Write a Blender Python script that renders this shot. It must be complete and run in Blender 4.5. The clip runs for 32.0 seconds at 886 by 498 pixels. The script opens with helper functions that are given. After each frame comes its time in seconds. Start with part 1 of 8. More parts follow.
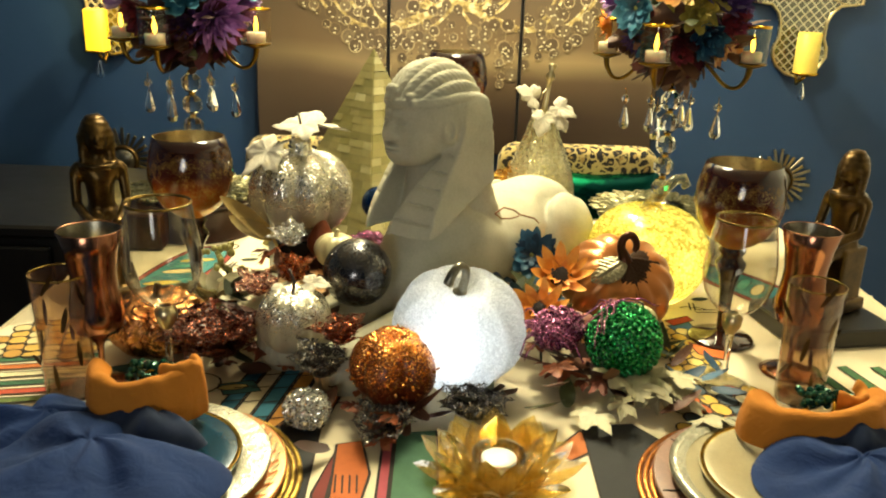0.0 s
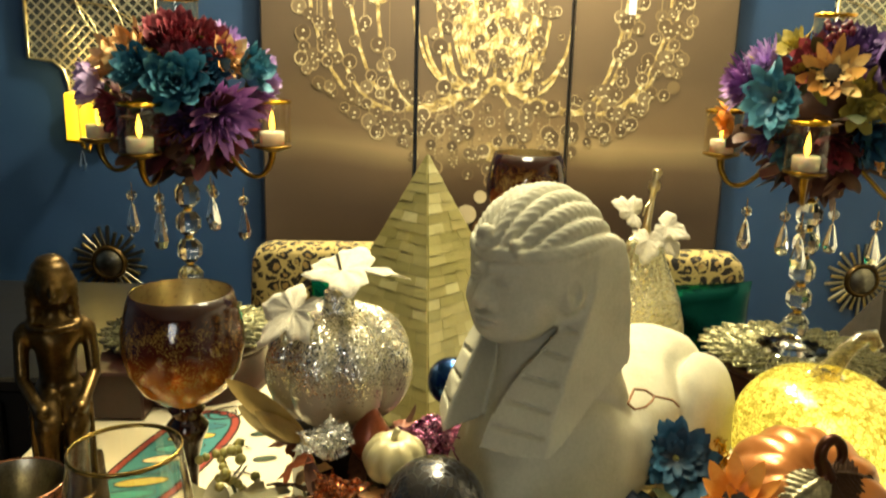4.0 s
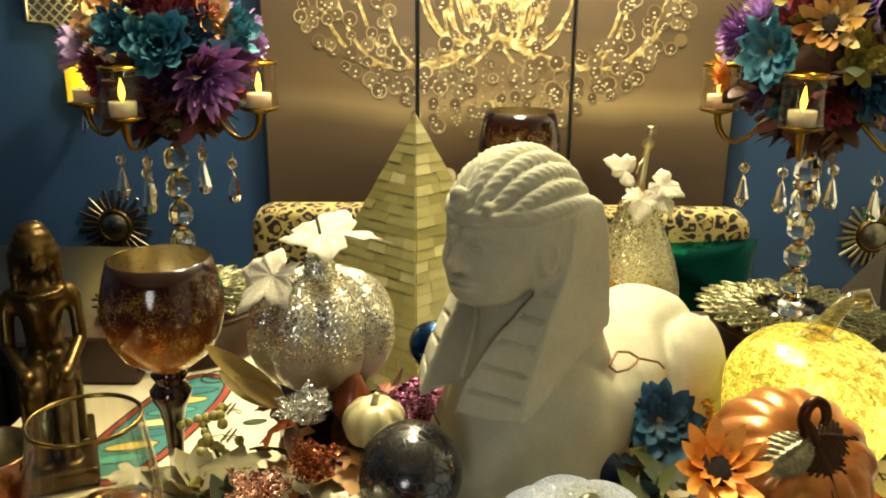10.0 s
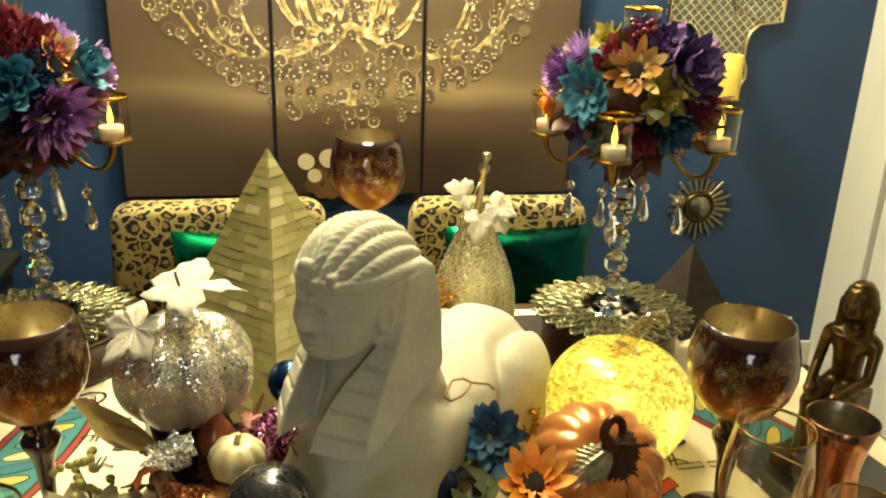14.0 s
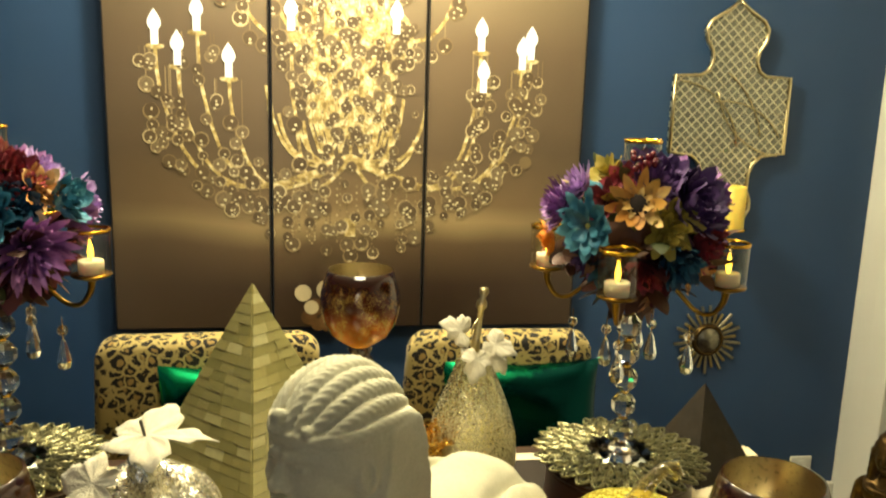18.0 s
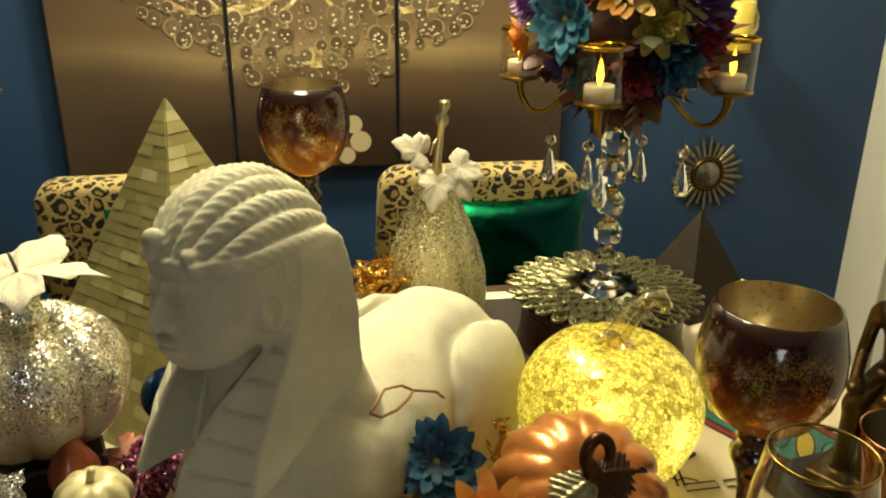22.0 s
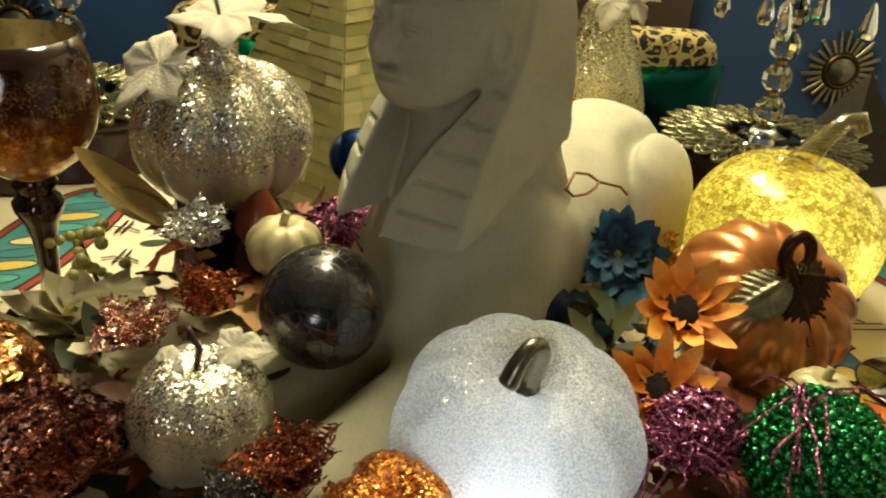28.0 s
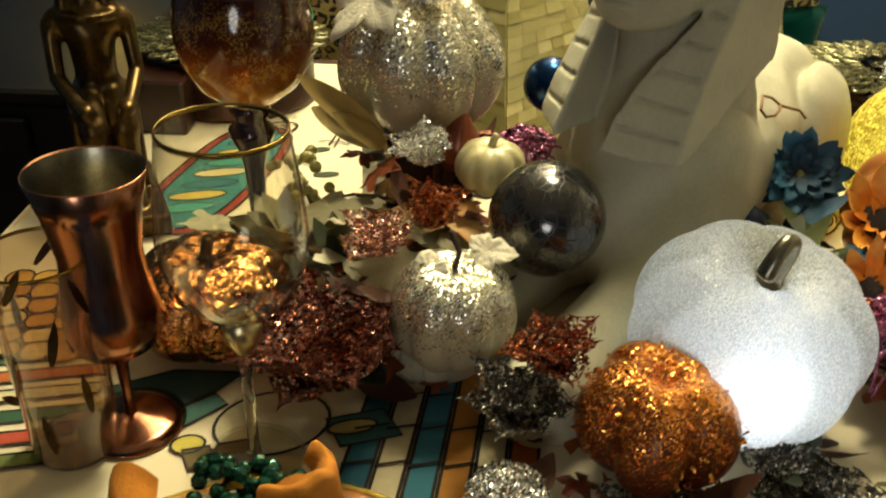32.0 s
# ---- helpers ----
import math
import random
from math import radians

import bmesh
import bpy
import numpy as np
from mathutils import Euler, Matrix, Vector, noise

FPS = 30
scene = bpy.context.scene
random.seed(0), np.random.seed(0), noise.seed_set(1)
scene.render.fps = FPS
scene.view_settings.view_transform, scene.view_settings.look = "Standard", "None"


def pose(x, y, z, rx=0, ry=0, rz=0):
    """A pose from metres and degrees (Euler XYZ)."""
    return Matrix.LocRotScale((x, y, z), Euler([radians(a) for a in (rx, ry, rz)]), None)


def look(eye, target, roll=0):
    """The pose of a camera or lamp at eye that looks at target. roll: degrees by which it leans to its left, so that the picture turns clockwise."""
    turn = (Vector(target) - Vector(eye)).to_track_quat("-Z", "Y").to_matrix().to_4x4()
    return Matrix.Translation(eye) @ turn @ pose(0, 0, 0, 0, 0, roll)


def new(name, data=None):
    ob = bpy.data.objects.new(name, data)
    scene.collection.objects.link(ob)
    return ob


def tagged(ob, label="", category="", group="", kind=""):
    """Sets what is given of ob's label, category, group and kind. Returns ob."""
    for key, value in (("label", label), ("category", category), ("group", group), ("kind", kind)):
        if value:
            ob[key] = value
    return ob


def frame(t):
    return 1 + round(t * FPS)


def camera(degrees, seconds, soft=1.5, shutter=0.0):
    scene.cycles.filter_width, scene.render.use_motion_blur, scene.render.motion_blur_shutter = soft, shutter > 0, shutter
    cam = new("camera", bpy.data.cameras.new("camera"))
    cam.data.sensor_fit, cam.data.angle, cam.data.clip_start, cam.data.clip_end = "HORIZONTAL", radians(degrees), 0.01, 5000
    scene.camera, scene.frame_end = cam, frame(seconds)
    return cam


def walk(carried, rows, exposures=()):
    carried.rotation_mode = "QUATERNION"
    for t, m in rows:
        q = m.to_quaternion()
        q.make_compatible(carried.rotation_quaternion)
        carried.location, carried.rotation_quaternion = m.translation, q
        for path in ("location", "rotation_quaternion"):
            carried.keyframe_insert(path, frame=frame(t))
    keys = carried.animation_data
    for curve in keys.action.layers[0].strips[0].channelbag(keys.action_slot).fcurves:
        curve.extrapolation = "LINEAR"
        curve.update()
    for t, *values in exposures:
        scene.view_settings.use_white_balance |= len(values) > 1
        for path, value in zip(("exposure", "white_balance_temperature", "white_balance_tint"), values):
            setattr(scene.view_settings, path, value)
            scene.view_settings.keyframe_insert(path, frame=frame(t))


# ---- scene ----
cam = camera(55.9, 32.0, soft=2.0, shutter=0.5)
PATH = [
    (0, (0.144, 0.518, 1.299), (0.157, 2.42, 0.682), 1.9),
    (0.5, (0.118, 0.643, 1.281), (0.148, 2.541, 0.649), 2.0),
    (1, (0.036, 0.798, 1.299), (0.111, 2.693, 0.664), 1.2),
    (1.5, (0.013, 0.903, 1.28), (0.162, 2.772, 0.585), 1.4),
    (2, (0.06, 0.949, 1.288), (0.204, 2.805, 0.556), 1.9),
    (2.5, (0.077, 0.974, 1.289), (0.226, 2.831, 0.562), 2.0),
    (3, (0.067, 0.98, 1.289), (0.196, 2.842, 0.572), 1.8),
    (3.5, (0.042, 0.963, 1.3), (0.112, 2.866, 0.69), 1.5),
    (4, (0.023, 0.946, 1.316), (0.041, 2.89, 0.849), 1.5),
    (4.5, (0.029, 0.935, 1.317), (0.068, 2.897, 0.929), 1.8),
    (6.5, (0.055, 0.934, 1.325), (0.227, 2.893, 0.959), 1.8),
    (7, (0.049, 0.946, 1.323), (0.217, 2.904, 0.955), 1.8),
    (7.5, (0.059, 0.944, 1.322), (0.191, 2.905, 0.949), 1.7),
    (8, (0.09, 0.953, 1.321), (0.096, 2.908, 0.902), 1.1),
    (8.5, (0.111, 0.961, 1.321), (0.025, 2.9, 0.837), 0.5),
    (9, (0.084, 0.957, 1.32), (0.001, 2.893, 0.828), 0.3),
    (9.5, (0.069, 0.953, 1.32), (0.013, 2.885, 0.805), 0.3),
    (10, (0.067, 0.961, 1.319), (0.041, 2.879, 0.753), 0.5),
    (10.5, (0.057, 0.964, 1.333), (0.022, 2.884, 0.774), 0.6),
    (11, (0.046, 0.961, 1.354), (-0.013, 2.893, 0.84), 0.8),
    (11.5, (0.055, 0.957, 1.379), (0.036, 2.891, 0.87), 0.2),
    (12, (0.071, 0.959, 1.401), (0.099, 2.894, 0.896), -0.6),
    (12.5, (0.085, 0.954, 1.408), (0.248, 2.867, 0.848), 0.5),
    (13, (0.089, 0.936, 1.412), (0.305, 2.833, 0.818), 1.1),
    (13.5, (0.088, 0.92, 1.43), (0.371, 2.773, 0.734), 1.8),
    (14, (0.09, 0.896, 1.474), (0.375, 2.749, 0.779), 1.8),
    (14.5, (0.096, 0.889, 1.523), (0.411, 2.744, 0.846), 2.2),
    (15, (0.099, 0.88, 1.554), (0.47, 2.776, 1.035), 2.7),
    (15.5, (0.096, 0.871, 1.575), (0.447, 2.832, 1.405), 2.2),
    (17.5, (0.105, 0.933, 1.488), (0.384, 2.891, 1.194), 1.9),
    (18, (0.117, 0.967, 1.469), (0.392, 2.907, 1.065), 1.7),
    (18.5, (0.125, 0.994, 1.458), (0.411, 2.914, 0.976), 1.6),
    (19, (0.138, 1.024, 1.445), (0.432, 2.922, 0.886), 1.6),
    (19.5, (0.159, 1.052, 1.429), (0.452, 2.934, 0.817), 1.3),
    (20, (0.175, 1.07, 1.42), (0.46, 2.945, 0.785), 1.2),
    (20.5, (0.186, 1.083, 1.409), (0.455, 2.949, 0.74), 1.0),
    (21, (0.195, 1.1, 1.4), (0.458, 2.957, 0.705), 0.7),
    (21.5, (0.199, 1.113, 1.387), (0.464, 2.962, 0.672), 0.5),
    (22, (0.204, 1.12, 1.371), (0.468, 2.961, 0.635), 0.4),
    (22.5, (0.207, 1.117, 1.362), (0.472, 2.954, 0.617), 0.4),
    (23, (0.208, 1.112, 1.351), (0.475, 2.943, 0.592), 0.5),
    (23.5, (0.204, 1.117, 1.343), (0.463, 2.944, 0.57), 0.5),
    (24, (0.197, 1.125, 1.328), (0.446, 2.944, 0.535), 0.5),
    (24.5, (0.188, 1.126, 1.316), (0.418, 2.929, 0.482), 0.6),
    (25, (0.173, 1.122, 1.303), (0.382, 2.912, 0.435), 0.9),
    (25.5, (0.162, 1.12, 1.295), (0.353, 2.897, 0.397), 1.2),
    (27.5, (0.1, 1.103, 1.247), (0.248, 2.87, 0.321), 3.7),
    (28, (0.084, 1.097, 1.243), (0.198, 2.864, 0.313), 4.2),
    (28.5, (0.067, 1.087, 1.242), (0.142, 2.859, 0.318), 4.2),
    (29, (0.052, 1.076, 1.241), (0.106, 2.848, 0.315), 4.0),
    (29.5, (0.034, 1.071, 1.238), (0.079, 2.842, 0.309), 3.8),
    (30, (0.014, 1.062, 1.236), (0.058, 2.833, 0.308), 3.8),
    (30.5, (0.0, 1.051, 1.243), (0.042, 2.822, 0.314), 3.8),
    (31, (-0.024, 1.041, 1.244), (0.02, 2.812, 0.316), 3.7),
    (31.5, (-0.048, 1.042, 1.235), (-0.018, 2.791, 0.267), 3.1),
    (32, (-0.074, 1.037, 1.225), (-0.035, 2.758, 0.207), 2.7),
]
walk(cam, [(t, look(eye, target, roll)) for t, eye, target, roll in PATH],
     exposures=[(0, 1.02), (1, 0.88), (2, 0.66), (3, 0.66), (4, 0.94), (8, 0.90), (12, 0.98), (15.5, 0.90), (18, 0.62), (22, 0.50), (25, 0.44), (28, 0.34), (31, 0.44), (32, 0.52)])

# ---- light ----
world = bpy.data.worlds.new("room_air")
world.use_nodes = True
world.node_tree.nodes["Background"].inputs[0].default_value = (0.5, 0.42, 0.3, 1)
world.node_tree.nodes["Background"].inputs[1].default_value = 0.02
scene.world = world
scene.view_settings.exposure = 0.0


def lamp(name, kind, m, energy, colour, size=0.1):
    data = bpy.data.lights.new(name, kind)
    data.energy, data.color = energy, colour
    if kind == "AREA":
        data.shape, data.size = "DISK", size
    else:
        data.shadow_soft_size = size
    ob = new(name, data)
    ob.matrix_world = m
    return ob


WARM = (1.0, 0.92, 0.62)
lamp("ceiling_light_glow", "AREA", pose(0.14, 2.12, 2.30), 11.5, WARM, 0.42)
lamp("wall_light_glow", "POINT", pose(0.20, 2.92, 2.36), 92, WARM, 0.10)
lamp("television_glow", "AREA", look((-0.35, -1.50, 1.35), (0.1, 2.0, 1.0)), 8.5, (0.92, 0.93, 0.90), 0.9)
lamp("sconce_candle_glow", "POINT", pose(-1.012, 3.38, 1.235), 0.7, (1.0, 0.72, 0.25), 0.03)
lamp("pumpkin_led_white", "POINT", pose(0.166, 1.508, 0.850), 0.128, (0.86, 0.93, 1.0), 0.012)
lamp("pumpkin_led_gold", "POINT", pose(0.512, 1.915, 0.845), 0.20, (1.0, 0.93, 0.46), 0.02)
for led_x, led_y, led_z in ((-0.030, -0.076, 0.040), (0.040, -0.078, 0.012), (0.022, -0.066, -0.052)):
    lamp("pumpkin_fairy_light", "POINT", pose(0.512 + led_x, 1.915 + led_y, 0.849 + led_z), 0.04, (1.0, 0.90, 0.50), 0.004)


# ---- materials ----
def lin(code):
    v = [int(code[k:k + 2], 16) / 255 for k in (0, 2, 4)]
    return tuple(c / 12.92 if c <= 0.04045 else ((c + 0.055) / 1.055) ** 2.4 for c in v) + (1,)


class Mat:
    """A node material under construction."""

    def __init__(self, name):
        self.m = bpy.data.materials.new(name)
        self.m.use_nodes = True
        self.t = self.m.node_tree
        self.b = self.t.nodes["Principled BSDF"]
        self.out = self.t.nodes["Material Output"]
        self.coord = self.t.nodes.new("ShaderNodeTexCoord")

    def node(self, kind, **ins):
        n = self.t.nodes.new(kind)
        for k, v in ins.items():
            self.put(n.inputs[k], v)
        return n

    def put(self, socket, v):
        if isinstance(v, bpy.types.NodeSocket):
            self.t.links.new(v, socket)
        else:
            socket.default_value = v

    def noise(self, scale, detail=4, rough=0.55, warp=0.0, vec=None):
        n = self.node("ShaderNodeTexNoise", Scale=scale, Detail=detail, Roughness=rough, Distortion=warp)
        self.t.links.new(vec or self.coord.outputs["Object"], n.inputs["Vector"])
        return n.outputs["Fac"]

    def voronoi(self, scale, feature="F1", rnd=1.0, vec=None):
        n = self.t.nodes.new("ShaderNodeTexVoronoi")
        n.feature = feature
        n.inputs["Scale"].default_value, n.inputs["Randomness"].default_value = scale, rnd
        self.t.links.new(vec or self.coord.outputs["Object"], n.inputs["Vector"])
        return n

    def ramp(self, fac, stops):
        n = self.t.nodes.new("ShaderNodeValToRGB")
        e = n.color_ramp.elements
        while len(e) < len(stops):
            e.new(0.5)
        for k, (p, c) in enumerate(stops):
            e[k].position = p
            e[k].color = c if len(c) == 4 else (*c, 1)
        self.put(n.inputs[0], fac)
        return n.outputs[0]

    def mix(self, fac, a, b):
        n = self.t.nodes.new("ShaderNodeMix")
        n.data_type = "RGBA"
        self.put(n.inputs[0], fac), self.put(n.inputs[6], a), self.put(n.inputs[7], b)
        return n.outputs[2]

    def math(self, op, a, b=0.0, c=0.0):
        n = self.t.nodes.new("ShaderNodeMath")
        n.operation = op
        self.put(n.inputs[0], a), self.put(n.inputs[1], b), self.put(n.inputs[2], c)
        return n.outputs[0]

    def axis(self, which, source="Object"):
        n = self.t.nodes.new("ShaderNodeSeparateXYZ")
        self.t.links.new(self.coord.outputs[source], n.inputs[0])
        return n.outputs[which]

    def step(self, v, lo, hi):
        n = self.t.nodes.new("ShaderNodeMapRange")
        self.put(n.inputs["Value"], v)
        n.inputs["From Min"].default_value, n.inputs["From Max"].default_value = lo, hi
        return n.outputs[0]

    def bump(self, height, strength=0.3, distance=0.001):
        n = self.node("ShaderNodeBump", Strength=strength, Distance=distance, Height=height)
        self.t.links.new(n.outputs[0], self.b.inputs["Normal"])
        return n

    def island(self):
        return self.t.nodes.new("ShaderNodeNewGeometry").outputs["Random Per Island"]

    def set(self, **ins):
        for k, v in ins.items():
            self.put(self.b.inputs[k.replace("_", " ")], v)
        return self


def plain(name, code, rough=0.5, metal=0.0, vary=0.25, fine=400.0, coarse=14.0, relief=0.15, depth=0.0006, **more):
    """A surface with stains at a coarse and grain at a fine scale."""
    k = Mat(name)
    c = lin(code)
    dark = tuple(v * (1 - vary) for v in c[:3]) + (1,)
    light = tuple(min(1, v * (1 + vary * 0.6)) for v in c[:3]) + (1,)
    both = k.math("ADD", k.math("MULTIPLY", k.noise(coarse), 0.65), k.math("MULTIPLY", k.noise(fine, 3), 0.35))
    k.set(Base_Color=k.ramp(both, [(0.32, dark), (0.68, light)]), Metallic=metal)
    k.put(k.b.inputs["Roughness"], k.math("MULTIPLY_ADD", k.noise(coarse * 2.3), 0.3 * rough, 0.85 * rough))
    k.bump(k.noise(fine, 4), relief, depth)
    return k.set(**more).m


def glitter(name, base, spark, size=900.0, cover=0.5, top=None, rough=0.22, metal=0.7, tilt=0.9, under_rough=0.45):
    """Loose flakes, each with its own tilt, over a body colour. top: (z from, z to) over which the flakes thicken."""
    k = Mat(name)
    v = k.voronoi(size)
    rnd = k.t.nodes.new("ShaderNodeSeparateColor")
    k.t.links.new(v.outputs["Color"], rnd.inputs[0])
    on = rnd.outputs[2]
    level = cover
    if top:
        patch = k.math("MULTIPLY_ADD", k.noise(38, 5, 0.7), 0.8, -0.40)
        level = k.math("ADD", k.step(k.axis(2), *top), patch)
    flake = k.math("LESS_THAN", on, level)
    shade = k.ramp(rnd.outputs[0], [(0.0, tuple(c * 0.55 for c in lin(spark)[:3])), (0.5, lin(spark)), (1.0, tuple(min(1, c * 1.6 + 0.1) for c in lin(spark)[:3]))])
    body = k.mix(k.noise(22), lin(base), tuple(c * 0.7 for c in lin(base)[:3]) + (1,))
    k.set(Base_Color=k.mix(flake, body, shade), Metallic=k.math("MULTIPLY", flake, metal))
    k.put(k.b.inputs["Roughness"], k.math("MULTIPLY_ADD", flake, rough - under_rough, under_rough))
    g = k.t.nodes.new("ShaderNodeNewGeometry")
    sub = k.node("ShaderNodeVectorMath")
    sub.operation = "SUBTRACT"
    k.t.links.new(v.outputs["Color"], sub.inputs[0])
    sub.inputs[1].default_value = (0.5, 0.5, 0.5)
    sc = k.node("ShaderNodeVectorMath")
    sc.operation = "SCALE"
    k.t.links.new(sub.outputs[0], sc.inputs[0])
    k.put(sc.inputs["Scale"], k.math("MULTIPLY", flake, tilt))
    add = k.node("ShaderNodeVectorMath")
    add.operation = "ADD"
    k.t.links.new(g.outputs["Normal"], add.inputs[0]), k.t.links.new(sc.outputs[0], add.inputs[1])
    nrm = k.node("ShaderNodeVectorMath")
    nrm.operation = "NORMALIZE"
    k.t.links.new(add.outputs[0], nrm.inputs[0])
    k.t.links.new(nrm.outputs[0], k.b.inputs["Normal"])
    return k


def thin_glass(name, tint="ffffff", gloss=1.0, clear=0.96, haze=0.0, haze_tint="b09a78"):
    """The wall of a blown glass: mostly clear, shiny at grazing angles."""
    k = Mat(name)
    tr = k.node("ShaderNodeBsdfTransparent")
    c = lin(tint)
    tr.inputs[0].default_value = tuple(v * clear for v in c[:3]) + (1,)
    gl = k.node("ShaderNodeBsdfGlossy", Roughness=0.03)
    fr = k.node("ShaderNodeLayerWeight", Blend=0.5)
    mx = k.t.nodes.new("ShaderNodeMixShader")
    k.put(mx.inputs[0], k.math("MULTIPLY_ADD", k.math("POWER", fr.outputs[1], 2.6), 0.60 * gloss, 0.06))
    k.t.links.new(tr.outputs[0], mx.inputs[1]), k.t.links.new(gl.outputs[0], mx.inputs[2])
    k.t.links.new(mx.outputs[0], k.out.inputs[0])
    if haze:
        df = k.node("ShaderNodeBsdfDiffuse", Color=k.mix(k.noise(60, 5, 0.7), lin(haze_tint), tuple(0.5 * v for v in lin(haze_tint)[:3]) + (1,)))
        m2 = k.t.nodes.new("ShaderNodeMixShader")
        k.put(m2.inputs[0], k.math("MULTIPLY", k.noise(45, 5, 0.7), haze))
        k.t.links.new(mx.outputs[0], m2.inputs[1]), k.t.links.new(df.outputs[0], m2.inputs[2]), k.t.links.new(m2.outputs[0], k.out.inputs[0])
    return k.m


def leafy(name, codes, rough=0.6, metal=0.0, fine=300.0, relief=0.25):
    """Cloth petals or leaves, each its own shade, with a fine weave."""
    k = Mat(name)
    stops = [(n / max(1, len(codes) - 1), lin(c)) for n, c in enumerate(codes)]
    col = k.ramp(k.math("FRACT", k.math("ADD", k.island(), k.t.nodes.new("ShaderNodeObjectInfo").outputs["Random"])), stops)
    col = k.mix(k.math("MULTIPLY", k.noise(60, 5), 0.6), col, tuple(v * 0.35 for v in lin(codes[0])[:3]) + (1,))
    k.set(Base_Color=col, Roughness=rough, Metallic=metal)
    k.bump(k.noise(fine, 4), relief, 0.0008)
    return k.m


STONE = plain("cast_stone", "b9b49a", 0.85, 0, 0.16, 260, 16, 0.35, 0.0007)
BLUE_WALL = plain("navy_wall_paint", "203c5e", 0.55, 0, 0.08, 900, 3, 0.10, 0.0004)
WHITE_PAINT = plain("white_door_paint", "d6d3c6", 0.4, 0, 0.05, 700, 4, 0.05, 0.0004)
CEILING = plain("ceiling_paint", "d8d2c4", 0.9, 0, 0.06, 500, 5)
FLOOR = plain("dark_oak_floor", "3a2a1d", 0.4, 0, 0.35, 120, 6)
BLACK_WOOD = plain("black_lacquered_wood", "15130f", 0.3, 0, 0.3, 260, 10, 0.05)
DARK_WOOD = plain("dark_brown_wood", "3a2415", 0.45, 0, 0.4, 180, 20, 0.2)
GOLD = plain("polished_brass", "c89a2e", 0.2, 1.0, 0.15, 500, 30, 0.05)
PALE_GOLD = plain("champagne_metal", "c9b98d", 0.3, 1.0, 0.2, 500, 30, 0.1)
BRONZE = plain("aged_bronze", "54401e", 0.33, 0.85, 0.75, 300, 30, 0.3)
COPPER = plain("polished_copper", "a87458", 0.18, 1.0, 0.2, 400, 18, 0.05)
ARM_BRASS = plain("dull_brass", "7c5f22", 0.3, 1.0, 0.3, 500, 40, 0.1)
BLADE = plain("tarnished_blade", "8c7e58", 0.3, 1.0, 0.4, 400, 40, 0.15)
PEWTER = plain("pewter", "8c8674", 0.3, 1.0, 0.45, 500, 60, 0.2)
WAX = plain("white_plastic_wax", "e9e6d8", 0.4, 0, 0.05, 300, 30, 0.05, Subsurface_Weight=0.2)
WAX_YELLOW = plain("ivory_wax", "dcc65a", 0.45, 0, 0.1, 300, 30, 0.05, Subsurface_Weight=0.3)
GLASS = thin_glass("clear_glass", "f6f4ea", 1.7)
SMOKE_GLASS = thin_glass("amber_smoked_glass", "ecd8bc", 1.8, 0.97, 0.38, "b8907a")
RIM_GOLD = plain("gilt_rim", "8f763c", 0.22, 1.0, 0.2)

k = Mat("cut_crystal")
k.set(Base_Color=(0.97, 0.97, 0.95, 1), Roughness=0.02, Transmission_Weight=1.0, IOR=1.5)
CRYSTAL = k.m


def flame_material():
    k = Mat("led_flame")
    k.set(Base_Color=(1, 0.7, 0.1, 1), Emission_Color=(1.0, 0.62, 0.05, 1), Emission_Strength=3.5)
    return k.m


FLAME = flame_material()


# ---- shapes ----
def mesh_of(name, verts, faces, material, smooth=True):
    me = bpy.data.meshes.new(name)
    me.from_pydata([tuple(v) for v in verts], [], [tuple(int(i) for i in f) for f in faces])
    me.materials.append(material)
    if smooth:
        me.polygons.foreach_set("use_smooth", [True] * len(me.polygons))
    me.update()
    return me


def part(name, shape, material, parent, label="", smooth=True, m=None):
    """Links a shape (verts, faces) as one mesh under a thing or a part."""
    ob = new(name, mesh_of(name, *shape, material, smooth))
    ob.parent = parent
    if m is not None:
        ob.matrix_local = m
    return tagged(ob, label)


def again(ob, m, parent=None):
    """One more piece on the mesh of ob."""
    c = new(ob.name.split(".")[0], ob.data)
    c.parent = parent or ob.parent
    c.matrix_local = m
    return c


def thing(name, label, category, place=(0, 0, 0), turn=0.0, group="", kind="", m=None):
    ob = new(name)
    ob.empty_display_size = 0.02
    ob.matrix_world = m if m is not None else pose(*place, 0, 0, turn)
    return tagged(ob, label, category, group, kind)


def solid(name, shape, material, label, category, group="", kind="", m=None, smooth=True):
    ob = new(name, mesh_of(name, *shape, material, smooth))
    if m is not None:
        ob.matrix_world = m
    return tagged(ob, label, category, group, kind)


def merge(*shapes):
    vs, fs, n = [], [], 0
    for v, f in shapes:
        vs.extend(v)
        fs.extend([[i + n for i in q] for q in f])
        n += len(v)
    return vs, fs


def moved(shape, m):
    return [m @ Vector(v) for v in shape[0]], shape[1]


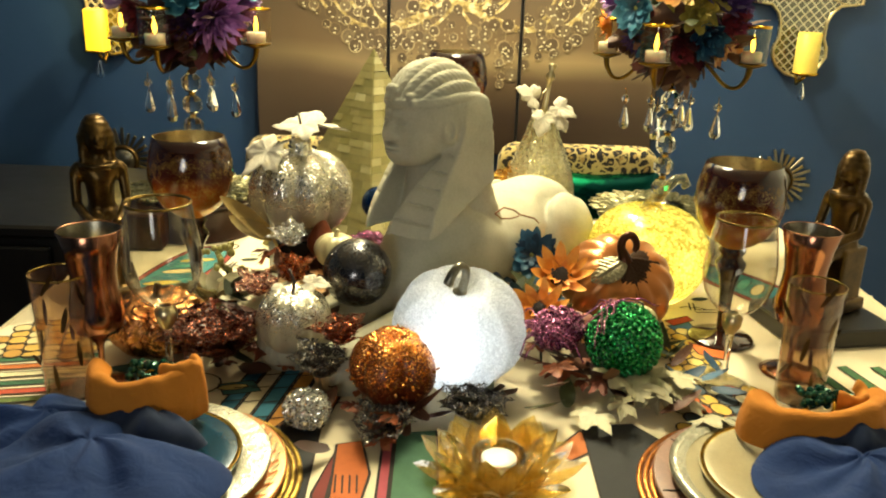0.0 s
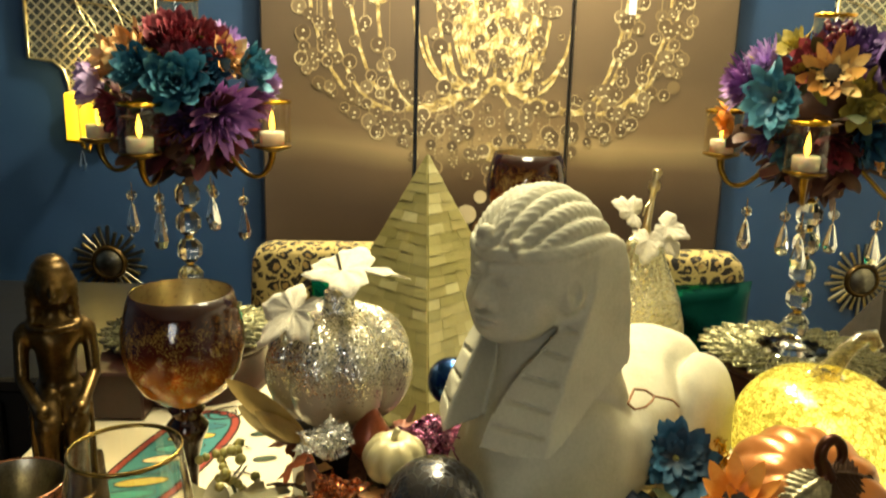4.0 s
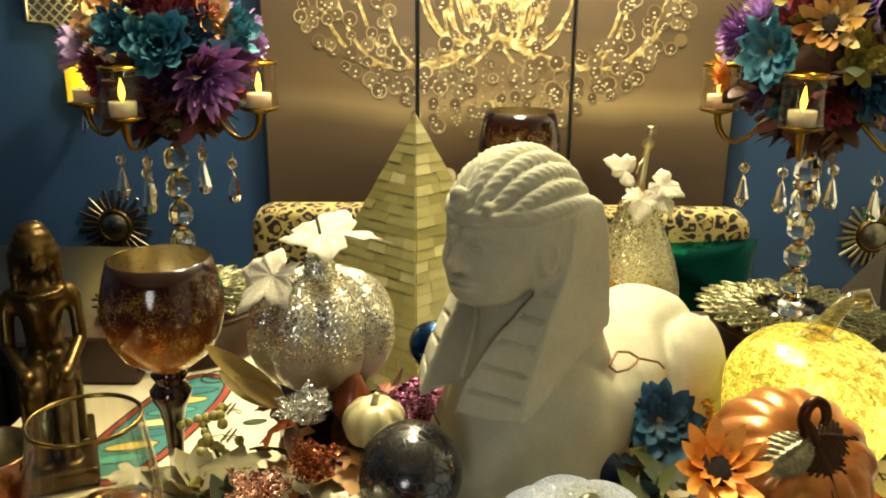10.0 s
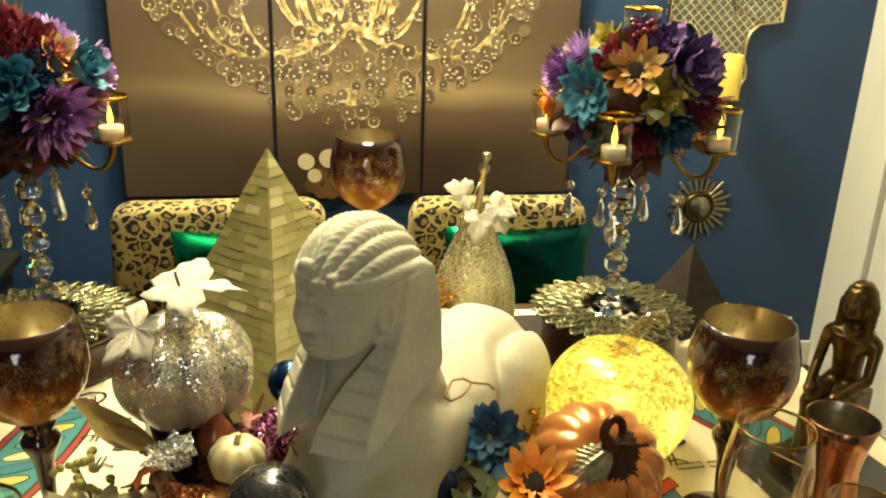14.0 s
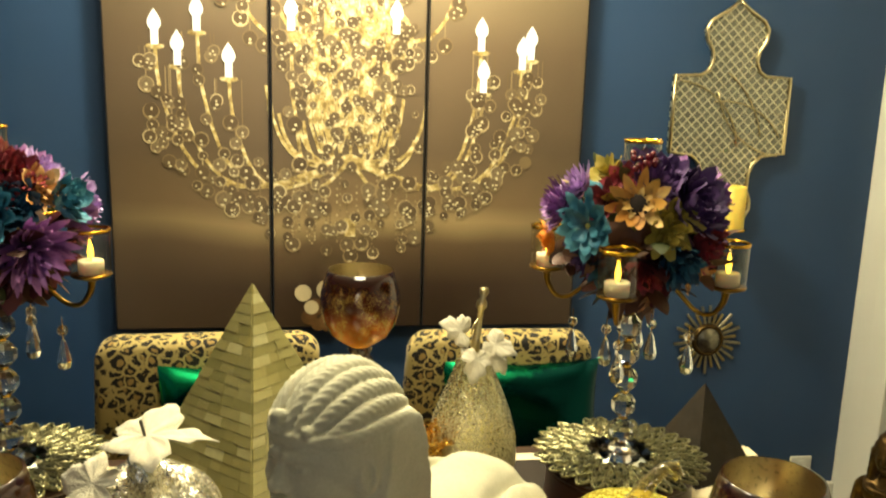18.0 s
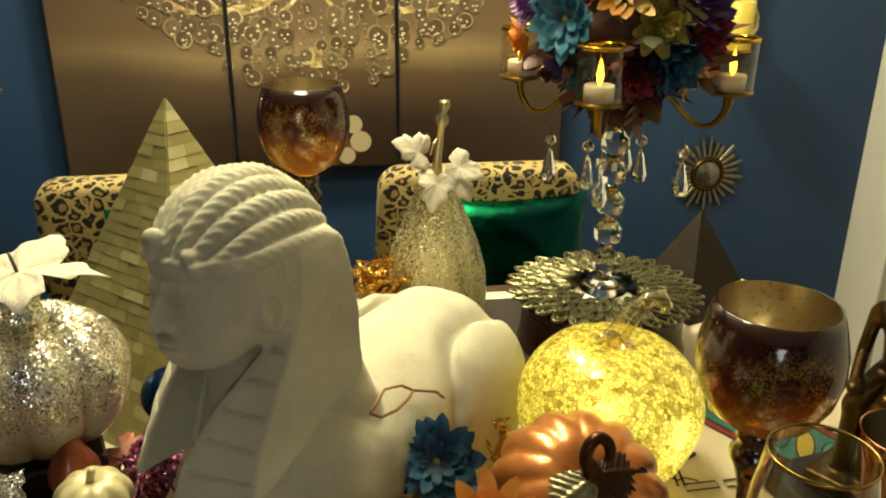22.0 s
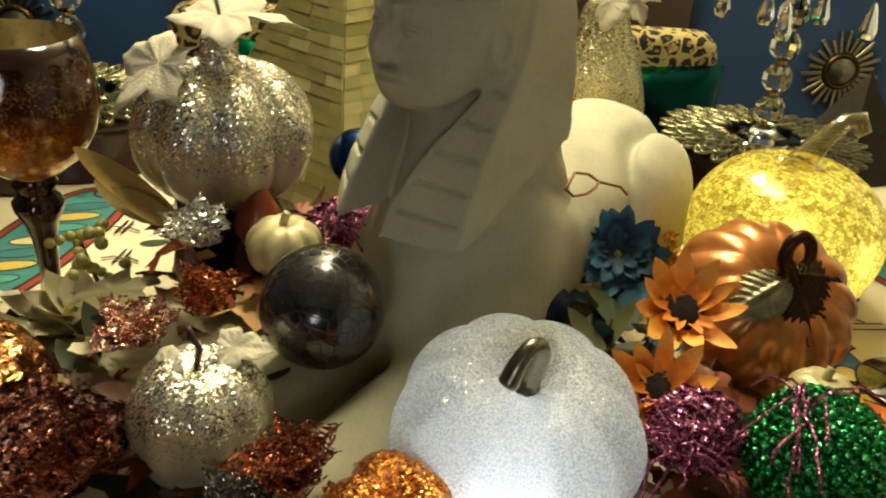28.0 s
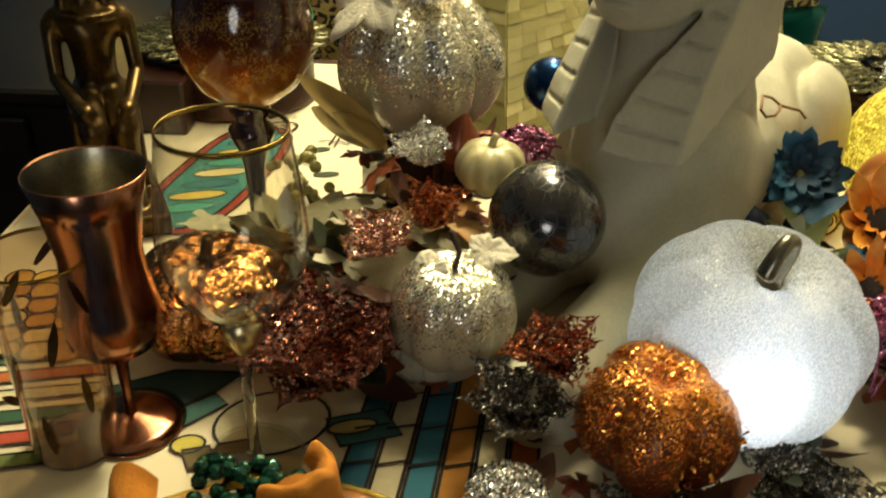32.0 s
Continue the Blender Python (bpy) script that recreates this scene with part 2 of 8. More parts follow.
def lathe(profile, segs=40, lobes=0, depth=0.0, wobble=0.0, close=False):
    """Turns (radius, z) rows round z. lobes: ribs as on a pumpkin, sunk by depth between them."""
    vs, fs = [], []
    rows = len(profile)
    for r, z in profile:
        for j in range(segs):
            a = 2 * math.pi * j / segs
            q = 1.0
            if lobes:
                q = 1 - depth * (1 - abs(math.sin(lobes * a / 2)) ** 0.7) * min(1, r / 0.01)
            if wobble:
                q *= 1 + wobble * math.sin(3 * a + 1.3) + 0.6 * wobble * math.sin(5 * a + z * 30)
            vs.append((r * q * math.cos(a), r * q * math.sin(a), z))
    for i in range(rows - 1):
        for j in range(segs):
            k = (j + 1) % segs
            fs.append((i * segs + j, i * segs + k, (i + 1) * segs + k, (i + 1) * segs + j))
    if close:
        fs.append(tuple(range(segs - 1, -1, -1)))
        fs.append(tuple((rows - 1) * segs + j for j in range(segs)))
    return vs, fs


def tube(points, radii, segs=8, caps=True):
    pts = [Vector(p) for p in points]
    if not hasattr(radii, "__len__"):
        radii = [radii] * len(pts)
    vs, fs = [], []
    side = None
    for i, p in enumerate(pts):
        d = (pts[min(i + 1, len(pts) - 1)] - pts[max(i - 1, 0)]).normalized()
        ref = side if side is not None else (Vector((0, 0, 1)) if abs(d.z) < 0.9 else Vector((1, 0, 0)))
        u = (ref - d * ref.dot(d)).normalized()
        side = u
        w = d.cross(u)
        for j in range(segs):
            a = 2 * math.pi * j / segs
            vs.append(p + (u * math.cos(a) + w * math.sin(a)) * radii[i])
    for i in range(len(pts) - 1):
        for j in range(segs):
            k = (j + 1) % segs
            fs.append((i * segs + j, i * segs + k, (i + 1) * segs + k, (i + 1) * segs + j))
    if caps:
        fs.append(tuple(range(segs - 1, -1, -1)))
        fs.append(tuple((len(pts) - 1) * segs + j for j in range(segs)))
    return vs, fs


def flowing(points, radii, steps=5):
    """A smooth run through the points (Catmull-Rom), with radii to match."""
    P = [Vector(p) for p in points]
    out, rad = [], []
    for i in range(len(P) - 1):
        a, b, c, d = P[max(i - 1, 0)], P[i], P[i + 1], P[min(i + 2, len(P) - 1)]
        for s in range(steps):
            t = s / steps
            out.append(0.5 * (2 * b + (c - a) * t + (2 * a - 5 * b + 4 * c - d) * t * t + (3 * b - a - 3 * c + d) * t ** 3))
            rad.append(radii[i] + (radii[i + 1] - radii[i]) * t)
    return out + [P[-1]], rad + [radii[-1]]


def box(sx, sy, sz, bevel=0.004, at=(0, 0, 0)):
    """A bevelled block, centred in x and y, standing on z = 0."""
    x, y, z, b = sx / 2, sy / 2, sz, min(bevel, sx / 3, sy / 3, sz / 3)
    ring = lambda e, h: [(-x + e, -y + b, h), (-x + b, -y + e, h), (x - b, -y + e, h), (x - e, -y + b, h), (x - e, y - b, h), (x - b, y - e, h), (-x + b, y - e, h), (-x + e, y - b, h)]
    vs = ring(b, 0) + ring(0, b) + ring(0, z - b) + ring(b, z)
    fs = [tuple(range(7, -1, -1)), tuple(range(24, 32))]
    for i in range(3):
        for j in range(8):
            k = (j + 1) % 8
            fs.append((i * 8 + j, i * 8 + k, i * 8 + 8 + k, i * 8 + 8 + j))
    return [(v[0] + at[0], v[1] + at[1], v[2] + at[2]) for v in vs], fs


def slab(x0, x1, y0, y1, z0, z1, bevel=0.003):
    return box(x1 - x0, y1 - y0, z1 - z0, bevel, ((x0 + x1) / 2, (y0 + y1) / 2, z0))


def ball(r, rings=12, segs=20, squash=1.0):
    return lathe([(max(1e-5, r * math.sin(math.pi * i / rings)), -r * squash * math.cos(math.pi * i / rings)) for i in range(rings + 1)], segs)


def petal(length, width, lift=0.3, curl=0.0, tip=0.6, n=6, cup=0.25, wave=0.0):
    """A petal along +y from the origin, rising by lift and bent by curl."""
    vs, fs = [], []
    for i in range(n + 1):
        t = i / n
        w = width * (math.sin(math.pi * min(1, t * 0.92 + 0.08)) ** tip) * 0.5 if i < n else width * 0.04
        y = length * t * math.cos(curl * t)
        z = length * (lift * t + math.sin(curl * t) * t)
        for s in (-1, 0, 1):
            vs.append((s * w, y, z + cup * w * (abs(s)) + wave * length * math.sin(t * 9 + s * 2)))
    for i in range(n):
        for j in range(2):
            a = i * 3 + j
            fs.append((a, a + 1, a + 4, a + 3))
    return vs, fs


def lobed_leaf(size, lobes=5, depth=0.45, arch=0.12, seed=0):
    """A maple-like leaf, base at the origin, tip along +y, as a fan with pointed lobes."""
    rnd = random.Random(seed)
    vs, fs = [(0, size * 0.32, size * arch)], []
    n = lobes * 6
    for i in range(n + 1):
        t = i / n
        a = math.radians(-160 + 320 * t)
        u = (t * lobes) % 1.0
        spike = 1 - abs(2 * u - 1)
        k = abs(t - 0.5) * 2
        r = size * (0.36 + depth * 0.8 * spike ** 1.1 * (1 - 0.4 * k)) * (1 + 0.10 * math.sin(i * 2.9)) * (0.94 + 0.12 * rnd.random())
        x, y = r * math.sin(a) * 0.95, size * 0.32 + r * math.cos(a) * 0.72
        vs.append((x, y, size * (arch * (1 - (r / size) ** 2 * 2.2) + 0.03 * math.sin(i * 1.7))))
    for i in range(n):
        fs.append((0, i + 1, i + 2))
    return vs, fs


def velvet_leaf(size, lobes=3, seed=0, thick=0.0016):
    """A broad soft leaf with shallow lobes and a rippled blade, base at the origin, tip along +y."""
    rnd = random.Random(seed)
    n, rings = 60, 4
    edge = []
    for i in range(n):
        a = 2 * math.pi * i / n
        tip = 0.5 + 0.5 * math.cos(a)
        wave = (1 - abs(((lobes * a / (2 * math.pi) + 0.5) % 1.0) * 2 - 1)) ** 0.9 + 0.25 * (1 - abs(((3 * lobes * a / (2 * math.pi) + 0.5) % 1.0) * 2 - 1))
        r = 0.23 + 0.27 * wave * (0.45 + 0.55 * tip) + 0.05 * tip - 0.10 * math.exp(-((a - math.pi) / 0.3) ** 2) + rnd.uniform(-0.02, 0.02)
        edge.append((r * math.sin(a), 0.42 + r * math.cos(a), a))
    vs = []
    for side in (0, 1):
        vs.append((0, 0.42 * size, -thick * side))
        for q in range(1, rings + 1):
            f = q / rings
            for x, y, a in edge:
                px, py = x * f, 0.42 + (y - 0.42) * f
                pz = 0.16 * abs(px) ** 0.9 - 0.22 * (py - 0.42) ** 2 - 0.35 * px * px + 0.045 * f * math.sin(a * 3 + 2.3 * seed) + 0.014 * math.sin(a * 13 + seed) * f
                vs.append((px * size, py * size, pz * size - thick * side * (0.4 if q == rings else 1)))
    fs, half = [], 1 + n * rings
    for side in (0, 1):
        o = half * side
        for i in range(n):
            j = (i + 1) % n
            fs.append((o, o + 1 + j, o + 1 + i) if not side else (o, o + 1 + i, o + 1 + j))
            for q in range(rings - 1):
                a, b = o + 1 + q * n, o + 1 + (q + 1) * n
                fs.append((a + i, a + j, b + j, b + i) if not side else (a + j, a + i, b + i, b + j))
    o = 1 + (rings - 1) * n
    for i in range(n):
        j = (i + 1) % n
        fs.append((o + i, o + j, half + o + j, half + o + i))
    return vs, fs


def laid(place, along, up):
    """A frame at place whose y runs along and whose z leans to up."""
    y = Vector(along).normalized()
    x = y.cross(Vector(up)).normalized()
    z = x.cross(y)
    m = Matrix((x, y, z)).transposed().to_4x4()
    m.translation = Vector(place)
    return m


def bloom_pieces(rnd, rings, length, width, lift=(10, 70), tip=0.6, curl=0.3, cup=0.25, ruffle=0.02):
    """The petals of a flower that opens towards +z, as (shape, poses) for each whorl from the outside in."""
    out = []
    for k, n in enumerate(rings):
        t = k / max(1, len(rings) - 1) if len(rings) > 1 else 0
        up = lift[0] + (lift[1] - lift[0]) * t
        size = 1 - 0.45 * t
        shape = petal(length * size, width * size, 0.05, curl * (1 - t), tip, 7, cup, ruffle)
        out.append((shape, [pose(0, 0, length * 0.06 * k, 0, 0, 360 * j / n + 17 * k + rnd.uniform(-8, 8)) @ pose(0, length * 0.05, 0, up + rnd.uniform(-9, 9), rnd.uniform(-12, 12), 0) @ Matrix.Diagonal((rnd.uniform(0.85, 1.1), rnd.uniform(0.88, 1.1), 1, 1)) for j in range(n)]))
    return out


def blob_surface(f, lo, hi, h, smooth=(0.6, -0.45, 0.6, -0.45, 0.5), firm=9.0):
    """The zero surface of the distance f(x, y, z) in a box, as a mesh of quads, eased by smooth, less so above the height firm."""
    xs, ys, zs = [np.arange(a, b + h, h) for a, b in zip(lo, hi)]
    X, Y, Z = [v.astype(np.float32) for v in np.meshgrid(xs, ys, zs, indexing="ij")]
    V = f(X, Y, Z)
    inside = V < 0
    s = [slice(None, -1), slice(1, None)]
    nx, ny, nz = V.shape
    acc, cnt = np.zeros((nx - 1, ny - 1, nz - 1, 3)), np.zeros((nx - 1, ny - 1, nz - 1))
    base = np.stack([X, Y, Z], -1)
    for ax in range(3):
        for a in (0, 1):
            for b in (0, 1):
                i0, i1 = [None] * 3, [None] * 3
                others = [q for q in range(3) if q != ax]
                i0[ax], i1[ax] = s[0], s[1]
                i0[others[0]] = i1[others[0]] = s[a]
                i0[others[1]] = i1[others[1]] = s[b]
                v0, v1 = V[tuple(i0)], V[tuple(i1)]
                cross = (v0 < 0) != (v1 < 0)
                t = np.where(cross, v0 / np.where(cross, v0 - v1, 1), 0)
                p = base[tuple(i0)].copy()
                p[..., ax] += t * h
                acc += p * cross[..., None]
                cnt += cross
    live = cnt > 0
    index = -np.ones(live.shape, int)
    index[live] = np.arange(live.sum())
    verts = acc[live] / cnt[live][:, None]
    faces = []
    for ax in range(3):
        o = [q for q in range(3) if q != ax]
        i0, i1 = [slice(1, -1)] * 3, [slice(1, -1)] * 3
        i0[ax], i1[ax] = slice(None, -1), slice(1, None)
        a, b = inside[tuple(i0)], inside[tuple(i1)]
        pos = np.argwhere(a != b)
        flip = a[tuple(pos.T)]
        off = np.ones(3, int)
        off[ax] = 0
        p = pos + off
        e0, e1 = np.zeros(3, int), np.zeros(3, int)
        e0[o[0]], e1[o[1]] = 1, 1
        q = np.stack([index[tuple((p - e0 - e1).T)], index[tuple((p - e1).T)], index[tuple(p.T)], index[tuple((p - e0).T)]], 1)
        if ax == 1:
            flip = ~flip
        q[~flip] = q[~flip][:, ::-1]
        faces.append(q)
    quads = np.concatenate(faces)
    links = np.concatenate([quads[:, [0, 1]], quads[:, [1, 2]], quads[:, [2, 3]], quads[:, [3, 0]]])
    many = np.bincount(links[:, 0], minlength=len(verts))[:, None]
    ease = np.where(verts[:, 2:] > firm, 0.3, 1.0)
    for pull in smooth:
        near = np.stack([np.bincount(links[:, 0], weights=verts[links[:, 1], i], minlength=len(verts)) for i in range(3)], 1) / many
        verts = verts + (near - verts) * pull * ease
    return verts.tolist(), quads.tolist()


def ell(X, Y, Z, c, r):
    k = np.sqrt(((X - c[0]) / r[0]) ** 2 + ((Y - c[1]) / r[1]) ** 2 + ((Z - c[2]) / r[2]) ** 2)
    return (k - 1) * min(r)


def cap(X, Y, Z, a, b, ra, rb=None):
    rb = ra if rb is None else rb
    a, b = np.array(a), np.array(b)
    d = b - a
    t = np.clip(((X - a[0]) * d[0] + (Y - a[1]) * d[1] + (Z - a[2]) * d[2]) / (d @ d), 0, 1)
    return np.sqrt((X - a[0] - t * d[0]) ** 2 + (Y - a[1] - t * d[1]) ** 2 + (Z - a[2] - t * d[2]) ** 2) - (ra + (rb - ra) * t)


def brick(X, Y, Z, c, half, r):
    q = [np.abs(v - cc) - (hh - r) for v, cc, hh in zip((X, Y, Z), c, half)]
    out = np.sqrt(sum(np.maximum(v, 0) ** 2 for v in q))
    return out + np.minimum(np.maximum(np.maximum(q[0], q[1]), q[2]), 0) - r


def soft(a, b, k):
    h = np.clip(0.5 + 0.5 * (b - a) / k, 0, 1)
    return b + (a - b) * h - k * h * (1 - h)


# ---- room ----
solid("floor", slab(-2.4, 1.9, -1.6, 3.5, -0.06, 0, 0.002), FLOOR, "dark wooden floor under the dining table", "floor", kind="structure", smooth=False)
solid("ceiling", slab(-2.4, 1.9, -1.6, 3.5, 2.62, 2.7, 0.002), CEILING, "pale painted ceiling over the dining room", "ceiling", kind="structure", smooth=False)
solid("wall_north", slab(-2.4, 1.9, 3.5, 3.62, 0, 2.7, 0.002), BLUE_WALL, "navy blue painted dining room wall", "wall", kind="structure", smooth=False)
solid("wall_west", slab(-2.52, -2.4, -1.6, 3.62, 0, 2.7, 0.002), BLUE_WALL, "navy blue painted side wall", "wall", kind="structure", smooth=False)
solid("wall_south", slab(-2.52, 2.02, -1.72, -1.6, 0, 2.7, 0.002), BLUE_WALL, "navy blue wall behind the table's near side", "wall", kind="structure", smooth=False)
solid("wall_east", slab(1.9, 2.02, -1.6, 3.62, 0, 2.7, 0.002), WHITE_PAINT, "white painted side wall by the door", "wall", kind="structure", smooth=False)
solid("baseboard", slab(-2.4, 1.9, 3.485, 3.5, 0, 0.1, 0.003), WHITE_PAINT, "white skirting board along the blue wall", "baseboard", kind="structure", smooth=False)
door = thing("door_1", "white panelled closet door with a small knob", "door", (1.9, 0, 0), kind="structure")
part("door_leaf", slab(-0.035, -0.004, 2.40, 3.22, 0.01, 2.03), WHITE_PAINT, door, smooth=False)
part("casing", slab(-0.045, -0.002, 3.24, 3.34, 0, 2.08), WHITE_PAINT, door, smooth=False)
part("casing", slab(-0.045, -0.002, 2.28, 2.38, 0, 2.08), WHITE_PAINT, door, smooth=False)
part("casing", slab(-0.045, -0.002, 2.28, 3.34, 2.083, 2.18), WHITE_PAINT, door, smooth=False)
part("door_handle", moved(lathe([(0.004, 0), (0.012, 0.002), (0.012, 0.006), (0.006, 0.01), (0.006, 0.03), (0.014, 0.036), (0.017, 0.046), (0.012, 0.056), (0.001, 0.058)], 20), pose(-0.035, 3.10, 0.833, 0, -90, 0)), PEWTER, door, "small dark metal knob")
outlet = thing("wall_outlet", "white plastic socket plate on the blue wall", "outlet", (1.768, 3.5, 0.14))
part("plate", slab(-0.04, 0.04, -0.008, -0.001, -0.06, 0.06), WHITE_PAINT, outlet, smooth=False)
part("socket", slab(-0.018, 0.018, -0.011, -0.0085, 0.01, 0.045), WHITE_PAINT, outlet, smooth=False)
part("socket", slab(-0.018, 0.018, -0.011, -0.0085, -0.045, -0.01), WHITE_PAINT, outlet, smooth=False)

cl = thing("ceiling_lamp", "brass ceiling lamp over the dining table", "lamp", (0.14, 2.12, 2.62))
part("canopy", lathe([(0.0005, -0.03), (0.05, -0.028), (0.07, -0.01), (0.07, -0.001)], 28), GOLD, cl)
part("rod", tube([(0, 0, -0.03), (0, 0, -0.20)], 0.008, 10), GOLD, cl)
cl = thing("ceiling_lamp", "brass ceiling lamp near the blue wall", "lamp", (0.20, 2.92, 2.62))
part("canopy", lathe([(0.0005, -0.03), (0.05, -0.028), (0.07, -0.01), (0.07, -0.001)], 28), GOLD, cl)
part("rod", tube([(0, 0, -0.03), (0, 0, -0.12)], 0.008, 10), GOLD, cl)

tv = thing("television", "wall television glowing pale blue behind the table", "television", (-0.35, -1.6, 0.0))
part("casing", slab(-0.62, 0.62, 0.002, 0.05, 0.98, 1.72, 0.006), BLACK_WOOD, tv, smooth=False)

# ---- table and cloth ----
k = Mat("printed_cotton")
k.set(Base_Color=k.mix(k.noise(9, 5), lin("d8c8a0"), lin("e4d8b8")), Roughness=0.85)
k.bump(k.noise(700, 3), 0.3, 0.0005)
CLOTH = k.m
table = thing("dining_table", "dark wooden dining table under a printed cloth", "table", (0.15, 1.82, 0))
part("tabletop", slab(-0.66, 0.78, -0.62, 0.66, 0.715, 0.754, 0.006), DARK_WOOD, table, smooth=False)
leg = part("leg", lathe([(0.03, 0), (0.022, 0.05), (0.035, 0.5), (0.045, 0.714)], 16, close=True), DARK_WOOD, table, m=pose(-0.56, -0.52, 0))
for x, y in ((0.68, -0.52), (-0.56, 0.56), (0.68, 0.56)):
    again(leg, pose(x, y, 0))
tc = solid("tablecloth", slab(-0.53, 0.95, 1.18, 2.43, 0.754, 0.7600, 0.002), CLOTH, "cream cotton tablecloth with a coloured Egyptian print", "tablecloth", smooth=False)
for edge in ((-0.535, -0.5302, 1.18, 2.43), (0.9502, 0.955, 1.18, 2.43), (-0.53, 0.95, 2.4302, 2.435), (-0.53, 0.95, 1.175, 1.1798)):
    part("hanging_edge", slab(*edge, 0.56, 0.7598, 0.001), CLOTH, tc, smooth=False)

# ---- triptych with a printed chandelier ----
k = Mat("printed_canvas")
z, x = k.axis(2), k.axis(0)
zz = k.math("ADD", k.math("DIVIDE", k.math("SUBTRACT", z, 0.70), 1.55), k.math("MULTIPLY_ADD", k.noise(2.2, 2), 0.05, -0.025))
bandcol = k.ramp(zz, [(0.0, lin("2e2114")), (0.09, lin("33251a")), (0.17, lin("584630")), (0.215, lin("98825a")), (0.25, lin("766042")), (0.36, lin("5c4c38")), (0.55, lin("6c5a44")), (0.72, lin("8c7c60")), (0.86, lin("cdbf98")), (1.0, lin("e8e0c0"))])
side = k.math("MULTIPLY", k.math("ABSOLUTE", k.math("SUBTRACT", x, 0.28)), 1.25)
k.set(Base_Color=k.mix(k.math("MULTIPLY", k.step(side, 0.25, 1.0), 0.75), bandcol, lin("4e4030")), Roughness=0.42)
k.bump(k.noise(1200, 2), 0.15, 0.0003)
CANVAS = k.m
INK = plain("black_canvas_edge", "14100c", 0.7)
k = Mat("printed_crystal")
k.set(Base_Color=k.ramp(k.island(), [(0.0, lin("66543a")), (0.4, lin("826e4c")), (0.8, lin("a4906a")), (1.0, lin("ccba90"))]), Roughness=0.42)
PRINT_CRYSTAL = k.m
k = Mat("printed_crystal_heart")
k.set(Base_Color=k.mix(k.noise(150, 4), k.ramp(k.island(), [(0.0, lin("52422c")), (0.5, lin("6c5a40")), (1.0, lin("927f60"))]), lin("4c3c28")), Roughness=0.42)
PRINT_HEART = k.m
k = Mat("printed_gold")
k.set(Base_Color=k.ramp(k.noise(40, 3), [(0.35, lin("7a6434")), (0.5, lin("bca468")), (0.65, lin("e8dcb0"))]), Roughness=0.42)
PRINT_GOLD = k.m
PRINT_WHITE = plain("printed_bulb_white", "fbfdff", 0.42, 0, 0.02)
PRINT_GLINT = plain("printed_glint", "dccfa8", 0.42, 0, 0.1)
k = Mat("printed_glow")
k.set(Base_Color=k.ramp(k.noise(55, 4, 0.7, 1.0), [(0.36, lin("6d5c3a")), (0.48, lin("b09a66")), (0.58, lin("e2d4a4")), (0.68, lin("fff8e0"))]), Roughness=0.42)
PRINT_GLOW = k.m
k = Mat("printed_soft_light")
k.set(Base_Color=lin("b5a684"), Roughness=0.42)
PRINT_SOFT = k.m
PRINT_SEAT = plain("printed_amber_light", "5c4020", 0.42, 0, 0.5, 90, 30)

EDGES = ((-0.500, -0.049), (-0.043, 0.404), (0.410, 0.886))
FACE = 3.452


COUNT = [0]


def flat(points, layer):
    COUNT[0] += 1
    return [(px, FACE - 0.0004 * layer - 0.0000015 * (COUNT[0] % 700), pz) for px, pz in points], [tuple(range(len(points)))]


def disc(cx, cz, r, layer, n=14, tall=1.0):
    return flat([(cx + r * math.cos(2 * math.pi * i / n), cz + r * tall * math.sin(2 * math.pi * i / n)) for i in range(n)], layer)


def ribbon(points, width, layer):
    out = []
    for (x0, z0), (x1, z1) in zip(points, points[1:]):
        d = math.hypot(x1 - x0, z1 - z0) or 1
        ox, oz = -(z1 - z0) / d * width / 2, (x1 - x0) / d * width / 2
        out.append(flat([(x0 - ox, z0 - oz), (x1 - ox, z1 - oz), (x1 + ox, z1 + oz), (x0 + ox, z0 + oz)], layer))
    return out


def gem(cx, cz, r, rnd):
    """A printed crystal ball: pale rim, darker heart, bright glint."""
    a, b = rnd.uniform(-0.3, 0.3) * r, rnd.uniform(-0.2, 0.4) * r
    return ([disc(cx, cz, r, 5, 18)], [disc(cx + a * 0.25, cz + b * 0.3 + 0.05 * r, r * 0.84, 6, 16)], [disc(cx + a, cz + b, r * 0.17, 7, 8), disc(cx - a * 0.6, cz - r * 0.62, r * 0.24, 7, 8, 0.5)])


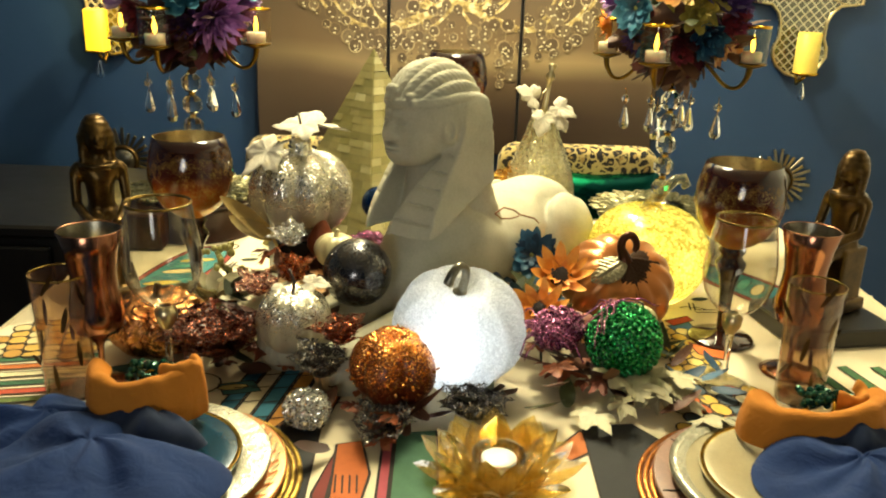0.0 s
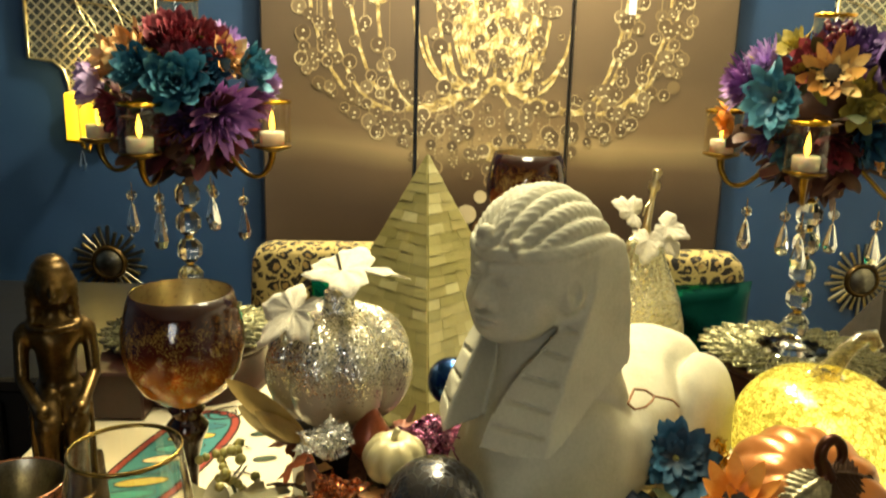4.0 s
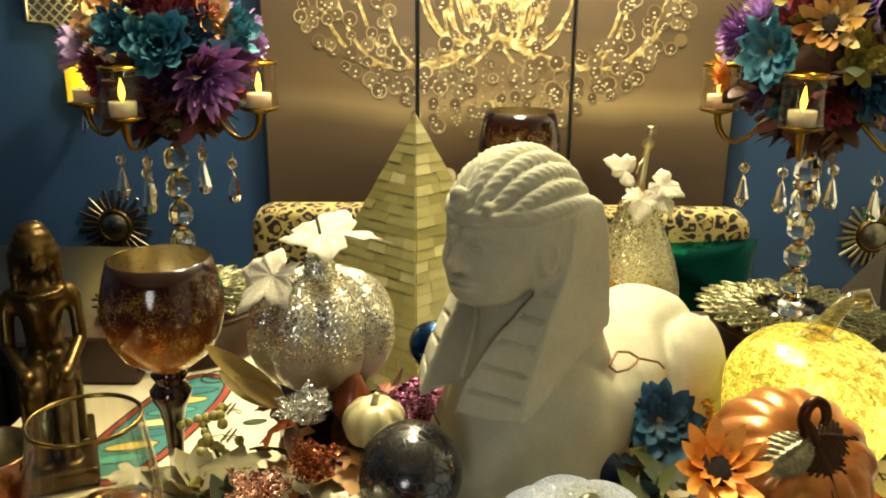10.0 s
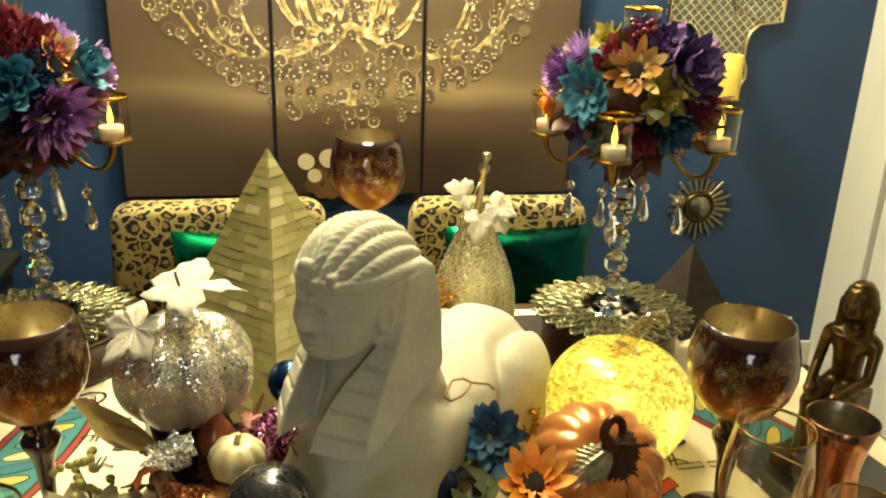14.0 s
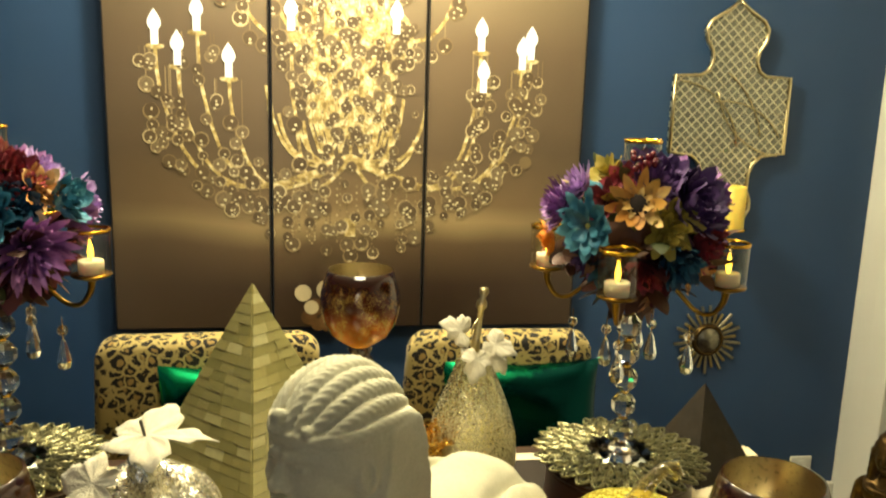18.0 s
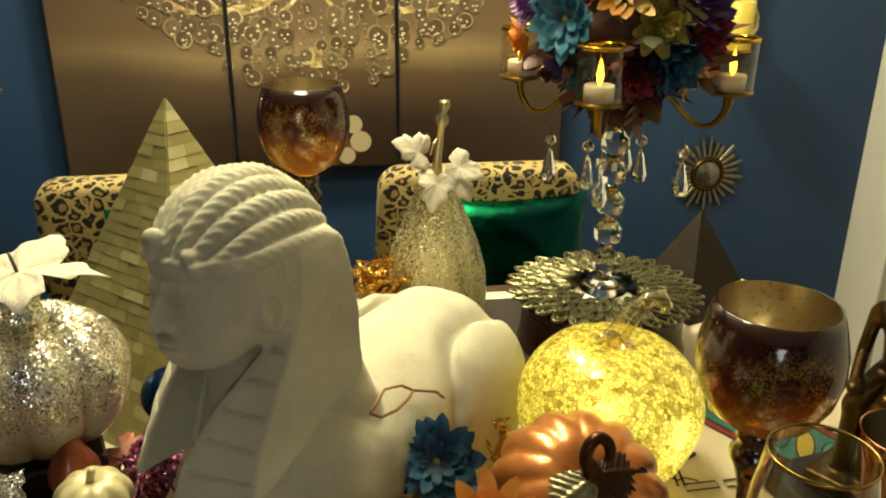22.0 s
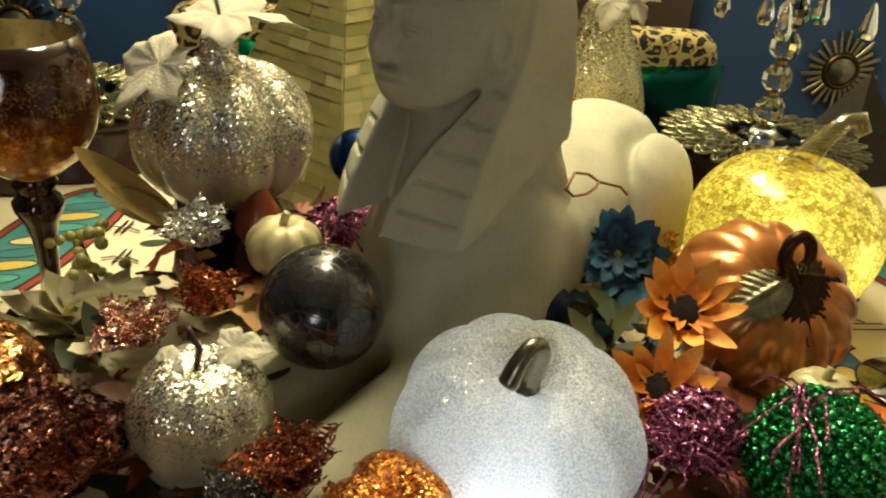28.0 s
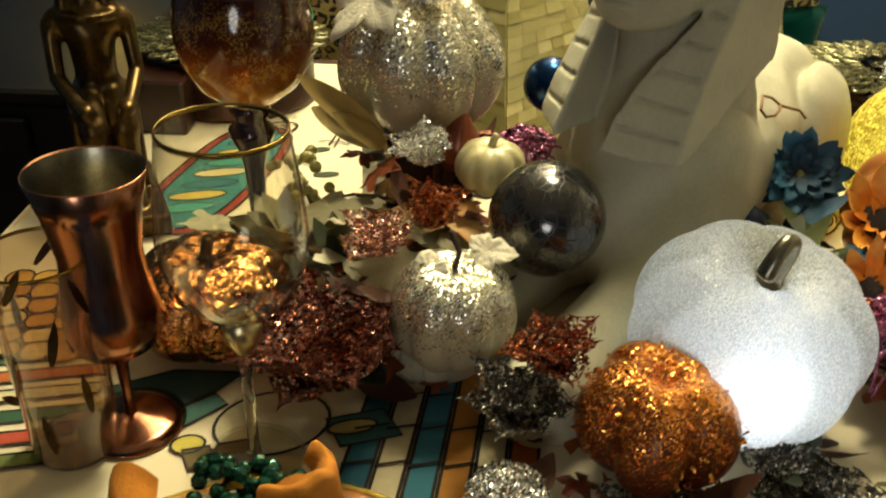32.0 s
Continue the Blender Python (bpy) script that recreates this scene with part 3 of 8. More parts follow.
def chandelier_print():
    """The picture's pieces by ink: lists of flat polygons in the canvas plane."""
    rnd = random.Random(7)
    cx = 0.185
    ink = {"glow": [], "gold": [], "crystal": [], "white": [], "soft": [], "amber": [], "heart": [], "glint": []}

    def stone(px, pz, r):
        rim, heart, glint = gem(px, pz, r * 1.05, rnd)
        ink["crystal"] += rim
        ink["heart"] += heart
        ink["glint"] += glint

    ink["glow"].append(flat([(cx + 0.16 * math.cos(a) * (1 + 0.2 * math.sin(5 * a)), 1.52 + 0.24 * math.sin(a)) for a in [2 * math.pi * i / 40 for i in range(40)]], 1))
    lower = [(-0.36, 1.585), (-0.30, 1.53), (-0.245, 1.625), (-0.16, 1.50), (0.015, 1.635), (0.315, 1.635), (0.565, 1.595), (0.575, 1.475), (0.69, 1.545), (0.715, 1.575)]
    upper = [(-0.14, 1.835), (-0.045, 1.905), (0.09, 1.765), (0.315, 1.90), (0.495, 1.85)]
    for bx, bz in lower + upper:
        top = (bx, bz) in upper
        hub_z = 1.60 if top else 1.20
        dx = bx - cx
        pts = []
        for i in range(15):
            t = i / 14
            px = cx + dx * (0.10 + 0.90 * math.sin(t * math.pi / 2) ** 0.9)
            low = 0.075 if not top else 0.04
            pz = hub_z - low * math.sin(math.pi * min(1, t * 1.3)) + (bz - 0.055 - hub_z) * t ** 3.2
            pts.append((px, pz))
        ink["gold"] += ribbon(pts, 0.0100, 2)
        ink["gold"].append(disc(bx, bz - 0.055, 0.026, 3, 12, 0.3))
        ink["white"] += ribbon([(bx, bz - 0.05), (bx, bz - 0.010)], 0.021, 9)
        ink["white"].append(flat([(bx + 0.019 * math.sin(math.pi * (i / 12) ** 0.7), bz - 0.015 + 0.062 * (i / 12)) for i in range(13)] + [(bx - 0.019 * math.sin(math.pi * (i / 12) ** 0.7), bz - 0.015 + 0.062 * (i / 12)) for i in range(11, 0, -1)], 9))
        for _ in range(4):
            ox = rnd.uniform(-0.05, 0.05)
            drop = rnd.uniform(0.01, 0.13)
            ink["crystal"] += ribbon([(bx + ox, bz - 0.055), (bx + ox, bz - 0.06 - drop)], 0.003, 3)
            stone(bx + ox, bz - 0.075 - drop, rnd.uniform(0.015, 0.022))
        for px, pz in pts[3::2]:
            drop = rnd.uniform(0.02, 0.06)
            ink["crystal"] += ribbon([(px, pz), (px, pz - drop)], 0.003, 3)
            stone(px, pz - drop - 0.018, rnd.uniform(0.016, 0.024))
    for s in range(38):
        t = s / 37
        px = cx - 0.56 + 1.12 * t + rnd.uniform(-0.01, 0.01)
        edge = (abs(t - 0.5) * 2) ** 1.7
        for row in range(4):
            pz = 0.945 + 0.30 * edge + row * 0.058 * (1 - 0.3 * edge) + rnd.uniform(-0.018, 0.018)
            if rnd.random() < 0.72:
                stone(px + rnd.uniform(-0.015, 0.015), pz, rnd.uniform(0.013, 0.023))
    for s in range(30):
        px = cx + rnd.uniform(-0.24, 0.24)
        z0, z1 = rnd.uniform(1.05, 1.2), rnd.uniform(0.95, 1.02)
        n = 12
        for i in range(n):
            ink["crystal"].append(disc(px, z0 + (z1 - z0) * i / n, 0.0036, 4, 6))
    for s in range(95):
        a, r = rnd.uniform(0, 2 * math.pi), rnd.random() ** 0.6
        stone(cx + 0.19 * r * math.cos(a), 1.53 + 0.27 * r * math.sin(a), rnd.uniform(0.008, 0.02))
    for s in range(44):
        a, r = rnd.uniform(0, 2 * math.pi), rnd.random() ** 0.5
        stone(cx + 0.30 * r * math.cos(a), 1.80 + 0.16 * r * math.sin(a), rnd.uniform(0.010, 0.018))
    for s in range(40):
        stone(cx + rnd.gauss(0, 0.10), rnd.uniform(1.14, 1.42), rnd.uniform(0.008, 0.017))
    for i in range(9):
        a = math.pi * (i + 0.5) / 9
        ink["gold"] += ribbon([(cx + 0.02 * math.cos(a), 1.32), (cx + 0.09 * math.cos(a), 1.24), (cx + 0.12 * math.cos(a), 1.33), (cx + 0.10 * math.cos(a), 1.42)], 0.009, 3)
    for i in range(12):
        side = -1 if i % 2 else 1
        reach = 0.05 + 0.018 * i
        base, lift = 1.235 - 0.010 * (i % 3), 0.10 + 0.05 * ((i * 5) % 4)
        ink["gold"] += ribbon([(cx + side * reach * math.sin(t * 1.35), base - 0.05 * math.sin(2.4 * t) + lift * t ** 2.2) for t in [j / 12 for j in range(13)]], 0.010, 4)
    for i in range(7):
        px = cx + 0.026 * (i - 3)
        ink["gold"] += ribbon([(px, 1.33 + 0.012 * abs(i - 3)), (px + 0.010 * (i - 3), 1.58), (px + 0.002 * (i - 3), 1.86)], 0.013, 5)
    ink["gold"] += ribbon([(cx, 1.30), (cx, 2.2)], 0.018, 2)
    ink["gold"].append(flat([(cx - 0.016, 0.99), (cx + 0.016, 0.99), (cx + 0.016, 1.045), (cx - 0.016, 1.045)], 4))
    for px, pz, r in ((0.045, 0.815, 0.026), (0.115, 0.825, 0.03), (0.155, 0.88, 0.02), (0.28, 0.83, 0.026), (0.30, 0.78, 0.03), (0.07, 0.77, 0.022), (0.26, 0.74, 0.024)):
        ink["soft"].append(disc(px, pz, r, 3, 20))
    for i in range(16):
        ink["amber"].append(disc(rnd.uniform(0.03, 0.32), rnd.uniform(0.71, 0.80), rnd.uniform(0.015, 0.035), 2, 16))
    return ink


INKS = {"glow": PRINT_GLOW, "gold": PRINT_GOLD, "crystal": PRINT_CRYSTAL, "white": PRINT_WHITE, "soft": PRINT_SOFT, "amber": PRINT_SEAT, "heart": PRINT_HEART, "glint": PRINT_GLINT}
WORDS = {"glow": "printed glow of the chandelier's heart", "gold": "printed golden arms", "crystal": "printed crystal drops", "white": "printed white candle bulbs", "soft": "printed blurred lights", "amber": "printed amber lights", "heart": "printed shaded crystal hearts", "glint": "printed glints on the crystals"}
drawn = chandelier_print()
for x0, x1 in EDGES:
    panel = thing("canvas_panel", "tall bronze canvas panel printed with part of a chandelier", "wall art", (0, 0, 0), group="chandelier triptych")
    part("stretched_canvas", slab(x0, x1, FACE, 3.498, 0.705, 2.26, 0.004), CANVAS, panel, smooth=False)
    part("seam_edge", merge(slab(x0 - 0.0005, x0 + 0.003, FACE - 0.0035, FACE - 0.001, 0.706, 2.259, 0.0005), slab(x1 - 0.003, x1 + 0.0005, FACE - 0.0035, FACE - 0.001, 0.706, 2.259, 0.0005)), INK, panel, "dark turned edge", smooth=False)
    for key, polys in drawn.items():
        mine = []
        for vs, fs in polys:
            lo, hi = min(v[0] for v in vs), max(v[0] for v in vs)
            if hi > x0 + 0.004 and lo < x1 - 0.004:
                mine.append(([(min(max(v[0], x0 + 0.0035), x1 - 0.0035), v[1], v[2]) for v in vs], fs))
        if mine:
            tagged(part("print", merge(*mine), INKS[key], panel, WORDS[key], smooth=False), kind="stuff")


# ---- chairs ----
k = Mat("leopard_velvet")
warp = k.t.nodes.new("ShaderNodeVectorMath")
warp.operation = "MULTIPLY_ADD"
nz = k.node("ShaderNodeTexNoise", Scale=38.0, Detail=3.0)
k.t.links.new(k.coord.outputs["Object"], nz.inputs["Vector"])
k.t.links.new(nz.outputs["Color"], warp.inputs[0])
warp.inputs[1].default_value = (0.026, 0.026, 0.026)
k.t.links.new(k.coord.outputs["Object"], warp.inputs[2])
d1 = k.voronoi(32, "F1", 0.95, warp.outputs[0]).outputs["Distance"]
d2 = k.voronoi(32, "DISTANCE_TO_EDGE", 0.95, warp.outputs[0]).outputs["Distance"]
brk = k.noise(52, 2)
ring = k.math("MULTIPLY", k.math("MULTIPLY", k.step(d1, 0.20, 0.27), k.math("MULTIPLY", k.step(d1, 0.68, 0.60), k.step(d2, 0.070, 0.11))), k.step(brk, 0.37, 0.42))
inner = k.step(d1, 0.30, 0.2)
col = k.mix(k.math("MULTIPLY", inner, 0.6), k.mix(k.noise(8), lin("a08a50"), lin("b8a468")), lin("8a6226"))
k.set(Base_Color=k.mix(ring, col, lin("140d07")), Roughness=0.85, Sheen_Weight=0.08)
k.bump(k.noise(900, 2), 0.3, 0.0006)
LEOPARD = k.m


def pillow_shape(w, h, d, n=18):
    vs, fs = [], []
    for side in (1, -1):
        for i in range(n + 1):
            for j in range(n + 1):
                u, v = 2 * i / n - 1, 2 * j / n - 1
                t = max(0, (1 - u ** 4) * (1 - v ** 4)) ** 0.5
                pin = 1 - 0.06 * (1 - abs(u)) * v * v - 0.0
                vs.append((u * w / 2 * (1 - 0.05 * (1 - v * v)), side * d / 2 * t * (1 + 0.08 * math.sin(5 * u + 3 * v)), h / 2 + v * h / 2 * (1 - 0.05 * (1 - u * u)) * pin))
    m = (n + 1) ** 2
    for s in (0, 1):
        for i in range(n):
            for j in range(n):
                a = s * m + i * (n + 1) + j
                q = (a, a + n + 1, a + n + 2, a + 1)
                fs.append(q if s == 0 else q[::-1])
    return vs, fs


def cushion_board(w, h, d, r=0.05, n=10):
    """An upholstered board with rounded upper corners, standing on z = 0, facing -y."""
    outline = [(-w / 2, 0)]
    for c, a0 in (((-w / 2 + r, h - r), 180), ((w / 2 - r, h - r), 90)):
        for i in range(n + 1):
            a = math.radians(a0 - 90 * i / n)
            outline.append((c[0] + r * math.cos(a), c[1] + r * math.sin(a)))
    outline.append((w / 2, 0))
    outline = [(x * (1.10 - 0.12 * z / h), z) for x, z in outline]
    vs, fs = [], []
    loops = ((-d / 2, 0.018), (-d / 2 + 0.008, 0.004), (-d / 2 + 0.022, 0), (d / 2 - 0.022, 0), (d / 2 - 0.008, 0.004), (d / 2, 0.018))
    for y, inset in loops:
        for x, z in outline:
            vs.append((x * (1 - 2 * inset / w), y, z * (1 - inset / h)))
    m = len(outline)
    for i in range(len(loops) - 1):
        for j in range(m):
            kk = (j + 1) % m
            fs.append((i * m + j, i * m + kk, (i + 1) * m + kk, (i + 1) * m + j))
    fs.append(tuple(range(m - 1, -1, -1)))
    fs.append(tuple(len(loops) * m - m + j for j in range(m)))
    return vs, fs


def dining_chair(x, w, turn):
    c = thing("dining_chair", "dining chair upholstered in leopard print velvet", "chair", (x, 2.98, 0), turn, "chairs behind the table")
    part("backrest", moved(cushion_board(w, 0.46, 0.075), pose(0, 0.02, 0.385, 6, 0, 0)), LEOPARD, c)
    part("seat", slab(-w / 2, w / 2, -0.46, 0.0, 0.36, 0.47, 0.03), LEOPARD, c)
    l = part("leg", tube([(0, 0, 0.36), (0, 0, 0)], [0.022, 0.014], 10), BLACK_WOOD, c, m=pose(-w / 2 + 0.04, -0.42, 0))
    for px, py in ((w / 2 - 0.04, -0.42), (-w / 2 + 0.04, 0.0), (w / 2 - 0.04, 0.0)):
        again(l, pose(px, py, 0))


dining_chair(-0.165, 0.53, 2)
dining_chair(0.552, 0.475, -1)
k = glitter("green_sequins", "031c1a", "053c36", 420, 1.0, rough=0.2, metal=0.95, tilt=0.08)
# Emerald glint towards the upper left, painted into the sequin colour.
emerald_glint = k.step(k.math("ADD", k.axis(2), k.math("MULTIPLY_ADD", k.noise(9, 3), 0.16, k.math("MULTIPLY", k.axis(0), -0.35))), 0.355, 0.40)
k.set(Base_Color=k.mix(emerald_glint, k.mix(k.noise(12, 3), lin("04302c"), lin("08403c")), lin("16b878")))
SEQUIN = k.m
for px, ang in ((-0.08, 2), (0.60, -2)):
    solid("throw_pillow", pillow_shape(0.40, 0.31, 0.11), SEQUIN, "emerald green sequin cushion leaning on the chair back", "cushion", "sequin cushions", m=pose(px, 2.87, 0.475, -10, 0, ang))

# ---- statues ----
HEAD_TURN = math.radians(-13)


def sphinx_field(X, Y, Z):
    """Distance to a crouching sphinx that looks along +y, its head turned aside; z from the table."""
    BX, BY = X, Y
    twist = HEAD_TURN * np.clip((Z - 0.10) / 0.07, 0, 1)
    c, s = np.cos(twist), np.sin(twist)
    X, Y = BX * c + BY * s, BY * c - BX * s
    ax = np.abs(X)
    at = lambda zs, vs: np.interp(Z, zs, vs)
    # crown of twisted cords
    skull = ell(X, Y, Z, (0, -0.004, 0.350), (0.070, 0.074, 0.076))
    phi = np.arctan2(ax + 0.004, np.maximum(Z - 0.318 + 0.12 * Y, 0.001))
    u = phi / math.radians(11.0)
    cord = np.sqrt(np.abs(np.sin(np.pi * u)))
    strand = np.sin((Y * 1.0 + 0.020 * (u % 1.0)) * 2 * np.pi / 0.0085)
    top = np.clip((Z - 0.366 + 0.10 * Y) / 0.010, 0, 1)
    skull = skull - (0.0078 * (cord - 0.75) + 0.0010 * strand * cord) * top
    # hood with two lappets that come forward over the chest
    wide = at([0.16, 0.19, 0.22, 0.26, 0.30, 0.34, 0.37], [0.080, 0.080, 0.077, 0.073, 0.071, 0.070, 0.066])
    slot = at([0.16, 0.19, 0.21, 0.24, 0.27, 0.30, 0.34], [0.022, 0.025, 0.027, 0.031, 0.040, 0.050, 0.054])
    front = at([0.15, 0.19, 0.21, 0.24, 0.27, 0.30, 0.33, 0.37], [0.110, 0.095, 0.086, 0.066, 0.043, 0.020, 0.005, -0.004])
    lean = at([0.16, 0.24, 0.30, 0.34], [0.80, 0.70, 0.45, 0.30])
    rear = at([0.16, 0.20, 0.25, 0.30, 0.37], [-0.030, -0.050, -0.064, -0.068, -0.058])
    under = 0.176 + 0.62 * np.maximum(0.052 - Y, 0) - Z
    side = np.maximum(ax - wide, 0.80 * (Y - front + lean * np.maximum(ax - 0.028, 0)))
    hood = -soft(-np.maximum(side, np.maximum(rear - Y, under)), -(Z - 0.378), 0.014)
    gap = np.maximum(np.maximum(ax - slot, 0.8 * (front - 0.060 - Y)), Z - 0.366)
    hood = -soft(-hood, gap, 0.006)
    groove = np.clip(np.cos((Z + 0.16 * (ax - 0.04) - 0.012) * 2 * np.pi / 0.0235) * 7 - 6, 0, 1)
    hood = hood + 0.0046 * groove * np.clip((ax - slot - 0.003) / 0.003, 0, 1) * np.clip((Y - front + 0.065) / 0.012, 0, 1) * np.clip((0.345 - Z) / 0.008, 0, 1) * np.clip((wide - 0.004 - ax) / 0.004, 0, 1)
    rim = np.abs(ax - slot - 0.0055) - 0.0012
    hood = hood + 0.0016 * np.clip(-rim / 0.0012, 0, 1) * np.clip((0.30 - Z) / 0.01, 0, 1)
    tail = cap(X * 0.8, Y, Z, (0, -0.055, 0.26), (0, -0.085, 0.17), 0.040, 0.046)
    h = soft(soft(skull, hood, 0.010), tail, 0.03)
    # face
    face = ell(X, Y, Z, (0, 0.018, 0.328), (0.051, 0.053, 0.056))
    cheek = ell(ax, Y, Z, (0.026, 0.040, 0.310), (0.022, 0.022, 0.024))
    chin = ell(X, Y, Z, (0, 0.051, 0.286), (0.022, 0.019, 0.014))
    nose = cap(X, Y, Z, (0, 0.068, 0.342), (0, 0.0765, 0.319), 0.0055, 0.0085)
    wing = ell(ax, Y, Z, (0.0085, 0.0705, 0.3165), (0.0055, 0.0075, 0.0055))
    lips = np.minimum(ell(X, Y, Z, (0, 0.0690, 0.3025), (0.0175, 0.0095, 0.0042)), ell(X, Y, Z, (0, 0.0680, 0.2945), (0.0145, 0.0095, 0.0045)))
    brow = cap(ax, Y, Z, (0.009, 0.0700, 0.3500), (0.036, 0.0530, 0.3500), 0.0060, 0.0045)
    socket = ell(ax, Y, Z, (0.021, 0.0745, 0.3385), (0.0165, 0.0125, 0.0085))
    f = soft(soft(soft(soft(face, cheek, 0.02), chin, 0.018), np.minimum(nose, wing), 0.007), lips, 0.004)
    f = np.maximum(soft(f, brow, 0.009), -socket)
    lid = np.maximum(ell(ax, Y, Z, (0.020, 0.0610, 0.3380), (0.0115, 0.0095, 0.0060)), -(np.abs(Z - 0.3385 + 0.10 * (ax - 0.02)) - 0.0006))
    f = soft(f, lid, 0.002)
    ear = np.maximum(ell(ax, Y, Z, (0.058, 0.014, 0.330), (0.014, 0.013, 0.023)), -ell(ax, Y, Z, (0.0705, 0.019, 0.332), (0.008, 0.008, 0.014)))
    ear = soft(ear, ell(ax, Y, Z, (0.061, 0.020, 0.324), (0.006, 0.005, 0.006)), 0.003)
    f = soft(f, ear, 0.003)
    band = np.maximum(ell(X, Y, Z, (0, -0.003, 0.350), (0.0712, 0.0765, 0.077)), np.abs(Z - 0.3655 + 0.16 * (Y - 0.07)) - 0.0060)
    band = np.maximum(band, -0.01 - Y)
    knob = soft(ell(X, Y, Z, (0.006, 0.069, 0.384), (0.0085, 0.0085, 0.0095)), ell(X, Y, Z, (0.006, 0.074, 0.374), (0.0065, 0.006, 0.006)), 0.004)
    knob = np.maximum(knob, -ell(X, Y, Z, (0.004, 0.081, 0.381), (0.0035, 0.006, 0.004)))
    knot = np.minimum(ell(X, Y, Z, (-0.0285, 0.0605, 0.377), (0.0065, 0.0065, 0.0060)), ell(X, Y, Z, (-0.0345, 0.0610, 0.3695), (0.0045, 0.0055, 0.0045)))
    head = soft(soft(h, soft(f, band, 0.003), 0.0025), np.minimum(knob, knot), 0.003)
    # neck, chest, arms and body
    X, Y = BX, BY
    ax = np.abs(X)
    neck = cap(X, Y, Z, (0, -0.012, 0.18), (0, 0.000, 0.29), 0.042, 0.038)
    chest = cap(X * 0.86, Y, Z, (0, -0.002, 0.172), (0, 0.022, 0.075), 0.048, 0.060)
    shoulder = cap(ax, Y, Z, (0.050, -0.045, 0.150), (0.060, 0.005, 0.060), 0.040, 0.042)
    torso = cap(X * 0.93, Y, Z * 1.0, (0, -0.050, 0.103), (0, -0.300, 0.106), 0.090, 0.094)
    haunch = ell(ax, Y, Z, (0.060, -0.282, 0.080), (0.063, 0.116, 0.106))
    foot = cap(ax, Y, Z, (0.092, -0.30, 0.022), (0.095, -0.19, 0.020), 0.026, 0.022)
    arm = brick(ax, Y, Z + 0.10 * (Y - 0.05), (0.058, 0.120, 0.042), (0.038, 0.135, 0.043), 0.032)
    paw = ell(ax, Y, Z, (0.057, 0.248, 0.034), (0.037, 0.042, 0.038))
    paw = paw + 0.0030 * np.clip(np.cos((ax - 0.057) * 2 * np.pi / 0.019) * 3 - 2, 0, 1) * np.clip((Y - 0.235) / 0.02, 0, 1)
    body = soft(soft(soft(chest, neck, 0.03), shoulder, 0.04), soft(torso, arm, 0.03), 0.035)
    body = soft(body, paw, 0.014)
    seam = 0.0100 * np.exp(-((body - haunch) / 0.0055) ** 2) * np.clip((Z - 0.03) / 0.02, 0, 1) * np.clip((0.205 - Z) / 0.03, 0, 1) * np.clip((Y + 0.370) / 0.05, 0, 1)
    body = soft(body, haunch, 0.004) + seam
    body = soft(body, foot, 0.008)
    d = soft(body, head, 0.004)
    d = d + 0.00015 * np.sin(X * 310 + 1) * np.sin(Y * 270) * np.sin(Z * 330) + 0.0008 * np.sin(X * 83 + 2 * np.sin(Z * 61)) * np.sin(Y * 71 + 1) * np.sin(Z * 94)
    return np.maximum(d, -Z)


SPHINX_M = pose(0.128, 1.772, 0.7602, 0, 0, 142)
solid("sphinx_statue", blob_surface(sphinx_field, (-0.135, -0.44, -0.006), (0.135, 0.31, 0.438), 0.0021, firm=0.18), STONE, "cream cast stone sphinx statue with a striped headdress", "statue", m=SPHINX_M)


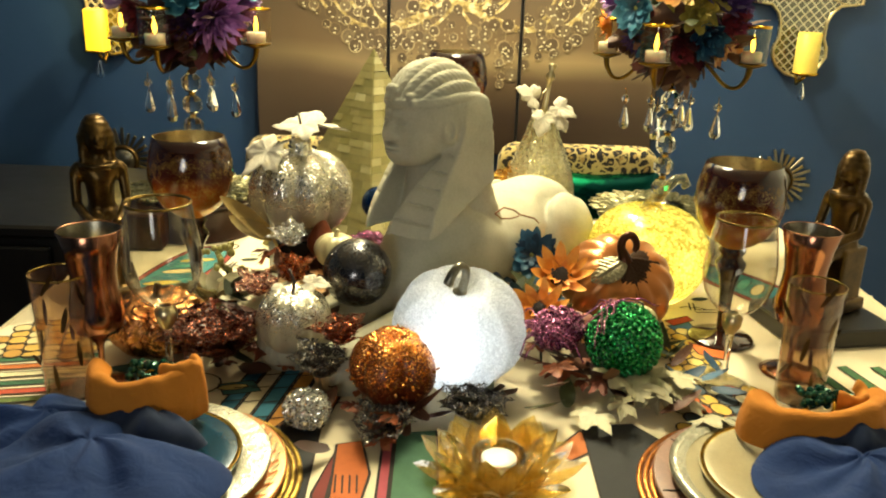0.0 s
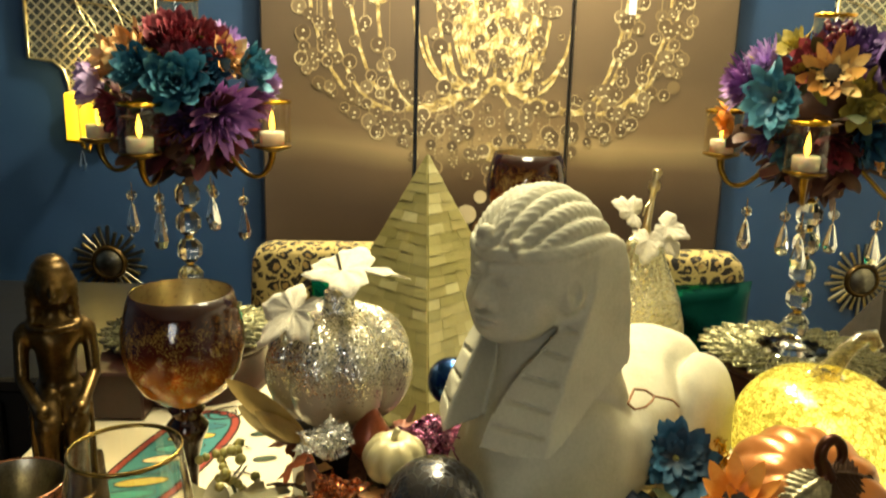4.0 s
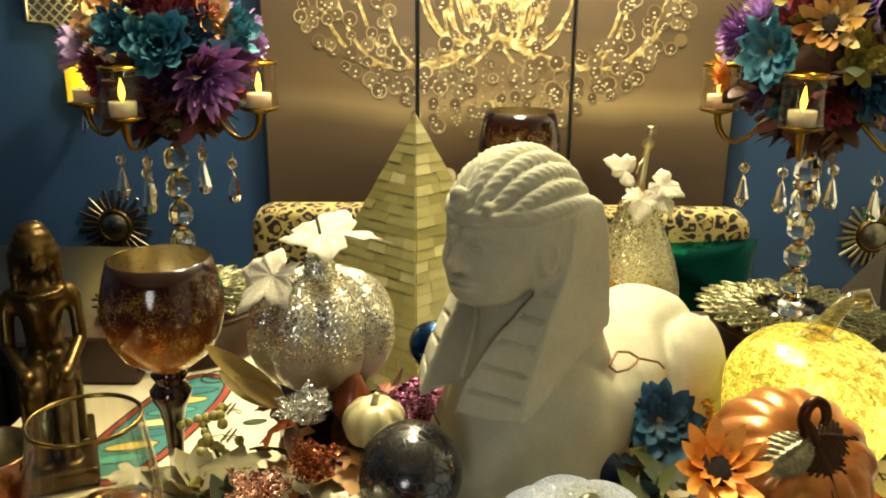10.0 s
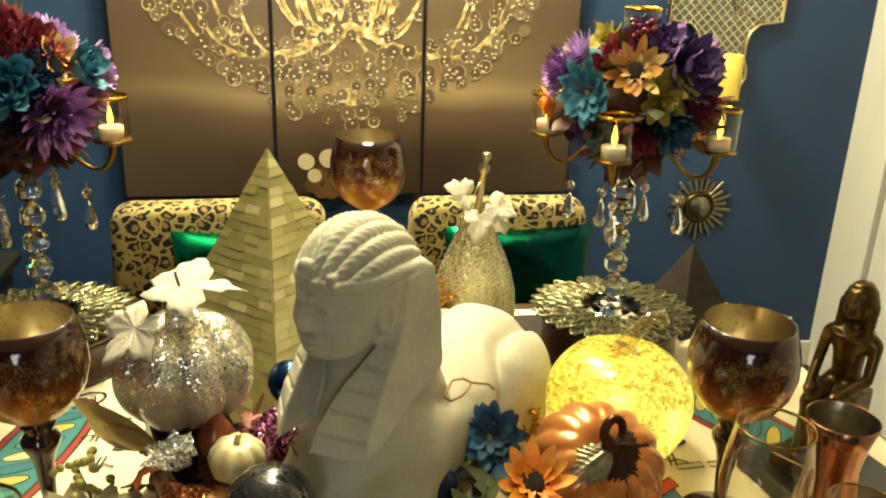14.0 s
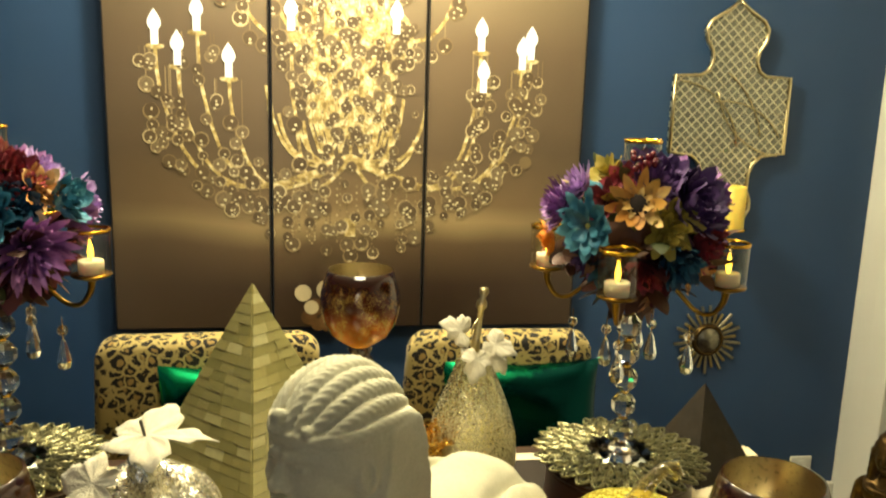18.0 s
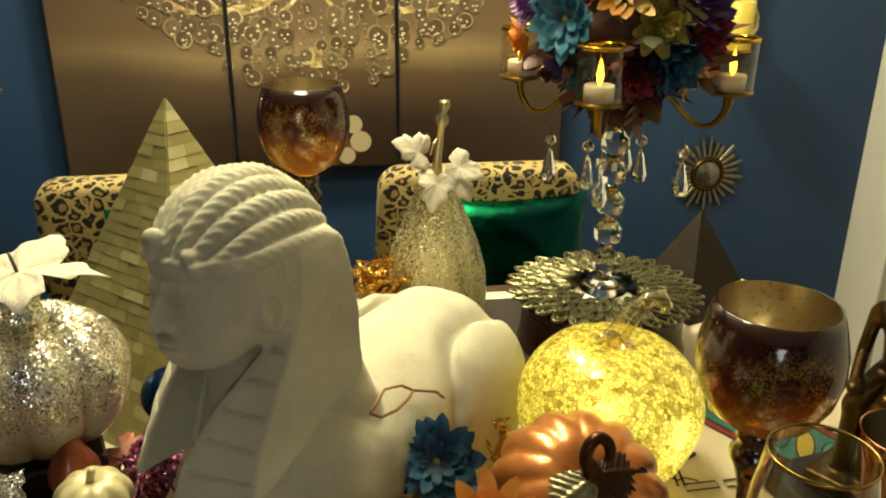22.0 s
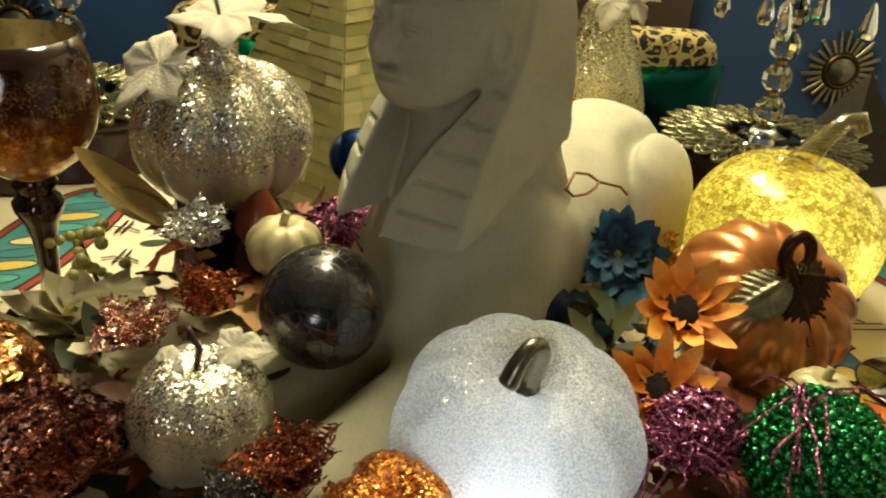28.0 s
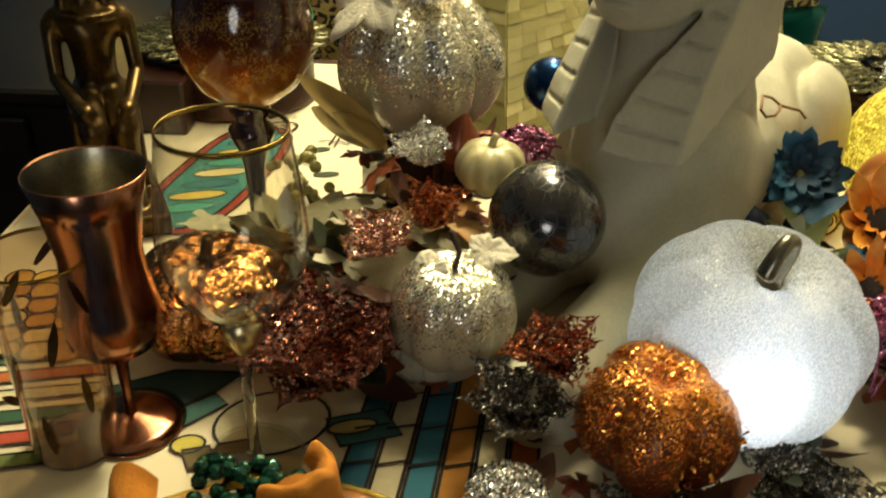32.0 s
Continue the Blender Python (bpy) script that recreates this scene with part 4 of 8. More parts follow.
def seated_field(X, Y, Z):
    """A stiff seated figure on a block throne, facing +y."""
    ax = np.abs(X)
    d = brick(X, Y, Z, (0, 0, 0.012), (0.05, 0.075, 0.012), 0.003)
    throne = brick(X, Y, Z, (0, -0.035, 0.065), (0.040, 0.034, 0.055), 0.004)
    shin = cap(ax, Y, Z, (0.016, 0.040, 0.025), (0.016, 0.034, 0.105), 0.013, 0.015)
    thigh = cap(ax, Y, Z, (0.017, 0.034, 0.112), (0.017, -0.035, 0.122), 0.016, 0.019)
    torso = soft(cap(X, Y, Z, (0, -0.038, 0.13), (0, -0.034, 0.19), 0.022, 0.027), cap(ax, Y, Z, (0.018, -0.034, 0.208), (0.034, -0.034, 0.205), 0.016, 0.013), 0.02)
    arm = np.minimum(cap(ax, Y, Z, (0.042, -0.034, 0.200), (0.044, -0.020, 0.150), 0.010, 0.009), cap(ax, Y, Z, (0.044, -0.020, 0.150), (0.026, 0.030, 0.132), 0.009, 0.008))
    head = ell(X, Y, Z, (0, -0.026, 0.258), (0.020, 0.022, 0.027))
    wig = soft(ell(X, Y, Z, (0, -0.036, 0.266), (0.027, 0.026, 0.030)), cap(ax, Y, Z, (0.022, -0.034, 0.255), (0.024, -0.028, 0.205), 0.011, 0.009), 0.012)
    wig = wig + 0.0007 * np.sin(Z * 620 + 0.8 * np.sin(X * 200))
    fig = soft(soft(torso, cap(X, Y, Z, (0, -0.032, 0.21), (0, -0.03, 0.25), 0.011), 0.01), soft(thigh, shin, 0.008), 0.012)
    visage = np.minimum(cap(X, Y, Z, (0, -0.004, 0.262), (0, -0.001, 0.253), 0.0028, 0.0038), ell(X, Y, Z, (0, -0.006, 0.2445), (0.007, 0.004, 0.0022)))
    visage = np.minimum(visage, ell(ax, Y, Z, (0.0085, -0.0075, 0.2605), (0.0052, 0.003, 0.0022)))
    fist = ell(ax, Y, Z, (0.022, 0.036, 0.132), (0.010, 0.012, 0.008))
    necklace = np.maximum(np.abs(np.sqrt(X ** 2 + (Y + 0.032) ** 2) - 0.029) - 0.006, np.abs(Z - 0.213) - 0.004)
    head = np.maximum(soft(head, visage, 0.002), -ell(ax, Y, Z, (0.0085, -0.002, 0.2655), (0.0060, 0.0035, 0.0022)))
    fig = np.minimum(soft(soft(soft(fig, arm, 0.006), fist, 0.004), necklace, 0.003), soft(head, wig, 0.002))
    return np.maximum(soft(np.minimum(d, throne), fig, 0.004), -Z)


figure = blob_surface(seated_field, (-0.065, -0.085, -0.006), (0.065, 0.085, 0.305), 0.0025)
for px, py, turn, s, words in ((-0.425, 1.885, 205, 1.03, "aged bronze seated Egyptian figurine beside the goblet"), (0.785, 1.825, 122, 0.91, "aged bronze seated Egyptian figurine on a dark block")):
    ob = solid("seated_figurine", figure, BRONZE, words, "figurine", "bronze figurines", m=pose(px, py, 0.7602 if px < 0 else 0.7907, 0, 0, turn) @ Matrix.Diagonal((0.88 * s, s, s, 1)))


# ---- pumpkins and balls ----
def pumpkin_profile(r, h, dent=0.012, rows=22, foot=0.0):
    out = []
    for i in range(rows + 1):
        a = math.pi * (i / rows - 0.5)
        c = max(0.0, math.cos(a))
        q = r * c ** 0.8
        z = h / 2 + h / 2 * math.sin(a)
        z -= dent * math.exp(-(q / (r * 0.28)) ** 2) * (1 if a > 0 else -0.5)
        out.append((max(q, 0.0005), z))
    return out


def stem(height, lean, r0, r1, hook=0.0, n=14, ribs=True):
    pts, rad = [], []
    for i in range(n + 1):
        t = i / n
        pts.append((lean * t * t + hook * math.sin(math.pi * 1.15 * t) * t, 0, height * (t if not hook else math.sin(math.pi * 0.62 * t) / math.sin(math.pi * 0.5))))
        rad.append((r0 * 1.8 if i == 0 else r0 + (r1 - r0) * t))
    return tube(pts, rad, 10)


def pumpkin(name_words, place, r, h, material, lobes=9, depth=0.08, group="", turn=0.0, dent=0.012, segs=72, kind_name="pumpkin", category="pumpkin"):
    p = thing(kind_name, name_words, category, place, turn, group)
    part("body", lathe(pumpkin_profile(r, h, dent), segs, lobes, depth, 0.012), material, p)
    return p


# lit white pumpkin
k = glitter("white_glass_glitter", "eef0ea", "a8aaa6", 1150, 0.55, rough=0.22, metal=0.75, tilt=1.0)
tl = k.node("ShaderNodeBsdfTranslucent")
tl.inputs[0].default_value = (0.80, 0.84, 0.84, 1)
mx = k.t.nodes.new("ShaderNodeMixShader")
mx.inputs[0].default_value = 0.5
k.t.links.new(k.b.outputs[0], mx.inputs[1]), k.t.links.new(tl.outputs[0], mx.inputs[2]), k.t.links.new(mx.outputs[0], k.out.inputs[0])
WHITE_GLITTER = k.m
p = pumpkin("white glittered glass pumpkin glowing from inside", (0, 0, 0), 0.092, 0.155, WHITE_GLITTER, 9, 0.07, dent=0.020)
p.matrix_world = pose(0.176, 1.584, 0.774, 16, 0, 0)
part("stem", moved(tube(*flowing([(0, 0, 0.136), (0, 0, 0.146), (0.002, 0.001, 0.153), (0.006, 0.003, 0.172), (0.004, 0.002, 0.186), (-0.004, -0.004, 0.192), (-0.012, -0.012, 0.185), (-0.017, -0.018, 0.174), (-0.018, -0.019, 0.172)], [0.013, 0.0125, 0.0065, 0.0056, 0.0054, 0.0056, 0.0062, 0.0072, 0.0045]), 14), pose(0, 0, -0.010)), PEWTER, p, "dark pewter curled stem")

# lit gold crackle pumpkin
k = Mat("gold_crackle_glass")
edge = k.t.nodes.new("ShaderNodeTexVoronoi")
edge.feature = "DISTANCE_TO_EDGE"
edge.inputs["Scale"].default_value = 170
k.t.links.new(k.coord.outputs["Object"], edge.inputs["Vector"])
line = k.step(edge.outputs["Distance"], 0.015, 0.075)
one = k.t.nodes.new("ShaderNodeSeparateColor")
k.t.links.new(k.voronoi(170).outputs["Color"], one.inputs[0])
patch = k.math("ADD", k.math("MULTIPLY", k.noise(24, 6, 0.75, 0.6), 0.75), k.math("MULTIPLY", one.outputs[0], 0.42))
blotch = k.math("MULTIPLY", line, k.step(patch, 0.30, 0.66))
body = k.mix(blotch, lin("8c7a1c"), lin("f2e468"))
k.set(Base_Color=body, Roughness=0.10, Metallic=0.3, Coat_Weight=0.8)
k.bump(edge.outputs["Distance"], 0.35, 0.002)
tl = k.node("ShaderNodeBsdfTranslucent", Color=k.mix(blotch, lin("8c7a1c"), lin("fbf494")))
mx = k.t.nodes.new("ShaderNodeMixShader")
mx.inputs[0].default_value = 0.55
k.t.links.new(k.b.outputs[0], mx.inputs[1]), k.t.links.new(tl.outputs[0], mx.inputs[2]), k.t.links.new(mx.outputs[0], k.out.inputs[0])
CRACKLE = k.m
p = pumpkin("yellow crackle glass pumpkin lit from inside", (0.512, 1.915, 0.7605), 0.107, 0.178, CRACKLE, 8, 0.018, dent=0.008)
st = part("stem", moved(tube([(0, 0, -0.004), (0.004, -0.002, 0.012), (0.018, -0.004, 0.036), (0.034, -0.004, 0.052), (0.048, -0.004, 0.055), (0.054, -0.004, 0.044), (0.047, -0.004, 0.038)], [0.022, 0.013, 0.010, 0.009, 0.009, 0.008, 0.005], 12), pose(0, 0, 0.172)), GLASS, p, "clear glass curled stem")
stem_glass = thin_glass("pale_yellow_glass_wall", "fff6d0", 2.6, 0.96, 0.18, "d8d0a0")
st.data.materials[0] = stem_glass
for a in range(5):
    part("glass_leaf", moved(petal(0.04, 0.02, -0.05, -0.5, 0.7), pose(0, 0, 0.178, 0, 0, 72 * a + 20)), stem_glass, p)

# copper pumpkin
k = Mat("copper_lacquer")
k.set(Base_Color=k.mix(k.noise(18, 5), lin("a05c26"), lin("c07e40")), Roughness=0.28, Metallic=0.5, Coat_Weight=0.3)
k.bump(k.noise(160, 4), 0.15, 0.0008)
COPPER_LAC = k.m
LEAF_METAL = plain("embossed_pewter_leaf", "8e866a", 0.36, 1.0, 0.5, 300, 60, 0.3)
p = thing("pumpkin", "copper lacquered pumpkin with an embossed metal leaf and stem", "pumpkin", m=pose(0.431, 1.808, 0.786, 36, -4, 6))
part("body", lathe(pumpkin_profile(0.089, 0.138, 0.016), 96, 13, 0.11, 0.01), COPPER_LAC, p)
part("stem", tube(*flowing([(0, 0, 0.120), (0, 0.001, 0.130), (-0.002, 0.007, 0.142), (-0.007, 0.014, 0.153), (-0.004, 0.022, 0.164), (0.006, 0.026, 0.168), (0.015, 0.022, 0.162), (0.017, 0.014, 0.153), (0.013, 0.009, 0.148)], [0.020, 0.015, 0.0085, 0.0066, 0.0062, 0.0060, 0.0058, 0.0054, 0.0040]), 12), plain("dark_copper", "4a2a18", 0.35, 0.8, 0.4), p, "dark hooked stem")
def ribbed_leaf(l, w, bend=0.25, n=34, m=8):
    """A pointed metal leaf along +y with a raised midrib and slanting ribs."""
    vs, fs = [], []
    for i in range(n + 1):
        t = i / n
        half = w / 2 * math.sin(math.pi * min(1, 0.10 + 0.90 * t)) ** 0.75 * (1 + 0.05 * math.cos(i * math.pi))
        for j in range(-m, m + 1):
            u = j / m
            ridge = abs(((t * 8 - 2.0 * abs(u)) % 1.0) * 2 - 1)
            vs.append((u * half, l * t, 0.0022 * ridge * min(1, 3 * abs(u)) + 0.0030 * max(0, 1 - 6 * abs(u)) - bend * l * t * t - 0.10 * half * u * u))
    k = 2 * m + 1
    for i in range(n):
        for j in range(2 * m):
            fs.append((i * k + j, i * k + j + 1, i * k + k + j + 1, i * k + k + j))
    return vs, fs


DARK_LEAF = plain("dark_embossed_leaf", "3d2a1c", 0.4, 0.8, 0.5)
part("metal_leaf", moved(ribbed_leaf(0.058, 0.046), pose(-0.004, -0.002, 0.140, -4, 4, 112)), LEAF_METAL, p, "embossed silver leaf")
part("metal_leaf", moved(ribbed_leaf(0.056, 0.042), pose(0.003, -0.006, 0.1385, -6, 0, 190)), DARK_LEAF, p, "dark embossed leaf")
part("metal_leaf", moved(ribbed_leaf(0.050, 0.040), pose(0.008, 0.002, 0.138, -4, 0, 265)), DARK_LEAF, p, "dark embossed leaf")

# silver glitter pumpkins
k = glitter("champagne_glass_glitter", "b4a890", "e4dcc0", 620, 0.5, (0.050, 0.118), rough=0.22, metal=0.9, tilt=0.8, under_rough=0.2)
k.b.inputs["Coat Weight"].default_value = 0.3
SILVER_GLIT = k.m
p = pumpkin("silver champagne glass pumpkin with thick glitter on top", (-0.088, 1.880, 0.878), 0.090, 0.145, SILVER_GLIT, 8, 0.17, turn=5, dent=0.012)
part("neck", moved(lathe([(0.026, -0.012), (0.02, 0.0), (0.017, 0.012), (0.018, 0.02), (0.012, 0.024), (0.001, 0.024)], 18), pose(0, 0, 0.140)), SILVER_GLIT, p)
VELVET = plain("white_velvet_leaf", "d3cab0", 0.9, 0, 0.22, 420, 60, 0.9, 0.002, Sheen_Weight=0.2)
part("stalk", tube([(0, 0, 0.15), (0.004, 0, 0.175), (-0.002, 0, 0.205)], 0.0018, 6), PEWTER, p)
for q, (at, along, up, s, lobes) in enumerate((((-0.050, 0.006, 0.184), (0.97, -0.12, 0.03), (0.03, -0.14, 0.99), 0.128, 5), ((-0.022, -0.014, 0.172), (-0.66, -0.34, -0.60), (-0.45, -0.5, 0.72), 0.098, 5))):
    part("velvet_leaf", moved(velvet_leaf(s, lobes, q), laid(at, along, up)), VELVET, p, "white velvet leaf with a silver edge")
box_riser = solid("gift_box", slab(-0.05, 0.05, -0.05, 0.05, 0, 0.1165, 0.003), BLACK_WOOD, "dark small box under the silver pumpkin", "box", m=pose(-0.088, 1.880, 0.7605, 0, 0, 20), smooth=False)

k = glitter("frosted_glass_glitter", "b8ac8e", "e2dabc", 900, 0.5, (0.040, 0.080), rough=0.22, metal=0.9, tilt=0.8, under_rough=0.3)
SMALL_GLIT = k.m
p = pumpkin("small frosted pumpkin with silver glitter poured over its top", (-0.052, 1.583, 0.800), 0.0525, 0.092, SMALL_GLIT, 8, 0.13, dent=0.008)
part("stalk", tube([(0, 0, 0.085), (0.003, 0, 0.10), (-0.004, 0, 0.118)], 0.0025, 6), DARK_WOOD, p)
for q, (at, along, up, s) in enumerate((((-0.006, 0.004, 0.096), (-0.72, -0.35, -0.55), (-0.5, -0.35, 0.8), 0.044), ((0.006, 0.010, 0.094), (0.85, 0.1, 0.0), (0.0, -0.4, 0.9), 0.044))):
    part("velvet_leaf", moved(velvet_leaf(s, 3, q + 4), laid(at, along, up)), VELVET, p, "dusty white cloth leaf")

k = Mat("cream_gold_paint")
k.set(Base_Color=k.mix(k.noise(30, 4), lin("a99c6c"), lin("d0c698")), Roughness=0.4, Metallic=0.12)
CREAM = k.m
p = pumpkin("mini cream gold pumpkin among the leaves", (-0.016, 1.765, 0.862), 0.035, 0.052, CREAM, 9, 0.16, dent=0.006, segs=54)
part("stem", moved(stem(0.014, 0.004, 0.004, 0.0035), pose(0, 0, 0.045)), CREAM, p)
p = pumpkin("mini cream gold pumpkin beside the copper pumpkin", (0.438, 1.638, 0.812), 0.029, 0.046, CREAM, 9, 0.14, dent=0.005, segs=54, turn=30)
part("stem", moved(stem(0.012, 0.004, 0.004, 0.0035), pose(0, 0, 0.040)), CREAM, p)

k = Mat("black_mosaic_mirror")
e = k.t.nodes.new("ShaderNodeTexVoronoi")
e.feature = "DISTANCE_TO_EDGE"
e.inputs["Scale"].default_value = 105
k.t.links.new(k.coord.outputs["Object"], e.inputs["Vector"])
tile = k.step(e.outputs["Distance"], 0.03, 0.07)
k.set(Base_Color=k.mix(tile, lin("0a0909"), k.mix(k.noise(300, 2), lin("3a3838"), lin("5e5a58"))), Metallic=k.math("MULTIPLY", tile, 0.85), Coat_Weight=0.5)
k.put(k.b.inputs["Roughness"], k.math("MULTIPLY_ADD", tile, -0.26, 0.42))
k.bump(k.math("ADD", tile, k.voronoi(105).outputs["Distance"]), 0.12, 0.0012)
b = solid("mosaic_ball", ball(0.0505, 24, 40), k.m, "black mirror mosaic glass ball", "ball", m=pose(0.028, 1.668, 0.886))
GREEN_GLIT = glitter("green_glitter", "0b3d1c", "1d9048", 330, 0.9, rough=0.25, metal=0.85, tilt=1.0).m
rnd = random.Random(3)
gb = []
for i in range(420):
    zc = 1 - 2 * (i + 0.5) / 420
    a = i * 2.39996
    q = math.sqrt(1 - zc * zc)
    n = Vector((q * math.cos(a), q * math.sin(a), zc))
    gb.append(moved(ball(0.0038 * rnd.uniform(0.8, 1.3), 4, 6), Matrix.Translation(n * 0.050)))
b = thing("glitter_ball", "green glittered bead ball", "ball", (0.402, 1.565, 0.836))
part("core", ball(0.050, 12, 20), GREEN_GLIT, b)
tagged(part("bead_crust", merge(*gb), GREEN_GLIT, b, "rough green glitter beads"), kind="stuff")


# ---- goblets and glasses ----
k = Mat("amber_mercury_glass")
z = k.axis(2)
fleck = k.step(k.math("ADD", k.math("MULTIPLY", k.noise(380, 5, 0.8), 0.65), k.math("MULTIPLY", k.noise(42, 4, 0.6), 0.35)), 0.535, 0.565)
ombre = k.ramp(k.step(z, 0.0, 0.125), [(0.0, lin("cc8828")), (0.22, lin("b06418")), (0.42, lin("8a4214")), (0.60, lin("4a1c0c")), (1.0, lin("280f07"))])
low = k.step(z, 0.118, 0.040)
col = k.mix(k.math("MULTIPLY", fleck, k.math("MULTIPLY_ADD", low, 0.90, 0.0)), ombre, lin("ffd468"))
k.set(Base_Color=col, Metallic=k.math("MULTIPLY", fleck, low), Roughness=0.10, Coat_Weight=1.0)
k.bump(k.noise(150, 6, 0.75), 0.10, 0.001)
tl = k.node("ShaderNodeBsdfTranslucent", Color=col)
mx = k.t.nodes.new("ShaderNodeMixShader")
mx.inputs[0].default_value = 0.34
k.t.links.new(k.b.outputs[0], mx.inputs[1]), k.t.links.new(tl.outputs[0], mx.inputs[2]), k.t.links.new(mx.outputs[0], k.out.inputs[0])
AMBER = k.m
k = Mat("silvered_inside")
k.set(Base_Color=k.mix(k.step(k.noise(150, 6, 0.75), 0.565, 0.60), lin("d2c8a8"), lin("4a3418")), Metallic=0.85, Roughness=0.26)
tl = k.node("ShaderNodeBsdfTranslucent", Color=(0.85, 0.80, 0.72, 1))
mx = k.t.nodes.new("ShaderNodeMixShader")
mx.inputs[0].default_value = 0.15
k.t.links.new(k.b.outputs[0], mx.inputs[1]), k.t.links.new(tl.outputs[0], mx.inputs[2]), k.t.links.new(mx.outputs[0], k.out.inputs[0])
SILVERED = k.m


def goblet(place, h=0.288, R=0.067, group="amber goblets", words="amber ombre mercury glass goblet on a tall stem"):
    g = thing("goblet", words, "goblet", place, 0, group)
    z0 = h - 0.128
    outer = [(0.012, z0 - 0.012), (0.016, z0 - 0.004), (0.030, z0 + 0.003), (0.049, z0 + 0.018), (0.061, z0 + 0.040), (R, z0 + 0.066), (R - 0.001, z0 + 0.088), (R - 0.006, z0 + 0.110), (R - 0.0115, z0 + 0.128)]
    part("bowl", moved(lathe(outer + [(R - 0.0135, z0 + 0.128)], 48), pose(0, 0, -z0)), AMBER, g, m=pose(0, 0, z0))
    part("lining", lathe([(r - 0.002, zz) for r, zz in outer[2:]][::-1], 48), SILVERED, g, "silvered inside with dark specks")
    part("stem", lathe([(0.0075, 0.006), (0.0085, 0.04), (0.0115, 0.09), (0.0165, z0 - 0.050), (0.0225, z0 - 0.038), (0.0235, z0 - 0.030), (0.018, z0 - 0.023), (0.016, z0 - 0.018), (0.021, z0 - 0.010), (0.017, z0 - 0.003)], 24), DARK_AMBER, g, "dark amber stem")
    part("foot", lathe([(0.0006, 0.0), (0.050, 0.0), (0.052, 0.003), (0.048, 0.006), (0.02, 0.010), (0.007, 0.016), (0.0006, 0.016)], 40), DARK_AMBER, g, "dark round foot")
    return g


DARK_AMBER = plain("dark_amber_glass", "35180c", 0.12, 0.1, 0.4, 200, 30, 0.02, Coat_Weight=0.8)
goblet((-0.256, 1.830, 0.7605))
goblet((0.603, 1.755, 0.7605))
goblet((0.172, 2.321, 0.7605), 0.392, words="tall amber mercury glass goblet by the chairs")


def wine_glass(place, h=0.245, words="clear wine glass with a gilt rim"):
    g = thing("wine_glass", words, "wine glass", place, 0, "wine glasses")
    z0 = h - 0.135
    outer = [(0.004, z0 - 0.004), (0.010, z0), (0.026, z0 + 0.008), (0.040, z0 + 0.024), (0.0475, z0 + 0.048), (0.0485, z0 + 0.066), (0.046, z0 + 0.092), (0.0425, z0 + 0.115), (0.0395, z0 + 0.135)]
    part("bowl", lathe(outer, 48), GLASS, g)
    part("rim", lathe([(0.0386, z0 + 0.1335), (0.0402, z0 + 0.1335), (0.0402, z0 + 0.1365), (0.0386, z0 + 0.1365), (0.0386, z0 + 0.1335)], 48), RIM_GOLD, g, "thin gilt rim")
    part("collar", lathe([(0.006, z0 - 0.03), (0.013, z0 - 0.018), (0.014, z0 - 0.005), (0.008, z0 + 0.001)], 20), PALE_GOLD, g, "beaded metal collar under the bowl")
    part("stem", lathe([(0.006, 0.006), (0.0042, 0.02), (0.0045, z0 - 0.05), (0.006, z0 - 0.03)], 16), CRYSTAL, g)
    part("foot", lathe([(0.0006, 0.0005), (0.037, 0.0005), (0.038, 0.002), (0.03, 0.004), (0.01, 0.0065), (0.0006, 0.008)], 40), GLASS, g)


wine_glass((-0.198, 1.500, 0.7605), 0.268)
wine_glass((0.556, 1.592, 0.7605))


def copper_cup(place):
    g = thing("copper_goblet", "polished copper hourglass goblet with a flared rim", "goblet", place, 0, "copper goblets")
    outer = [(0.015, 0.075), (0.029, 0.082), (0.034, 0.098), (0.034, 0.115), (0.0295, 0.142), (0.0285, 0.160), (0.033, 0.192), (0.040, 0.220)]
    part("bowl", lathe(outer + [(0.039, 0.221), (0.0315, 0.192), (0.027, 0.160), (0.028, 0.142), (0.0325, 0.115), (0.0325, 0.098), (0.001, 0.083)], 40), COPPER, g)
    part("lining", lathe([(0.0385, 0.2195), (0.0310, 0.192), (0.0265, 0.160), (0.0275, 0.142), (0.0318, 0.115)], 40), PEWTER, g, "dull silver inside")
    part("stem", lathe([(0.005, 0.008), (0.004, 0.03), (0.005, 0.06), (0.015, 0.076)], 20), COPPER, g)
    part("foot", lathe([(0.0006, 0.0), (0.040, 0.0), (0.041, 0.002), (0.03, 0.006), (0.005, 0.012)], 40), COPPER, g)


copper_cup((-0.301, 1.535, 0.7605))
copper_cup((0.668, 1.640, 0.7605))


